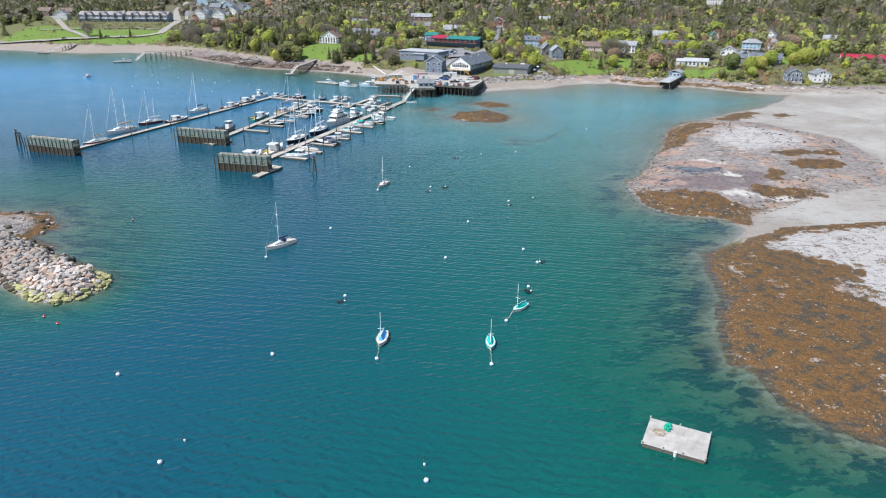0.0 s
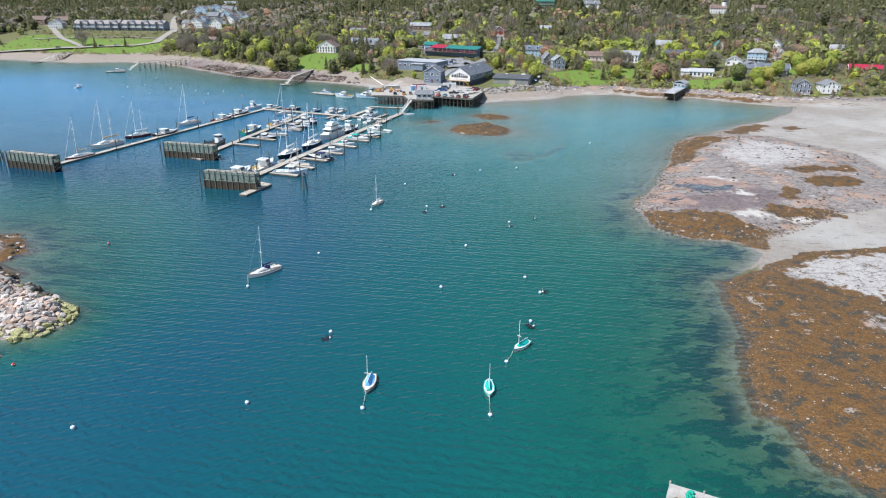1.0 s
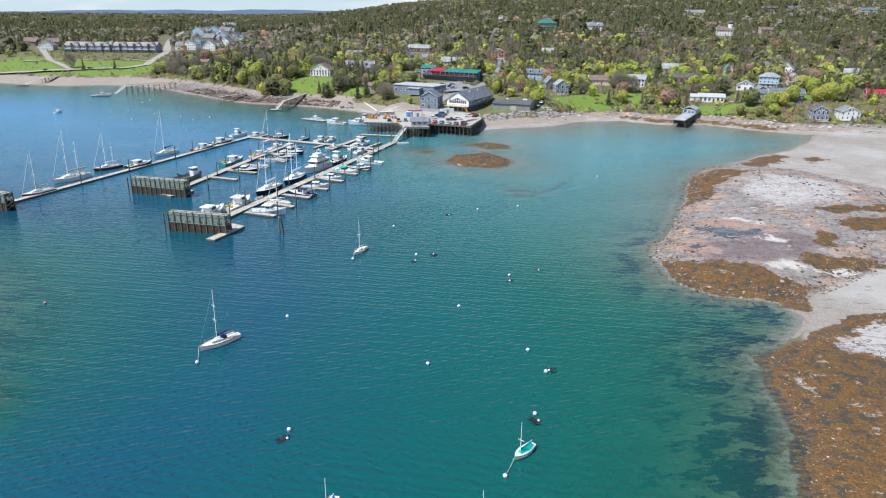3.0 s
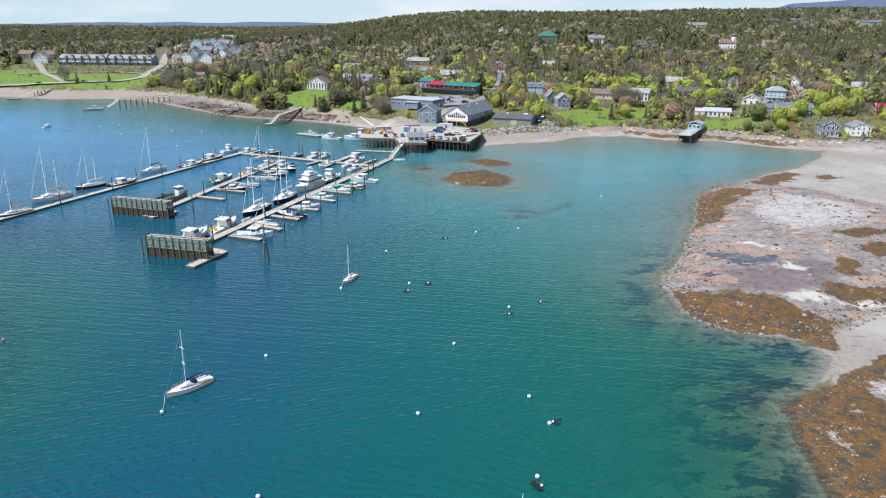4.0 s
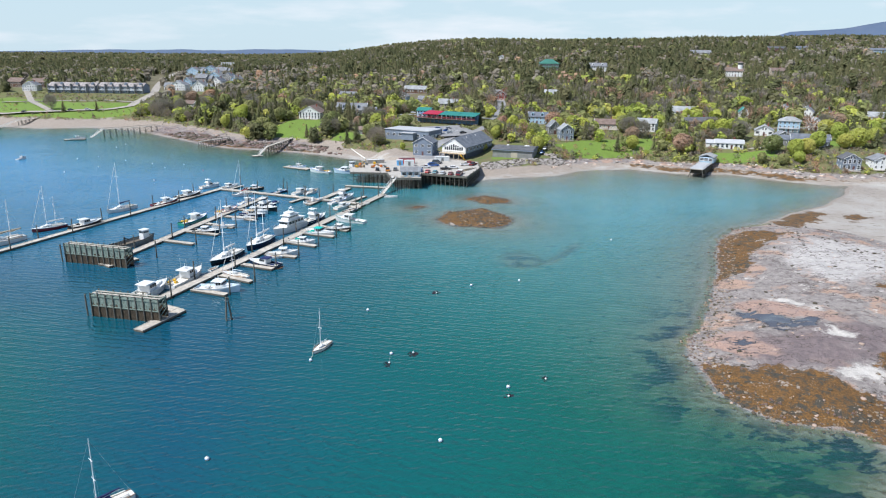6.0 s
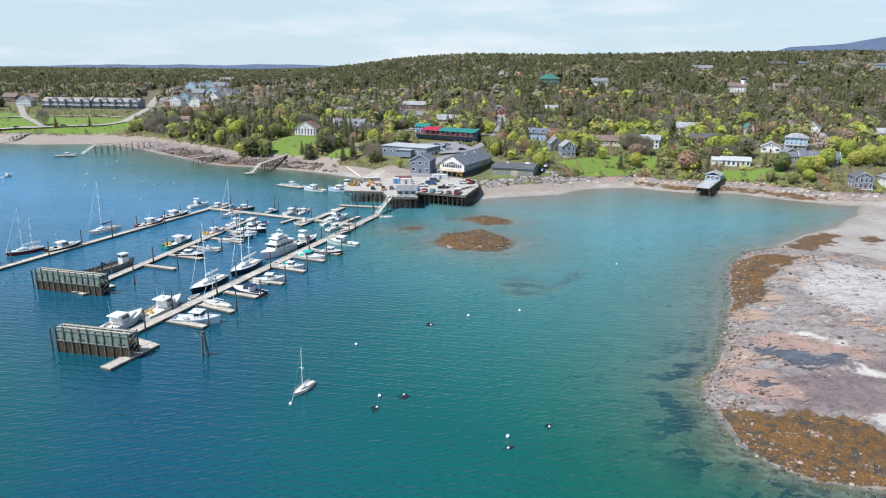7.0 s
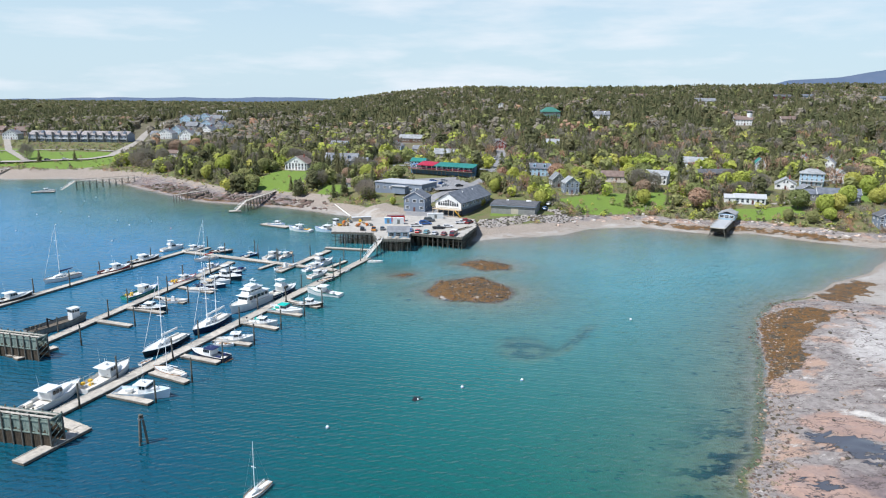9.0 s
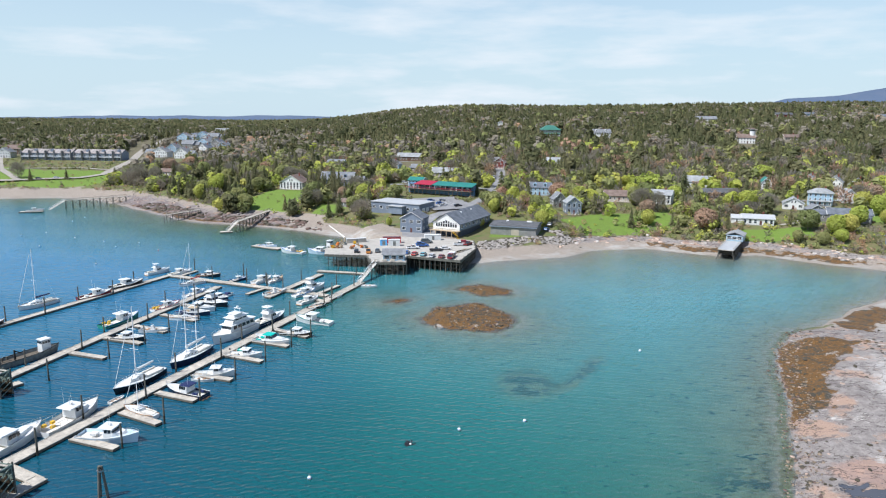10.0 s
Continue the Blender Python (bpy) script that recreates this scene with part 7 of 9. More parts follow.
wharf()
FOOT.append((-10, 352, 34))
asphalt = mat("asphalt", (0.24, 0.238, 0.24), 0.9, vary=0.14, size=3.0, bump=0.3, bump_size=0.1)
gravel = mat("pale_gravel", (0.34, 0.31, 0.27), 0.95, vary=0.14, size=2.5, bump=0.4, bump_size=0.15)
paint = mat("road_paint", (0.72, 0.72, 0.70), 0.7, vary=0.1, size=0.6)


def strip(name, pts, width, material, label, lift=0.12, kind="structure"):
    """A road laid over the ground along a line."""
    line = [Vector((*p, 0)) for p in pts]
    dense = []
    for a, b in zip(line, line[1:]):
        n = max(1, int((b - a).length / 4))
        dense += [a.lerp(b, i / n) for i in range(n)]
        FOOT.extend(((a.lerp(b, i / n)).x, (a.lerp(b, i / n)).y, width * 0.5 + 1.2) for i in range(n))
    dense.append(line[-1])
    cols = 5
    xs, ys = [], []
    for i, p in enumerate(dense):
        t = (dense[min(i + 1, len(dense) - 1)] - dense[max(i - 1, 0)]).normalized()
        s = Vector((-t.y, t.x, 0))
        for j in range(cols):
            q = p + s * width * (j / (cols - 1) - 0.5)
            xs.append(q.x), ys.append(q.y)
    zs = land_fields(np.array(xs), np.array(ys))["z"].reshape(-1, cols)
    zs = np.repeat(zs.max(1)[:, None], cols, 1) * 0.7 + zs * 0.3 + lift
    verts = np.stack([xs, ys, zs.ravel()], -1)
    r = (np.arange(len(dense) - 1)[:, None] * cols + np.arange(cols - 1)).ravel()
    ob = from_arrays(name, verts, np.stack([r, r + 1, r + cols + 1, r + cols], -1), material, True)
    return tagged(ob, label, "road", kind=kind)


strip("road", [(50, 640), (49, 571), (42, 520), (34, 482), (25, 459), (12, 441), (-1, 421), (-8, 404)], 6.5, asphalt, "asphalt road down to the wharf")
strip("road_yard", [(-2, 404), (-1, 392), (0, 381)], 25, asphalt, "grey asphalt yard behind the wharf", 0.06)
strip("road_lot", [(0, 478), (14, 438)], 27, asphalt, "asphalt parking lot with white bays", 0.22)
strip("road_upper", [(-30, 531), (-4, 534), (20, 520), (38, 505)], 7, asphalt, "asphalt street behind the restaurant")
strip("road_east", [(42, 505), (62, 503), (81, 520), (110, 505), (150, 498), (200, 465), (260, 455)], 5.5, asphalt, "village street between houses")
strip("road_shore", [(-520, 622), (-430, 606), (-342, 600), (-315, 599), (-285, 609), (-272, 624), (-278, 690), (-354, 900), (-404, 1063), (-434, 1190)], 7.5, gravel, "pale road along the far shore and up the hill", 0.3)
strip("road_drive", [(-400, 649), (-343, 648), (-300, 648), (-274, 640)], 4.5, gravel, "pale drive before the row houses", 0.25)
strip("road_lane", [(-330, 602), (-374, 650), (-445, 760), (-540, 945)], 5.5, gravel, "pale lane across the lawn", 0.3)
strip("path_house", [(175, 402), (186, 406), (196, 420)], 3, gravel, "pale garden drive")

for i in range(7):
    bay = thing("parking_line", pose(0, 0, 0), "white painted parking line on asphalt", "road marking", "parking lines", "structure")
    bm = bmesh.new()
    x, y = 2.4 + i * 2.4 * 0.40, 467 - i * 2.4 * 0.92 * 1.3
    m = pose(x + 4, y + 1, 0, 0, 0, 24)
    z = float(land_fields(np.array([x + 4]), np.array([y + 1]))["z"][0]) + 0.9
    box(bm, 0, 0, z, 5, 0.15, 0.03, m)
    part("paint", bm, paint, bay)

CAR_PAINT = {c: mat("car_" + c, v, 0.25, 0.0, vary=0.05, size=2, spec=0.6) for c, v in dict(white=(0.75, 0.75, 0.75), black=(0.02, 0.02, 0.024), red=(0.40, 0.02, 0.02), maroon=(0.17, 0.015, 0.02), blue=(0.03, 0.11, 0.35), silver=(0.45, 0.46, 0.48), grey=(0.12, 0.13, 0.14), teal=(0.10, 0.26, 0.30), orange=(0.55, 0.22, 0.04)).items()}
CAR_FIRST = {}


def car(x, y, z, turn, color, kind="car"):
    if (color, kind) in CAR_FIRST:
        return copy_thing(CAR_FIRST[color, kind], pose(x, y, z, 0, 0, turn))
    ob = thing("parked_" + kind, pose(x, y, z, 0, 0, turn), {"car": color + " parked car with dark windows", "pickup": color + " parked pickup truck with open bed", "van": color + " parked van with high roof"}[kind], kind, "parked vehicles")
    L, W, H = {"car": (4.5, 1.8, 0.75), "pickup": (5.4, 1.9, 0.85), "van": (5.2, 2.0, 1.0)}[kind]
    side = [(-L / 2, 0.4), (L / 2, 0.4), (L / 2 + 0.04, 0.7), (L / 2 - 0.15, H + 0.1), (L * 0.22, H + 0.2), (-L / 2 + 0.1, H + 0.2), (-L / 2, 0.8)]
    bm = bmesh.new()
    e = [[bm.verts.new((px, s * W / 2, pz)) for px, pz in side] for s in (-1, 1)]
    for i in range(len(side)):
        bm.faces.new((e[0][i], e[0][(i + 1) % len(side)], e[1][(i + 1) % len(side)], e[1][i]))
    bm.faces.new(e[0]), bm.faces.new(e[1][::-1])
    part("body", bm, CAR_PAINT[color], ob)
    x0, x1, top = {"car": (-L * 0.42, L * 0.2, 1.48), "pickup": (-L * 0.1, L * 0.22, 1.75), "van": (-L * 0.49, L * 0.3, 2.15)}[kind]
    bm = bmesh.new()
    wedge(bm, x0, x1, W - 0.1, W - 0.1, H + 0.18, top - 0.06, 0.9, 0.5, 0.16)
    part("window", bm, PANE, ob)
    bm = bmesh.new()
    dz = top - H - 0.24
    box(bm, (x0 + 0.5 * dz + x1 - 0.9 * dz) / 2, 0, top - 0.03, (x1 - 0.9 * dz) - (x0 + 0.5 * dz) + 0.15, W - 0.1 - 0.3 * dz, 0.08)
    part("car_roof", bm, CAR_PAINT[color], ob)
    for sx in (-0.31, 0.31):
        for sy in (-1, 1):
            bm = bmesh.new()
            tube(bm, (sx * L, sy * (W / 2 - 0.2), 0.33), (sx * L, sy * (W / 2 + 0.02), 0.33), 0.33, n=10)
            part("wheel", bm, M["rubber"], ob)
    if kind == "pickup":
        bm = bmesh.new()
        box(bm, -L * 0.3, 0, H + 0.22, L * 0.34, W - 0.3, 0.06)
        part("bed_liner", bm, M["rubber"], ob)
    CAR_FIRST[color, kind] = ob
    return ob


for x, y, turn, c, k in ((-29.6, 344.5, 95, "black", "car"), (-24.6, 343.6, 95, "orange", "pickup"), (-21.0, 345.6, 92, "grey", "car"), (-17.8, 346.0, 95, "silver", "car"), (-5.2, 339.6, 75, "red", "car"), (-1.6, 338.6, 75, "teal", "car"),
                         (2.0, 335.8, 75, "silver", "car"), (5.8, 334.4, 75, "maroon", "car"), (9.6, 333.6, 75, "maroon", "van"), (-6.6, 353.0, 12, "white", "pickup"), (-2.6, 358.2, 14, "blue", "pickup"), (-3.4, 361.6, 14, "blue", "car"), (-1.0, 366.0, 12, "grey", "van"),
                         (3.4, 348.2, 8, "black", "pickup"), (7.6, 352.0, 10, "white", "car"), (13.6, 361.6, 10, "white", "pickup"), (16.2, 366.4, 8, "red", "car"), (17.4, 362.4, 60, "maroon", "pickup"), (-8.6, 342.2, 80, "blue", "car"), (-16.6, 362.0, 85, "silver", "car")):
    car(x, y, 4.83, turn, c, k)
for x, y, turn, c, k in ((-1.0, 466.0, 25, "blue", "car"), (5.6, 466.0, 25, "silver", "car"), (4.4, 456.0, 25, "blue", "car"), (6.6, 450.6, 25, "white", "car"), (6.0, 447.0, 25, "silver", "car"), (14.6, 446.0, 25, "black", "car"),
                         (49.0, 520.0, 10, "blue", "car"), (42.0, 548.0, 80, "white", "van"), (36.0, 552.0, 80, "white", "pickup"), (28.0, 541.0, 20, "white", "van"), (-20.0, 535.0, 5, "white", "car"), (74.0, 524.0, 10, "silver", "car"), (-312.0, 600.0, 10, "black", "car"),
                         (-352.0, 601.0, 5, "black", "car"), (-300.0, 604.0, 20, "white", "car"), (60.0, 404.5, 70, "white", "car"), (66.0, 512.0, 20, "blue", "car"), (57.6, 399.0, 60, "blue", "car"), (-42.0, 452.0, 60, "blue", "van")):
    car(x, y, ground_z(x, y) + 0.55, turn, c, k)


def wharf_things():
    hut = thing("wharf_hut", pose(-13.0, 331.0, 4.82, 0, 0, 2), "small grey-roofed hut on the wharf head", "hut")
    bm = bmesh.new()
    gable_body(bm, 8.4, 6.0, 0, 2.7, 1.5, True)
    w = part("wall", bm, WALL["blue"], hut)
    bm = bmesh.new()
    gable_roof(bm, 8.4, 6.0, 2.7, 1.5, 0.6, 0.2, True)
    part("roof", bm, ROOF["grey"], hut)
    for x in (-2.8, 0, 2.8):
        add_window(w, "w", x, -3.02, 1.5)
    rng = random.Random(9)
    for i in range(7):
        t = thing("picnic_table", pose(-19.6 + (i % 4) * 3.1, 325.4 + (i // 4) * 1.9, 4.82, 0, 0, rng.uniform(-8, 8)), "weathered picnic table on the wharf head", "table", "picnic tables")
        bm = bmesh.new()
        box(bm, 0, 0, 0.74, 1.8, 0.75, 0.06)
        part("tabletop", bm, M["planks"], t)
        for s in (-1, 1):
            bm = bmesh.new()
            box(bm, 0, s * 0.7, 0.44, 1.8, 0.26, 0.05)
            part("bench", bm, M["planks"], t)
        bm = bmesh.new()
        for s in (-0.6, 0.6):
            box(bm, s, 0, 0.4, 0.08, 1.5, 0.08)
            box(bm, s, 0, 0.35, 0.08, 0.5, 0.7)
        part("trestle", bm, M["planks"], t)
    for x, y, turn, c, lab, sx, sy, sz in ((-19.8, 361.0, 8, "sky", "blue portable shed on the wharf", 3, 2.6, 2.6), (-15.0, 359.6, 8, "white", "white box trailer on the wharf", 5, 2.5, 2.7), (-16.6, 366.6, 8, "red", "red-roofed kiosk on the wharf", 8, 3, 2.6), (1.6, 374.6, 10, "white", "long white storage box on the wharf", 7.5, 2.5, 2.4), (10.0, 336.6, 75, "maroon", "dark red bin on the wharf", 4.5, 2.2, 1.8), (-32.6, 366.6, 20, "concrete", "pale concrete block wall piece on the wharf", 9, 1.6, 1.8)):
        o = thing("storage_box", pose(x, y, 4.82, 0, 0, turn), lab, "box", "boxes on the wharf")
        bm = bmesh.new()
        box(bm, 0, 0, sz / 2, sx, sy, sz)
        b = part("body", bm, M[c] if c in M else CAR_PAINT[c], o)
        bm = bmesh.new()
        box(bm, 0, 0, sz + 0.06, sx + 0.15, sy + 0.15, 0.12)
        part("lid", bm, M["white"] if c != "red" else M["maroon"], b)
        bm = bmesh.new()
        box(bm, 0, -sy / 2 - 0.03, sz * 0.45, min(1.2, sx * 0.4), 0.06, sz * 0.75)
        part("hatch", bm, M["greywork"], b)
    for i in range(4):
        o = thing("timber_stack", pose(11.0 + i * 1.6, 344.0 + i * 2.2, 4.82, 0, 0, 62), "stack of long pale timbers on the wharf", "timber", "timber stacks")
        for j in range(5):
            bm = bmesh.new()
            box(bm, 0, -0.6 + 0.3 * j, 0.2, 9.5 - 0.4 * (j % 3), 0.27, 0.28)
            part("timber", bm, M["planks"] if i % 2 else M["tan"], o)
    crane = thing("wharf_crane", pose(-38.0, 369.0, 4.4), "small crane with long cream boom on the wharf corner", "crane")
    bm = bmesh.new()
    tube(bm, (0, 0, -1), (0, 0, 2.4), 0.35, 0.3, 10)
    part("mast", bm, M["tan"], crane)
    bm = bmesh.new()
    tube(bm, (0, 0, 2.2), (-8.5, 9.0, 6.2), 0.35, 0.2, 6)
    part("boom", bm, M["cream"], crane)
    for i in range(16):
        x, y = rng.uniform(-41, -27), rng.uniform(352, 366)
        o = thing("gear_heap", pose(x, y, 4.82, 0, 0, rng.uniform(0, 90)), "stack of traps and orange gear on the wharf", "fishing gear", "fishing gear")
        bm = bmesh.new()
        for k in range(3):
            box(bm, rng.uniform(-0.5, 0.5), rng.uniform(-0.4, 0.4), 0.3 + 0.4 * k, 1.2, 0.8, 0.4)
        part("traps", bm, M[("orange", "tan", "greywork", "yellow", "teak")[i % 5]], o)


wharf_things()


def gangway(a, za, b, zb, w, label, posts=()):
    (ax, ay), (bx, by) = a, b
    L = math.hypot(bx - ax, by - ay)
    ang = math.degrees(math.atan2(by - ay, bx - ax))
    tilt = math.degrees(math.atan2(zb - za, L))
    S = math.hypot(L, zb - za)
    ob = thing("gangway", pose((ax + bx) / 2, (ay + by) / 2, (za + zb) / 2, 0, -tilt, ang), label, "gangway", "gangways")
    bm = bmesh.new()
    box(bm, 0, 0, 0, S, w, 0.14)
    part("walkway", bm, M["planks"], ob)
    for s in (-1, 1):
        bm = bmesh.new()
        tube(bm, (-S / 2, s * w / 2, 1.0), (S / 2, s * w / 2, 1.0), 0.05, n=5)
        n = max(3, int(S / 1.5))
        for i in range(n + 1):
            tube(bm, (-S / 2 + i * S / n, s * w / 2, 0), (-S / 2 + i * S / n, s * w / 2, 1.0), 0.035, n=4)
            if i:
                tube(bm, (-S / 2 + (i - 1) * S / n, s * w / 2, 0), (-S / 2 + i * S / n, s * w / 2, 1.0), 0.03, n=4)
        part("truss_rail", bm, M["alu"], ob)


gangway((-24.4, 308.4), 0.7, (-19.6, 325.0), 4.9, 1.5, "aluminium gangway from the dock up to the wharf")
gangway((-242.4, 492.1), 0.7, (-241.8, 509.2), 4.6, 1.4, "pale gangway to a private float")
gangway((-106.4, 417.0), 0.7, (-103.2, 425.0), 4.9, 1.6, "gangway between float and timber pier")
gangway((-343.0, 552.0), 0.7, (-336.0, 566.0), 4.6, 1.6, "gangway at the far timber pier")


def trestle(a, b, z, w, label, name="timber_pier"):
    (ax, ay), (bx, by) = a, b
    m, L = along(a, b)
    ob = thing(name, m, label, "pier", "timber piers")
    bm = bmesh.new()
    box(bm, 0, 0, z, L, w, 0.3)
    part("deck", bm, M["planks"], ob)
    n = max(2, int(L / 4))
    inv = m.inverted()
    for i in range(n + 1):
        for s in (-1, 1):
            x = -L / 2 + 0.3 + i * (L - 0.6) / n
            p = m @ Vector((x, s * w * 0.42, 0))
            g = ground_z(p.x, p.y)
            if g < z - 0.4:
                bm = bmesh.new()
                tube(bm, (x, s * w * 0.6, min(g, 0) - 0.6), (x, s * w * 0.42, z), 0.2, 0.16, 7)
                part("post", bm, M["pile"], ob)
        if i:
            bm = bmesh.new()
            tube(bm, (-L / 2 + (i - 1) * L / n, w * 0.42, 0.8), (-L / 2 + i * L / n, w * 0.42, z - 0.2), 0.1, n=4)
            tube(bm, (-L / 2 + (i - 1) * L / n, -w * 0.42, z - 0.2), (-L / 2 + i * L / n, -w * 0.42, 0.8), 0.1, n=4)
            part("brace", bm, M["pile"], ob)
    bm = bmesh.new()
    for s in (-1, 1):
        box(bm, 0, s * (w / 2 - 0.06), z + 1.1, L, 0.1, 0.1)
        for i in range(n * 2 + 1):
            box(bm, -L / 2 + i * L / (n * 2), s * (w / 2 - 0.06), z + 0.6, 0.1, 0.1, 1.0)
    part("handrail", bm, M["planks"], ob)
    return ob


trestle((-103.2, 424.4), (-96.6, 470), 4.8, 2.2, "timber trestle pier on tall crossed posts")
trestle((-241.8, 509.2), (-214, 536), 4.4, 1.8, "thin timber pier out from the beach")
trestle((-152.6, 450.6), (-141, 474), 4.0, 2.0, "short timber pier on slender posts")
trestle((-336, 566), (-330, 604), 4.6, 3.0, "timber trestle pier below the lawn")


def boathouse_pier():
    a, b = (129.9, 358.2), (147.6, 388.0)
    ob = trestle(a, b, 4.2, 6.2, "white-decked boathouse pier on dark posts", "boathouse_pier")
    m, L = along(a, b)
    bm = bmesh.new()
    box(bm, -L / 2 + 11.5, 0, 4.45, 22.6, 6.8, 0.22)
    part("white_deck", bm, ROOF["white"], ob)
    bm = bmesh.new()
    for s in (-1, 1):
        box(bm, -L / 2 + 13, s * 3.4, 2.9, 20, 0.15, 2.6)
    box(bm, -L / 2 + 4, 0, 2.9, 0.15, 6.6, 2.6)
    part("skirt_wall", bm, M["pile_wet"], ob)
    bm = bmesh.new()
    box(bm, L / 2 - 5.2, 0, 5.8, 9.4, 7.2, 2.9)
    w = part("pavilion", bm, WALL["blue"], ob)
    bm = bmesh.new()
    gable_roof(bm, 9.4, 7.2, 7.2, 1.3, 0.5, 0.2, True)
    r = part("pavilion_roof", bm, ROOF["pale"], ob)
    r.matrix_basis = pose(L / 2 - 5.2, 0, 0)
    for y in (-2.2, 0, 2.2):
        add_window(w, "w", L / 2 - 9.95, y, 6.0, -90)
    for x in (-2.6, 0.4, 3.2):
        add_window(w, "w", L / 2 - 5.2 + x, -3.62, 6.0)
    FOOT.append((143, 380, 9))


boathouse_pier()

# ---- plants ----
def leaf_material(name, a, b, c, through=0.35):
    """Foliage: three tones set by the tree's own tint and by fine noise, partly lit through."""
    k = Nodes(name)
    k.n.remove(k.b)
    tint = k.attr("tint")
    oi = k.n.new("ShaderNodeObjectInfo")
    t = k.math("FRACT", k.math("ADD", tint, oi.outputs["Random"]))
    col = k.mix(k.span(t, 0.0, 0.5), a, b)
    col = k.mix(k.span(t, 0.5, 1.0), col, c)
    fine = k.span(k.noise(0.8, 4, 0.6), 0.3, 0.7)
    hs = k.n.new("ShaderNodeHueSaturation")
    k.l.new(k.span(fine, 0, 1, 0.8, 1.2), hs.inputs["Value"])
    k.l.new(col, hs.inputs["Color"])
    d, tr, mx = k.n.new("ShaderNodeBsdfDiffuse"), k.n.new("ShaderNodeBsdfTranslucent"), k.n.new("ShaderNodeMixShader")
    k.l.new(hs.outputs["Color"], d.inputs["Color"])
    k.l.new(hs.outputs["Color"], tr.inputs["Color"])
    mx.inputs[0].default_value = through
    k.l.new(d.outputs[0], mx.inputs[1])
    k.l.new(tr.outputs[0], mx.inputs[2])
    k.l.new(mx.outputs[0], k.out.inputs["Surface"])
    return k.m


LEAF = dict(
    c=leaf_material("spruce_needles", (0.122, 0.134, 0.068), (0.162, 0.166, 0.085), (0.205, 0.192, 0.102), 0.45),
    y=leaf_material("spring_leaves", (0.50, 0.51, 0.12), (0.40, 0.46, 0.11), (0.52, 0.49, 0.14), 0.4),
    o=leaf_material("olive_leaves", (0.26, 0.285, 0.115), (0.33, 0.33, 0.14), (0.22, 0.25, 0.10), 0.35),
    b=leaf_material("bare_twigs", (0.31, 0.28, 0.225), (0.27, 0.25, 0.195), (0.33, 0.285, 0.225), 0.4),
    r=leaf_material("red_buds", (0.44, 0.285, 0.20), (0.38, 0.28, 0.20), (0.48, 0.31, 0.19), 0.35),
    e=leaf_material("orange_blossom", (0.55, 0.30, 0.03), (0.50, 0.34, 0.05), (0.55, 0.22, 0.03), 0.4),
)
BARK = mat("bark", (0.14, 0.115, 0.09), 0.95, vary=0.2, size=0.5, bump=0.6)
rt = random.Random(21)


def conifer_arrays(rng, whorls, arms, h=1.0, r=0.22):
    """Drooping boughs in whorls; unit height."""
    v, f = [], []
    for i in range(whorls):
        s = i / whorls
        z = 0.12 + 0.88 * s
        rad = r * (1 - s) ** 0.85 * rng.uniform(0.8, 1.15) + 0.012
        a0 = rng.uniform(0, 6.28)
        for j in range(arms):
            a = a0 + 6.283 * j / arms + rng.uniform(-0.2, 0.2)
            rr = rad * rng.uniform(0.7, 1.2)
            w = 3.6 / arms * 0.62
            k = len(v)
            top = z + 0.9 / whorls
            v += [(0, 0, top), (rr * 0.62 * math.cos(a - w), rr * 0.62 * math.sin(a - w), z - 0.25 * rr), (rr * math.cos(a), rr * math.sin(a), z - 0.42 * rr), (rr * 0.62 * math.cos(a + w), rr * 0.62 * math.sin(a + w), z - 0.25 * rr)]
            f += [(k, k + 1, k + 2), (k, k + 2, k + 3)]
    return np.array(v), np.array(f)


def crown_arrays(rng, n, size, wide=0.36, low=0.12, lumps=9, twig=False):
    """Leaf clumps over a domed, lumpy crown; unit height."""
    knobs = []
    for _ in range(lumps):
        d = Vector((rng.gauss(0, 1), rng.gauss(0, 1), rng.gauss(0.25, 0.9))).normalized()
        knobs.append((d, rng.uniform(0.10, 0.24)))
    mid_z, half = (1 + low) / 2 - 0.04, (1 - low) / 2
    v, f = [], []
    for i in range(n):
        d = Vector((rng.gauss(0, 1), rng.gauss(0, 1), rng.gauss(0.2, 1))).normalized()
        r = 0.80 + max(w * max(0.0, 1 - (1 - d.dot(q)) * 4.5) for q, w in knobs)
        r *= rng.uniform(0.45, 1.02) if twig else 1 - 0.35 * rng.random() ** 3
        flat = 0.9 if d.z < -0.3 else 1.0
        p = Vector((d.x * wide * r * flat, d.y * wide * r * flat, mid_z + d.z * half * r))
        s = size * rng.uniform(0.6, 1.3)
        k = len(v)
        if twig:
            up = (d + Vector((rng.gauss(0, 0.3), rng.gauss(0, 0.3), 0.6))).normalized()
            sd = up.cross(Vector((rng.gauss(0, 1), rng.gauss(0, 1), rng.gauss(0, 1)))).normalized()
            v += [tuple(p - up * s * 1.6), tuple(p + up * s * 1.5 + sd * s * 0.55), tuple(p + up * s * 1.7 - sd * s * 0.45)]
            f += [(k, k + 1, k + 2)]
        else:
            out = (d + Vector((rng.gauss(0, 0.45), rng.gauss(0, 0.45), rng.gauss(0, 0.45)))).normalized()
            u = out.orthogonal().normalized()
            w = out.cross(u)
            spin = rng.uniform(0, 3.14)
            u, w = u * math.cos(spin) + w * math.sin(spin), w * math.cos(spin) - u * math.sin(spin)
            v += [tuple(p - u * s), tuple(p + w * s * 0.8), tuple(p + u * s), tuple(p - w * s * 0.7)]
            f += [(k, k + 1, k + 2), (k, k + 2, k + 3)]
    return np.array(v), np.array(f)


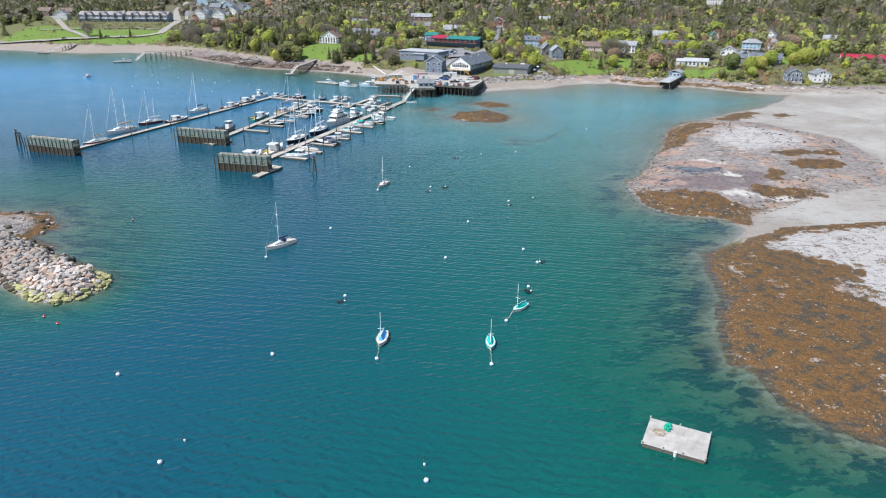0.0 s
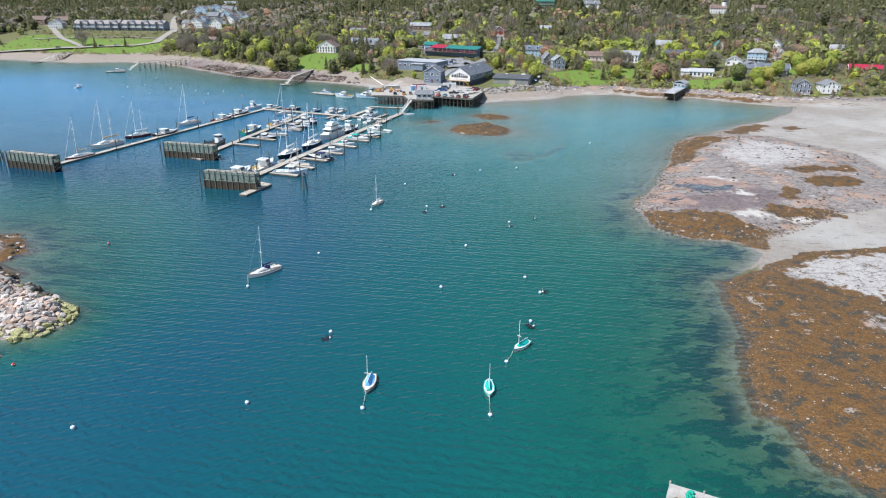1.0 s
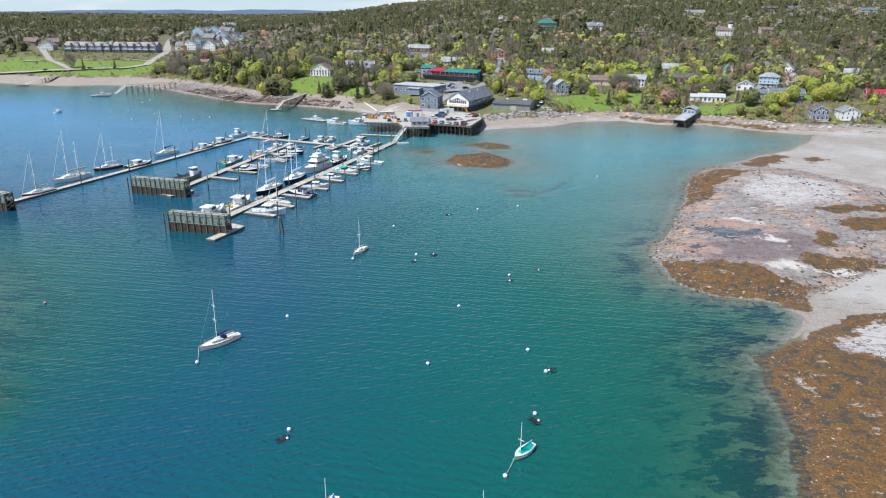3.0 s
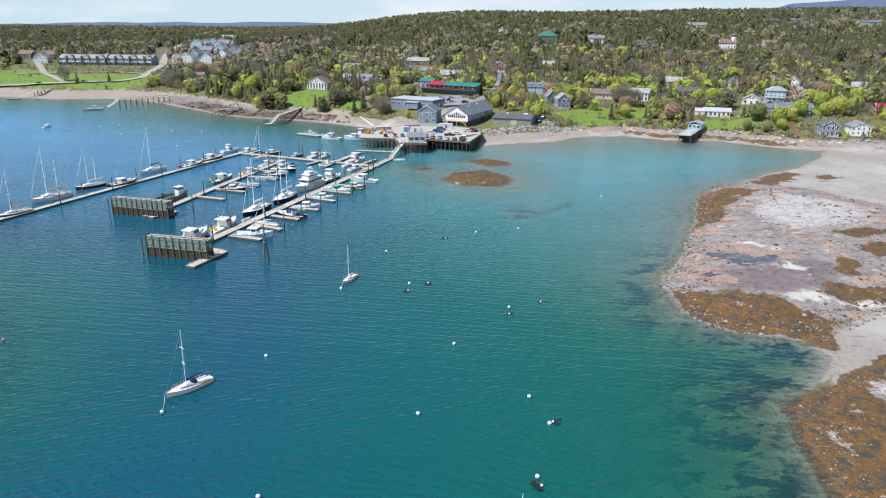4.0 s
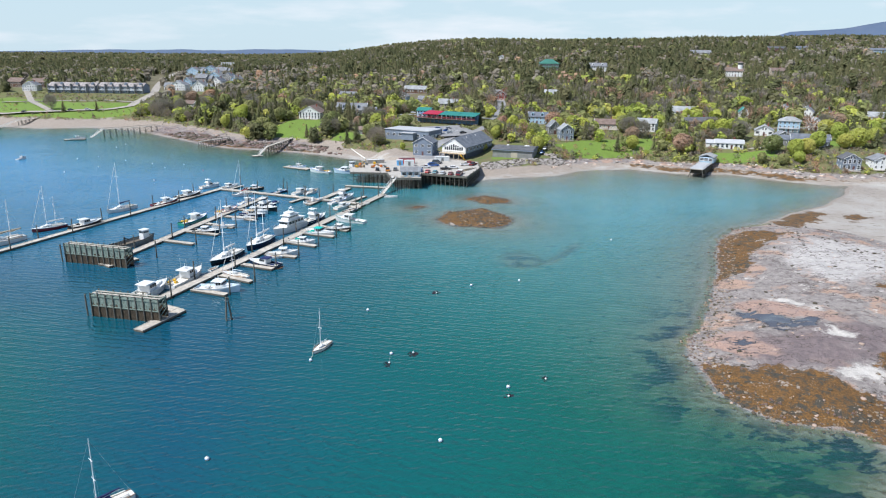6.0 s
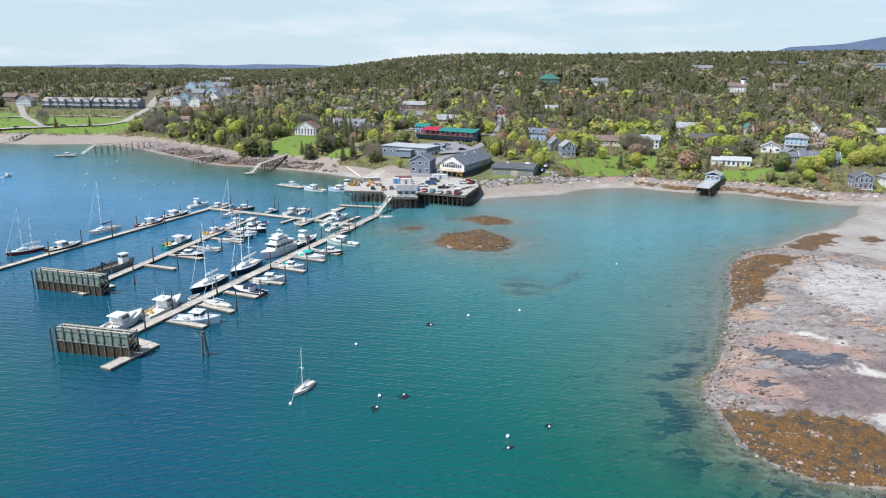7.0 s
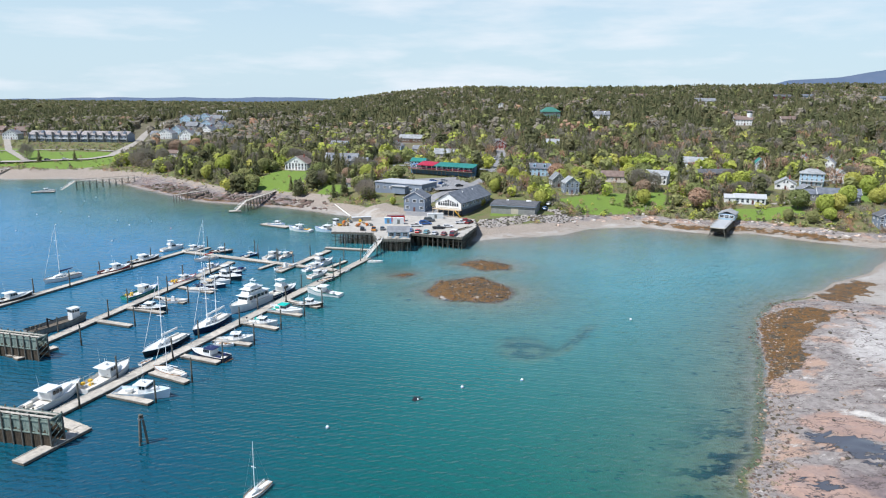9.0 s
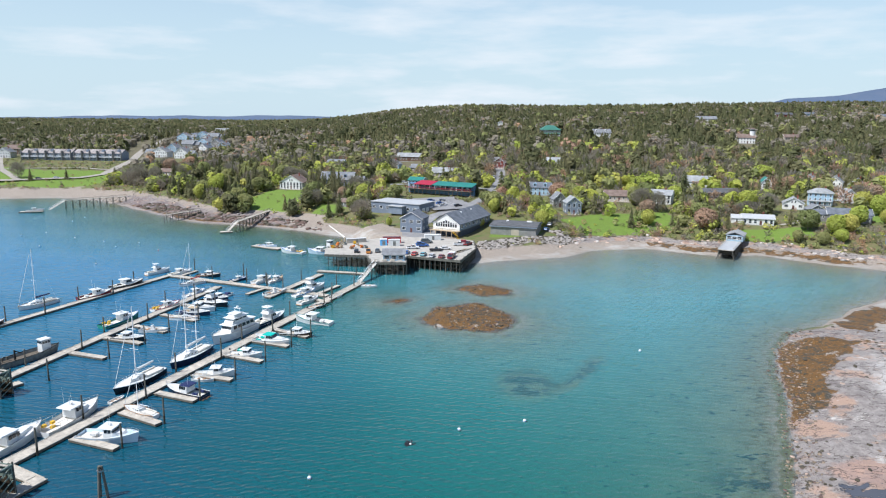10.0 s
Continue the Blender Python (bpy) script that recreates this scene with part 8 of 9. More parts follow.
def plain_mesh(name, v, f, material, tint=0.0):
    me = bpy.data.meshes.new(name)
    me.from_pydata([tuple(p) for p in v], [], [tuple(int(i) for i in q) for q in f])
    me.materials.append(material)
    me.attributes.new("tint", "FLOAT", "POINT").data.foreach_set("value", np.full(len(v), tint, np.float32))
    me.update()
    return me


def trunk_mesh(rng, h, r, limbs, spread):
    bm = bmesh.new()
    tube(bm, (0, 0, -0.03), (0.01, 0, h * 0.45), r, r * 0.7, 7)
    tube(bm, (0.01, 0, h * 0.45), (0, 0.02, h * 0.95), r * 0.7, r * 0.15, 6)
    for i in range(limbs):
        a = 6.283 * i / limbs + rng.uniform(-0.3, 0.3)
        z0 = h * rng.uniform(0.2, 0.6)
        m = Vector((math.cos(a) * spread * 0.5, math.sin(a) * spread * 0.5, z0 + h * 0.15))
        e = Vector((math.cos(a) * spread, math.sin(a) * spread, z0 + h * rng.uniform(0.25, 0.38)))
        tube(bm, (0, 0, z0), m, r * 0.4, r * 0.26, 5)
        tube(bm, m, e, r * 0.26, r * 0.08, 5)
    return mesh_of("trunk", bm, BARK)


CROWNS = {}
for key, count in (("c", 4), ("y", 3), ("o", 3), ("b", 3), ("r", 3), ("e", 1)):
    CROWNS[key] = []
    for i in range(count):
        if key == "c":
            v, f = conifer_arrays(rt, 16, 11, r=rt.uniform(0.24, 0.34))
            tm = trunk_mesh(rt, 0.9, 0.018, 0, 0)
        else:
            twig = key in "b"
            v, f = crown_arrays(rt, 2600 if twig else 1600, 0.021 if twig else 0.040, rt.uniform(0.38, 0.48), 0.10, 16, twig)
            tm = trunk_mesh(rt, 0.9, 0.026, 7 if twig else 5, 0.26)
        CROWNS[key].append((plain_mesh("crown", v, f, LEAF[key]), tm))

TREE_LABEL = dict(c="dark green spruce with drooping boughs", y="broadleaf tree in bright yellow-green spring leaf", o="broadleaf tree with thin olive spring leaves", b="bare grey-brown tree with fine twigs", r="tree with russet spring buds", e="shrub in orange-yellow bloom")


def tree(kind, x, y, h, sink=0.15):
    crown, tm = CROWNS[kind][rt.randrange(len(CROWNS[kind]))]
    wide = rt.uniform(0.9, 1.2)
    ob = thing("spruce_tree" if kind == "c" else ("bush" if kind == "e" else "broadleaf_tree"), pose(x, y, ground_z(x, y) - sink, 0, 0, rt.uniform(0, 360)) @ Matrix.Diagonal((h * wide, h * wide, h, 1)), TREE_LABEL[kind], "tree", "trees")
    for nm, me in (("trunk", tm), ("crown", crown)):
        o = new(nm, me)
        o.parent = ob


NAMED_TREES = [("y", 56, 405, 9), ("y", 88, 441, 13), ("y", 86, 572, 10), ("b", 118, 445, 13), ("b", 124, 437, 12), ("r", 136, 399, 12), ("y", 175, 528, 10), ("y", 195, 513, 11), ("y", 221, 524, 14), ("c", 190, 470, 10), ("y", 234, 509, 9), ("c", 171, 416, 9), ("c", 178, 399, 9), ("o", 182, 390, 11), ("y", 190, 380, 11), ("y", 196, 380, 10), ("b", 244, 455, 11), ("y", 233, 417, 12), ("y", 275, 482, 12), ("r", 225, 498, 10), ("y", -21, 408, 5), ("y", 25, 407, 5), ("y", 3, 409, 4), ("c", -52, 446, 13), ("c", -58, 445, 10), ("c", -56, 500, 9), ("r", -42, 465, 7), ("y", -66, 640, 11), ("y", -58, 659, 11), ("y", -92, 675, 10), ("y", -45, 628, 9), ("y", -39, 713, 8), ("b", -121, 685, 12), ("e", -96, 589, 5), ("r", -96, 652, 8), ("y", -152, 848, 8), ("c", 49, 492, 7), ("c", 45, 485, 7), ("c", 27, 482, 9), ("r", 73, 464, 12), ("c", 154, 505, 10), ("c", 143, 400, 9), ("c", 147, 399, 9), ("b", -333, 608, 14), ("c", -316, 596, 10), ("c", -292, 604, 9), ("c", -87, 465, 9), ("c", -81, 461, 8), ("y", 147, 529, 10), ("r", 171, 575, 11), ("c", 185, 595, 13), ("y", 133, 508, 10), ("y", 127, 518, 9), ("y", 188, 372, 7), ("o", 180, 372, 7), ("o", 172, 379, 7), ("r", 242, 492, 10), ("y", 209, 395, 11), ("r", 252, 454, 11), ("y", 177, 492, 8)]
taken = []
for kind, x, y, h in NAMED_TREES:
    tree(kind, x, y, h)
    taken.append((x, y))


def mix_for(x, y, main, rng):
    """Which tree grows where."""
    patch = float(bumps(np.array([x]), np.array([y]), 130, 91, 3)[0])
    fleck = float(bumps(np.array([x]), np.array([y]), 34, 93, 2)[0])
    if x < -60 and main < 75:
        table = (("c", 0.60), ("o", 0.24), ("y", 0.05), ("b", 0.11)) if x > -185 else (("o", 0.34), ("b", 0.36), ("y", 0.14), ("c", 0.16))
    elif y > 1050 and x < 0:
        table = (("c", 0.90), ("b", 0.10))
    elif x < -150:
        table = (("b", 0.48), ("r", 0.12), ("c", 0.34), ("o", 0.06)) if patch > -0.1 else (("c", 0.72), ("b", 0.18), ("o", 0.10))
    elif main < 150:
        table = (("y", 0.27), ("o", 0.27), ("b", 0.20), ("r", 0.10), ("c", 0.16)) if fleck > 0 else (("c", 0.36), ("o", 0.26), ("y", 0.14), ("b", 0.18), ("r", 0.06))
    elif main < 300:
        table = (("c", 0.40), ("b", 0.34), ("r", 0.08), ("o", 0.14), ("y", 0.04)) if fleck > -0.2 else (("c", 0.70), ("b", 0.18), ("o", 0.12))
    else:
        table = (("c", 0.88), ("b", 0.08), ("o", 0.04)) if patch + fleck * 0.7 > -0.20 else (("b", 0.50), ("r", 0.08), ("c", 0.36), ("o", 0.06))
    q = rng.random()
    for key, share in table:
        q -= share
        if q < 0:
            return key
    return "c"


# candidate places, thinned so that crowns do not crowd
def scatter_trees():
    rng = random.Random(77)
    foot = np.array(FOOT)
    near, wood = [], []
    zones = ((-300, 330, 395, 640, 30), (-760, 900, 560, 1130, 48), (-1700, -150, 640, 1500, 100), (-2600, 200, 1300, 2900, 420), (250, 900, 330, 700, 40), (-420, 1050, 1130, 1650, 100))
    for z, (x0, x1, y0, y1, area) in enumerate(zones):
        n = int((x1 - x0) * (y1 - y0) / area)
        xs, ys = np.random.RandomState(z).uniform(x0, x1, n), np.random.RandomState(z + 50).uniform(y0, y1, n)
        if z == 1:
            keep = ~((xs > -300) & (xs < 330) & (ys < 640))
        elif z == 2:
            keep = ~((xs > -760) & (ys < 1130))
        elif z == 3:
            keep = ~((xs > -1700) & (ys < 1500))
        elif z == 4:
            keep = ~((xs < 330) & (ys > 395)) & ~(ys > 560)
        else:
            keep = np.ones(n, bool)
        keep &= np.abs(xs - 5) < (ys - 40) * 0.75 + 60
        xs, ys = xs[keep], ys[keep]
        g = land_fields(xs, ys)
        lawn = np.maximum.reduce([inside_dist(xs, ys, p) for p in LAWNS])
        keep = (g["main"] > np.where(xs < -60, np.where(xs < -150, 30, 21), 22)) & (g["bank"] < -6) & ((lawn < -1.5) | ((lattice(xs, ys, 14) < 0.10) & (xs > 0)))
        for start in range(0, len(foot), 40):
            fb = foot[start:start + 40]
            keep &= (np.hypot(xs[:, None] - fb[:, 0], ys[:, None] - fb[:, 1]) > fb[:, 2] + 1.0).all(1)
        # thin cover in the village, with the view towards the water left open
        village = (g["main"] < 165) & (xs > -60) & (xs < 300)
        keep &= ~village | (lattice(xs, ys, 3) < 0.72)
        street = (xs > -430) & (xs < -212) & (ys > 690) & (ys < 1150) & (xs > -ys * 0.42)
        keep &= ~street | (lattice(xs, ys, 9) < 0.06)
        shorefront = (g["main"] < 42) & (xs > -62)
        keep &= ~shorefront | (lattice(xs, ys, 8) < 0.5)
        # nothing tall straight before a house, towards the water
        west_open = (xs < -255) & (ys < 690)
        keep &= ~west_open | (lattice(xs, ys, 5) < 0.03)
        keep &= ~((xs > -22) & (xs < 62) & (ys < 505) & (lattice(xs, ys, 6) > np.where((xs > 26) & (ys > 404), 0.75, 0.22)))
        for fx, fy, fr in FOOT:
            if fy > 640 and 5 < fr < 20:
                keep &= ~((ys > fy - 80) & (ys < fy) & (np.abs(xs - fx + (fy - ys) * fx / fy) < fr * 0.75))
        for x, y, m in zip(xs[keep], ys[keep], g["main"][keep]):
            (near if z == 0 and m < 100 and x > -235 else wood).append((float(x), float(y), float(m)))
    # in front of houses only low growth
    def blocked(x, y):
        for fx, fy, fr in FOOT:
            if 4.5 < fr < 15 and 0 < fy - y < 42 and abs(fx - x * fy / max(y, 1)) < fr * 0.75:
                return 2 if fy - y < 24 else 1
        return 0

    rng.shuffle(near)
    made = 0
    for x, y, m in near:
        if made < 235 and all((x - a) ** 2 + (y - b) ** 2 > 14 for a, b in taken):
            low = blocked(x, y)
            if low == 2:
                continue
            kind = mix_for(x, y, m, rng)
            h = rng.uniform(8, 14) if x < -60 else rng.uniform(6.5, 12.5)
            if kind == "c" and x < -60:
                h = rng.uniform(10, 16.5)
            if low:
                h *= 0.4
                kind = "o" if kind == "c" else kind
            tree(kind, x, y, h)
            taken.append((x, y))
            made += 1
        else:
            wood.append((x, y, m))
    return wood, blocked


WOOD, in_front = scatter_trees()


def stuff_mesh(name, templates, places, material_keys, label, category):
    """Joined low growth: each place is x, y, z, height, width, turn, template, material slot, tint."""
    vs, fs, ms, ts = [], [], [], []
    base = 0
    places = np.array(places)
    for t, (tv, tf) in enumerate(templates):
        sel = places[places[:, 6] == t]
        if not len(sel):
            continue
        c, s = np.cos(sel[:, 5])[:, None], np.sin(sel[:, 5])[:, None]
        x = (tv[None, :, 0] * c - tv[None, :, 1] * s) * sel[:, 4][:, None] + sel[:, 0][:, None]
        y = (tv[None, :, 0] * s + tv[None, :, 1] * c) * sel[:, 4][:, None] + sel[:, 1][:, None]
        z = tv[None, :, 2] * sel[:, 3][:, None] + sel[:, 2][:, None]
        vs.append(np.stack([x, y, z], -1).reshape(-1, 3))
        fs.append((tf[None] + (np.arange(len(sel)) * len(tv))[:, None, None] + base).reshape(-1, 3))
        ms.append(np.repeat(sel[:, 7], len(tf)))
        ts.append(np.repeat(sel[:, 8], len(tv)))
        base += len(sel) * len(tv)
    ob = from_arrays(name, np.concatenate(vs), np.concatenate(fs), material_keys[0])
    for m in material_keys[1:]:
        ob.data.materials.append(m)
    ob.data.polygons.foreach_set("material_index", np.concatenate(ms).astype(np.int32))
    ob.data.attributes.new("tint", "FLOAT", "POINT").data.foreach_set("value", np.concatenate(ts).astype(np.float32))
    return tagged(ob, label, category, kind="stuff")


def far_woods():
    rng = random.Random(31)
    order = "cyobr"
    def kinds(whorls, arms, leaves, leaf, twigs, twig, needles, needle):
        """Three spires, three leafy domes, two bare crowns and two broad pines."""
        return ([conifer_arrays(rng, whorls, arms, r=rng.uniform(0.25, 0.36)) for _ in range(3)] + [crown_arrays(rng, leaves, leaf, 0.40, 0.05, 10) for _ in range(3)]
                + [crown_arrays(rng, twigs, twig, 0.48, 0.05, 10, True) for _ in range(2)] + [crown_arrays(rng, needles, needle, 0.25, 0.02, 8) for _ in range(2)])

    templates = kinds(7, 7, 84, 0.125, 190, 0.052, 84, 0.110) + kinds(5, 6, 36, 0.19, 70, 0.085, 34, 0.165)
    xs, ys = np.array([w[0] for w in WOOD]), np.array([w[1] for w in WOOD])
    zs = land_fields(xs, ys)["z"]
    places = []
    for (x, y, m), z in zip(WOOD, zs):
        kind = mix_for(x, y, m, rng)
        h = rng.uniform(8.5, 15.0) if kind == "c" else rng.uniform(7.0, 12.5)
        if y > 1500:
            h *= 1.15
        if m < 110:
            h *= 0.85
            before = in_front(x, y)
            if before == 2:
                continue
            if before:
                h *= 0.4
                kind = "o" if kind == "c" else kind
        t = (rng.randrange(3) if rng.random() < 0.84 else 8 + rng.randrange(2)) if kind == "c" else (3 + rng.randrange(3) if kind in "yo" else 6 + rng.randrange(2))
        if y > 640:
            t = 13 + rng.randrange(3) if kind in "br" else t + 10
        wide = h * (rng.uniform(1.0, 1.5) if kind == "c" else rng.uniform(0.9, 1.3)) * (1.0 if y < 1500 else 1.9)
        places.append((x, y, z - 0.4, h, wide, rng.uniform(0, 6.28), t, order.index(kind), rng.random()))
    stuff_mesh("far_woods", templates, places, [LEAF[k] for k in order], "mixed spring woods of spruce and budding broadleaf trees", "woods")


far_woods()


def scrub():
    rng = random.Random(41)
    templates = [crown_arrays(rng, 26, 0.16, 0.5, 0.0, 6) for _ in range(3)] + [crown_arrays(rng, 40, 0.11, 0.5, 0.0, 6, True) for _ in range(2)]
    n = 30000
    rs = np.random.RandomState(4)
    xs, ys = rs.uniform(-420, 330, n), rs.uniform(355, 700, n)
    g = land_fields(xs, ys)
    lawn = np.maximum.reduce([inside_dist(xs, ys, p) for p in LAWNS])
    keep = (g["main"] > np.where(xs < -60, 24, 17)) & (g["main"] < 120) & ((lawn < 0) | (lattice(xs, ys, 12) < 0.15)) & (g["bank"] < -4) & ((g["main"] < 46) | (lattice(xs, ys, 2) < 0.6))
    foot = np.array(FOOT)
    for start in range(0, len(foot), 40):
        fb = foot[start:start + 40]
        keep &= (np.hypot(xs[:, None] - fb[:, 0], ys[:, None] - fb[:, 1]) > np.where(fb[:, 2] > 5, fb[:, 2] * 0.75, fb[:, 2] - 0.6)).all(1)
    order = "yobrc"
    places = []
    for x, y, z, m in zip(xs[keep], ys[keep], g["z"][keep], g["main"][keep]):
        k = rng.choice("yyoobbbrrrc" if m < 60 else "oobbrc")
        h = rng.uniform(0.8, 2.4) * (1.5 if 18 < m < 36 and x > 60 else 1.0)
        t = 3 + rng.randrange(2) if k in "br" else rng.randrange(3)
        places.append((x, y, z - 0.1, h, h * rng.uniform(0.9, 1.6), rng.uniform(0, 6.28), t, order.index(k), rng.random()))
    stuff_mesh("shore_scrub", templates, places, [LEAF[k] for k in order], "low brown and green scrub above the beach", "scrub")


scrub()

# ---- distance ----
# woods painted pale blue: the haze of distance is in the base colour
HAZY_HILL = mat("far_hill_haze_blue", (0.060, 0.092, 0.150), 1.0, vary=0.15, size=90, second=(0.095, 0.125, 0.185))


def distant_hill(name, spine, y, label, depth=500):
    xs = np.linspace(spine[0][0], spine[-1][0], 90)
    h = np.interp(xs, [p[0] for p in spine], [p[1] for p in spine]) + bumps(xs, xs * 0, 220, 5) * 7 + bumps(xs, xs * 0, 60, 6) * 2
    v, f = [], []
    for j, (dy, k) in enumerate(((-depth, 0.0), (-depth * 0.5, 0.62), (0, 1.0), (depth * 0.6, 0.3))):
        for x, z in zip(xs, h):
            v.append((x, y + dy, max(z, 0) * k + (bumps(np.array([x]), np.array([dy]), 150, 9)[0] * 6 if 0 < j < 2 else 0)))
    n = len(xs)
    for j in range(3):
        for i in range(n - 1):
            f.append((j * n + i, j * n + i + 1, (j + 1) * n + i + 1, (j + 1) * n + i))
    ob = from_arrays(name, np.array(v), np.array(f), HAZY_HILL, True)
    return tagged(ob, label, "hill", kind="structure")


distant_hill("backdrop_mountain", [(1750, 60), (1850, 140), (1950, 168), (2080, 180), (2250, 196), (2450, 228), (2700, 268), (3000, 300), (3600, 330)], 4000, "far wooded mountain with blue haze in its colour")
distant_hill("backdrop_ridge", [(-4700, 14), (-3200, 24), (-2500, 40), (-1700, 48), (-900, 54), (-300, 50), (200, 46), (900, 40)], 4200, "low far wooded ridge on the horizon, haze put into its blue colour")

# ---- stones ----
GRANITE = mat("granite", (0.46, 0.42, 0.385), 0.85, vary=0.14, size=0.7, bump=0.4, random_tint=0.35)
GRANITE_PINK = mat("pink_granite", (0.50, 0.375, 0.30), 0.85, vary=0.14, size=0.7, bump=0.4, random_tint=0.28)
GRANITE_ALGAE = mat("algae_granite", (0.36, 0.345, 0.16), 0.85, vary=0.2, size=0.6, bump=0.4, random_tint=0.28)
GRANITE_DARK = mat("weedy_granite", (0.10, 0.085, 0.06), 0.85, vary=0.2, size=0.6, bump=0.5, random_tint=0.3)
LEDGE_TAN = mat("tan_ledge", (0.30, 0.235, 0.17), 0.9, vary=0.25, size=0.6, bump=0.6, random_tint=0.3)
LEDGE_BROWN = mat("brown_ledge", (0.17, 0.115, 0.095), 0.9, vary=0.25, size=0.6, bump=0.6, random_tint=0.3)
rs_ = random.Random(61)


def stone_arrays(rng, flat=0.7):
    """An angular block with chipped corners."""
    nu, nv = 6, 4
    v = [(rng.uniform(-0.15, 0.15), rng.uniform(-0.15, 0.15), flat * 0.85)]
    for j in range(1, nv):
        a = math.pi * j / nv
        for i in range(nu):
            b = 6.283 * (i + 0.5 * (j % 2)) / nu
            r = rng.uniform(0.72, 1.25)
            v.append((r * math.sin(a) ** 0.35 * math.cos(b), r * math.sin(a) ** 0.35 * math.sin(b) * 0.8, flat * math.cos(a) * rng.uniform(0.8, 1.2)))
    v.append((0, 0, -flat))
    f = []
    for i in range(nu):
        k = (i + 1) % nu
        f.append((0, 1 + i, 1 + k))
        for j in range(nv - 2):
            a, b = 1 + j * nu, 1 + (j + 1) * nu
            f += [(a + i, b + i, b + k), (a + i, b + k, a + k)]
        f.append((1 + (nv - 2) * nu + i, len(v) - 1, 1 + (nv - 2) * nu + k))
    return np.array(v), np.array(f)


STONES = [stone_arrays(rs_, rs_.uniform(0.55, 0.9)) for _ in range(7)]


def breakwater():
    ob = thing("breakwater", pose(0, 0, 0), "breakwater of heaped pale and pink granite blocks, yellow-green at its foot", "breakwater")
    meshes = {}
    for m in (GRANITE, GRANITE_PINK, GRANITE_ALGAE, GRANITE_DARK):
        meshes[m.name] = [plain_mesh("stone", v, f, m) for v, f in STONES]
    (ax, ay), (bx, by) = CREST
    L = math.hypot(bx - ax, by - ay)
    ux, uy = (bx - ax) / L, (by - ay) / L
    rng = random.Random(8)
    spots = []
    step = 0.98
    for i in range(-9, int(L / step)):
        for j in range(-9, 10):
            s = i * step + 0.5 * step * (j % 2) + rng.uniform(-0.35, 0.35)
            q = j * step * 0.87 + rng.uniform(-0.3, 0.3)
            d = 8.0 - (math.hypot(s, q) if s < 0 else abs(q)) + 0.6 * math.sin(i * 0.7 + j)
            if d < -0.3:
                continue
            spots.append((ax + ux * s - uy * q, ay + uy * s + ux * q, rng.choice((0.5, 0.6, 0.65, 0.75, 0.95)) * rng.uniform(0.85, 1.15), d, s, q))
    spots.sort(key=lambda p: p[4])
    rest = []
    for i, (x, y, size, d, s, q) in enumerate(spots):
        z = min(d * 0.42, 2.6) + rng.uniform(-0.2, 0.3)
        if z < 0.9 and s > 6 and rng.random() < 0.65:
            m = GRANITE_DARK
        elif z < 0.9 and s < 16 and rng.random() < 0.8:
            m = GRANITE_ALGAE
        else:
            m = GRANITE_PINK if rng.random() < 0.42 else GRANITE
        turn = (rng.uniform(-25, 25), rng.uniform(-25, 25), rng.uniform(0, 360))
        sc = Matrix.Diagonal((size, size * rng.uniform(0.7, 1.1), size * rng.uniform(0.7, 1.0), 1))
        if i < 300:
            o = new("stone", meshes[m.name][i % 7])
            o.parent = ob
            o.matrix_basis = pose(x, y, z, *turn) @ sc
        else:
            rest.append((pose(x, y, z, *turn) @ sc, i % 7, m))
    slots = [GRANITE, GRANITE_PINK, GRANITE_ALGAE, GRANITE_DARK]
    vs, fs, ms, base = [], [], [], 0
    for mm, t, m in rest:
        v, f = STONES[t]
        a = np.array(mm)
        vs.append(v @ a[:3, :3].T + a[:3, 3])
        fs.append(f + base)
        ms += [slots.index(m)] * len(f)
        base += len(v)
    o = from_arrays("rubble", np.concatenate(vs), np.concatenate(fs), GRANITE)
    for m in slots[1:]:
        o.data.materials.append(m)
    o.data.polygons.foreach_set("material_index", ms)
    o.parent = ob
    o["kind"] = "stuff"


breakwater()


def loose_stones(name, n, seed, test, lo, hi, mats, label, area, sink=0.25):
    """Stones strewn where test allows, joined."""
    rs = np.random.RandomState(seed)
    x0, x1, y0, y1 = area
    xs, ys = rs.uniform(x0, x1, n), rs.uniform(y0, y1, n)
    g = land_fields(xs, ys)
    keep = test(xs, ys, g)
    places = []
    for x, y, z in zip(xs[keep], ys[keep], g["z"][keep]):
        s = lo + (hi - lo) * rs.rand() ** 2.5
        places.append((x, y, z - s * sink + 0.2 * s, s * rs.uniform(0.6, 1.0), s, rs.uniform(0, 6.28), rs.randint(7), rs.randint(len(mats)), rs.rand()))
    if places:
        stuff_mesh(name, STONES, places, mats, label, "stones")


loose_stones("riprap", 9000, 3, lambda x, y, g: (g["bank"] > -7) & (g["bank"] < 0.5) & (g["main"] > 3) & (x > 22), 0.4, 0.95, [GRANITE, GRANITE, GRANITE_DARK], "bank of pale broken stone below the shed", (20, 72, 355, 400))
loose_stones("ledge_boulders", 3000, 4, lambda x, y, g: (g["ra"] > -1) & ((lattice(np.floor(x / 5), np.floor(y / 5), 2) < 0.3) | (g["ra"] < 7)), 0.1, 0.6, [GRANITE_DARK, GRANITE_PINK, GRANITE_DARK], "scattered stones over the pale rock ledge", (50, 165, 118, 265))
loose_stones("flat_boulders", 3000, 5, lambda x, y, g: (g["rb"] > -1), 0.06, 0.28, [GRANITE_DARK] * 7 + [GRANITE], "scattered stones among brown weed", (44, 130, 15, 120))
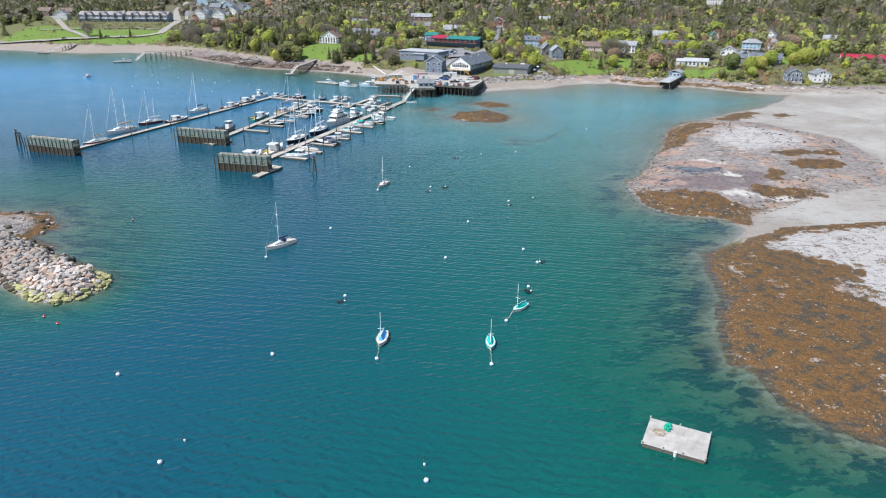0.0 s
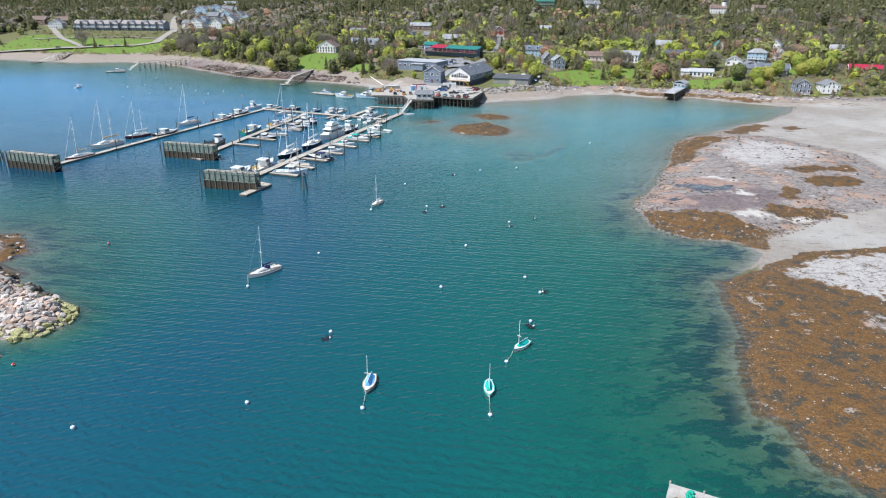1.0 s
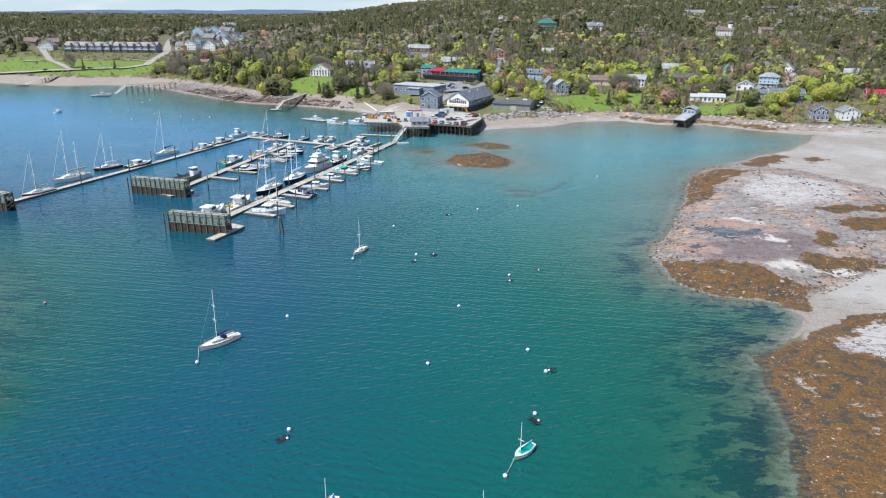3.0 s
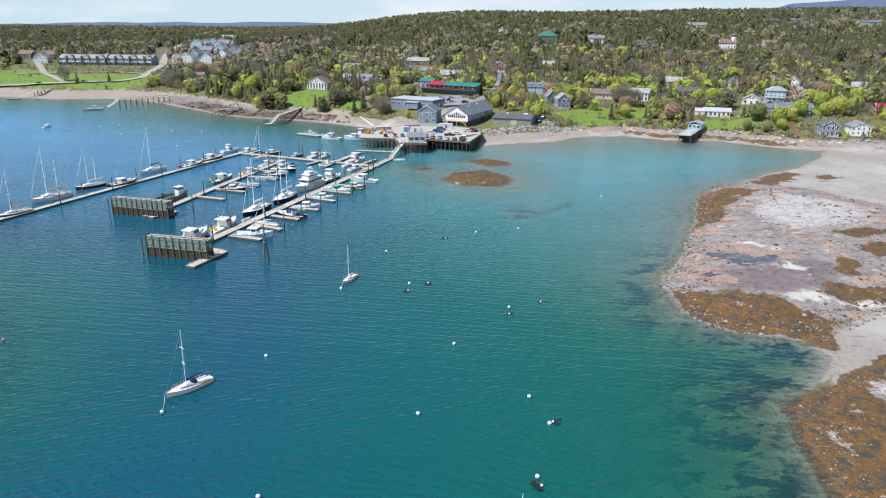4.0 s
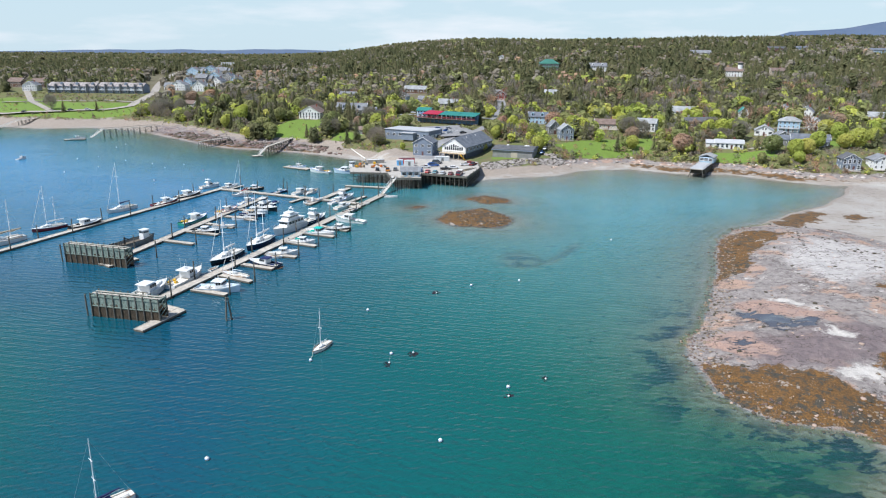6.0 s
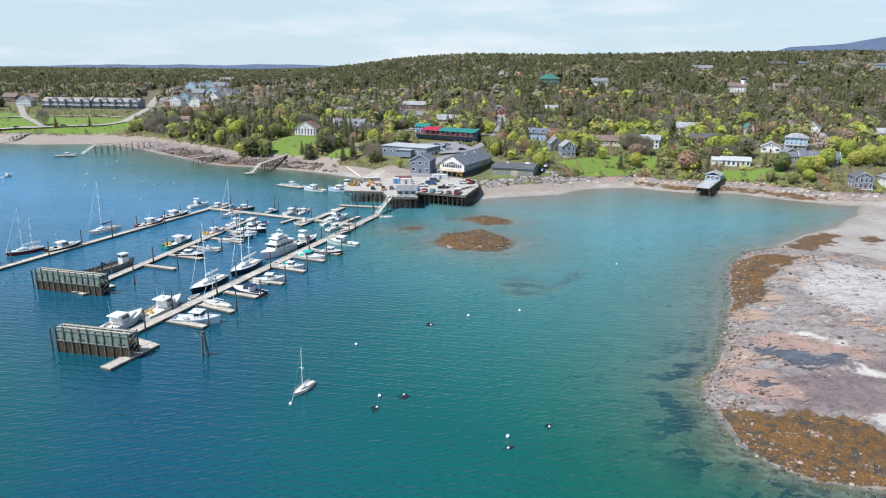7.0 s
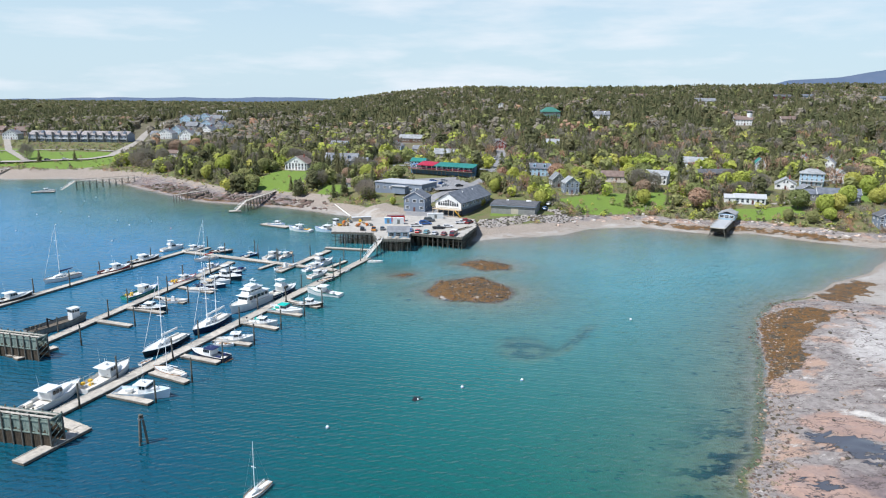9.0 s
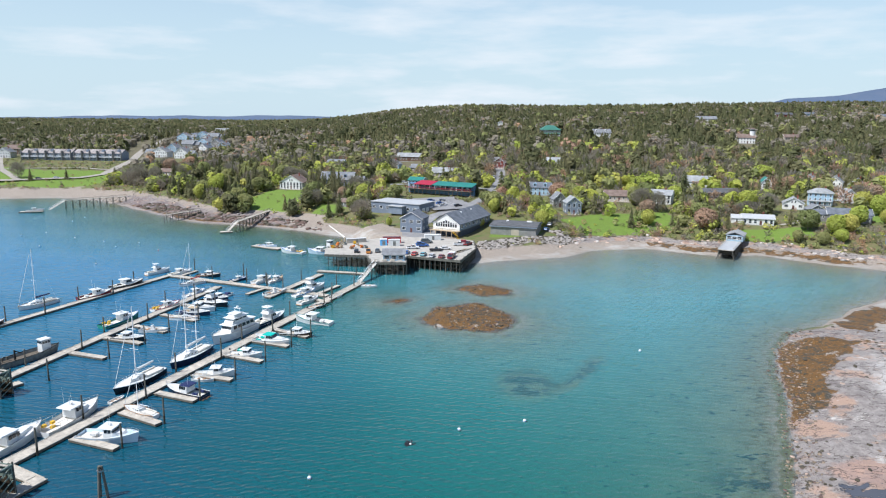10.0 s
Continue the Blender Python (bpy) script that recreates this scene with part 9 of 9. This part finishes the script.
loose_stones("shore_cobbles", 24000, 12, lambda x, y, g: (g["ra"] > -2.5) & (g["ra"] < 4.5) & (x < 112) & (g["z"] > -0.6), 0.08, 0.42, [GRANITE_DARK, LEDGE_TAN, LEDGE_BROWN, LEDGE_TAN], "broken stones along the foot of the ledge", (48, 125, 116, 265))
loose_stones("weed_rim_stones", 9000, 13, lambda x, y, g: (g["rb"] > -2) & (g["rb"] < 5) & (x < 80), 0.05, 0.2, [GRANITE_DARK, LEDGE_BROWN, GRANITE_DARK, LEDGE_TAN], "small stones along the rim of the weed bed", (43, 82, 5, 112))
loose_stones("islet_boulders", 1800, 6, lambda x, y, g: (g["isl"] > -1.2), 0.12, 0.55, [GRANITE_DARK, LEDGE_BROWN, GRANITE_DARK, LEDGE_TAN], "weedy stones of the islet", (-15, 32, 252, 312))
loose_stones("beach_boulders", 5200, 7, lambda x, y, g: (g["main"] > 6) & (g["main"] < 24) & (g["bank"] < -6) & ((x > 62) | (x < -55)) & (lattice(np.floor(x / 9), np.floor(y / 9), 4) < 0.6), 0.3, 1.5, [GRANITE, GRANITE_PINK, GRANITE_DARK], "tumbled boulders along the upper beach", (-240, 260, 350, 560))
loose_stones("spit_boulders", 500, 8, lambda x, y, g: (g["spit"] > -0.5), 0.3, 1.0, [GRANITE_DARK, GRANITE, GRANITE_PINK], "dark stones on the spit behind the breakwater", (-175, -98, 92, 130))
loose_stones("bluff_rocks", 9000, 9, lambda x, y, g: (g["main"] > 4) & (g["main"] < 17) & (lattice(np.floor(x / 7), np.floor(y / 7), 5) < 0.62), 0.4, 2.1, [GRANITE_DARK, LEDGE_BROWN, GRANITE_DARK, LEDGE_BROWN], "dark broken ledges below the wooded bluff", (-200, -58, 405, 520), 0.35)
loose_stones("ledge_rocks", 1500, 10, lambda x, y, g: (g["main"] > 10) & (g["main"] < 20) & (lattice(np.floor(x / 6), np.floor(y / 6), 6) < 0.55), 0.4, 1.4, [GRANITE_PINK, GRANITE, GRANITE, GRANITE_DARK], "orange-pink ledges at the top of the beach", (60, 250, 350, 410), 0.35)
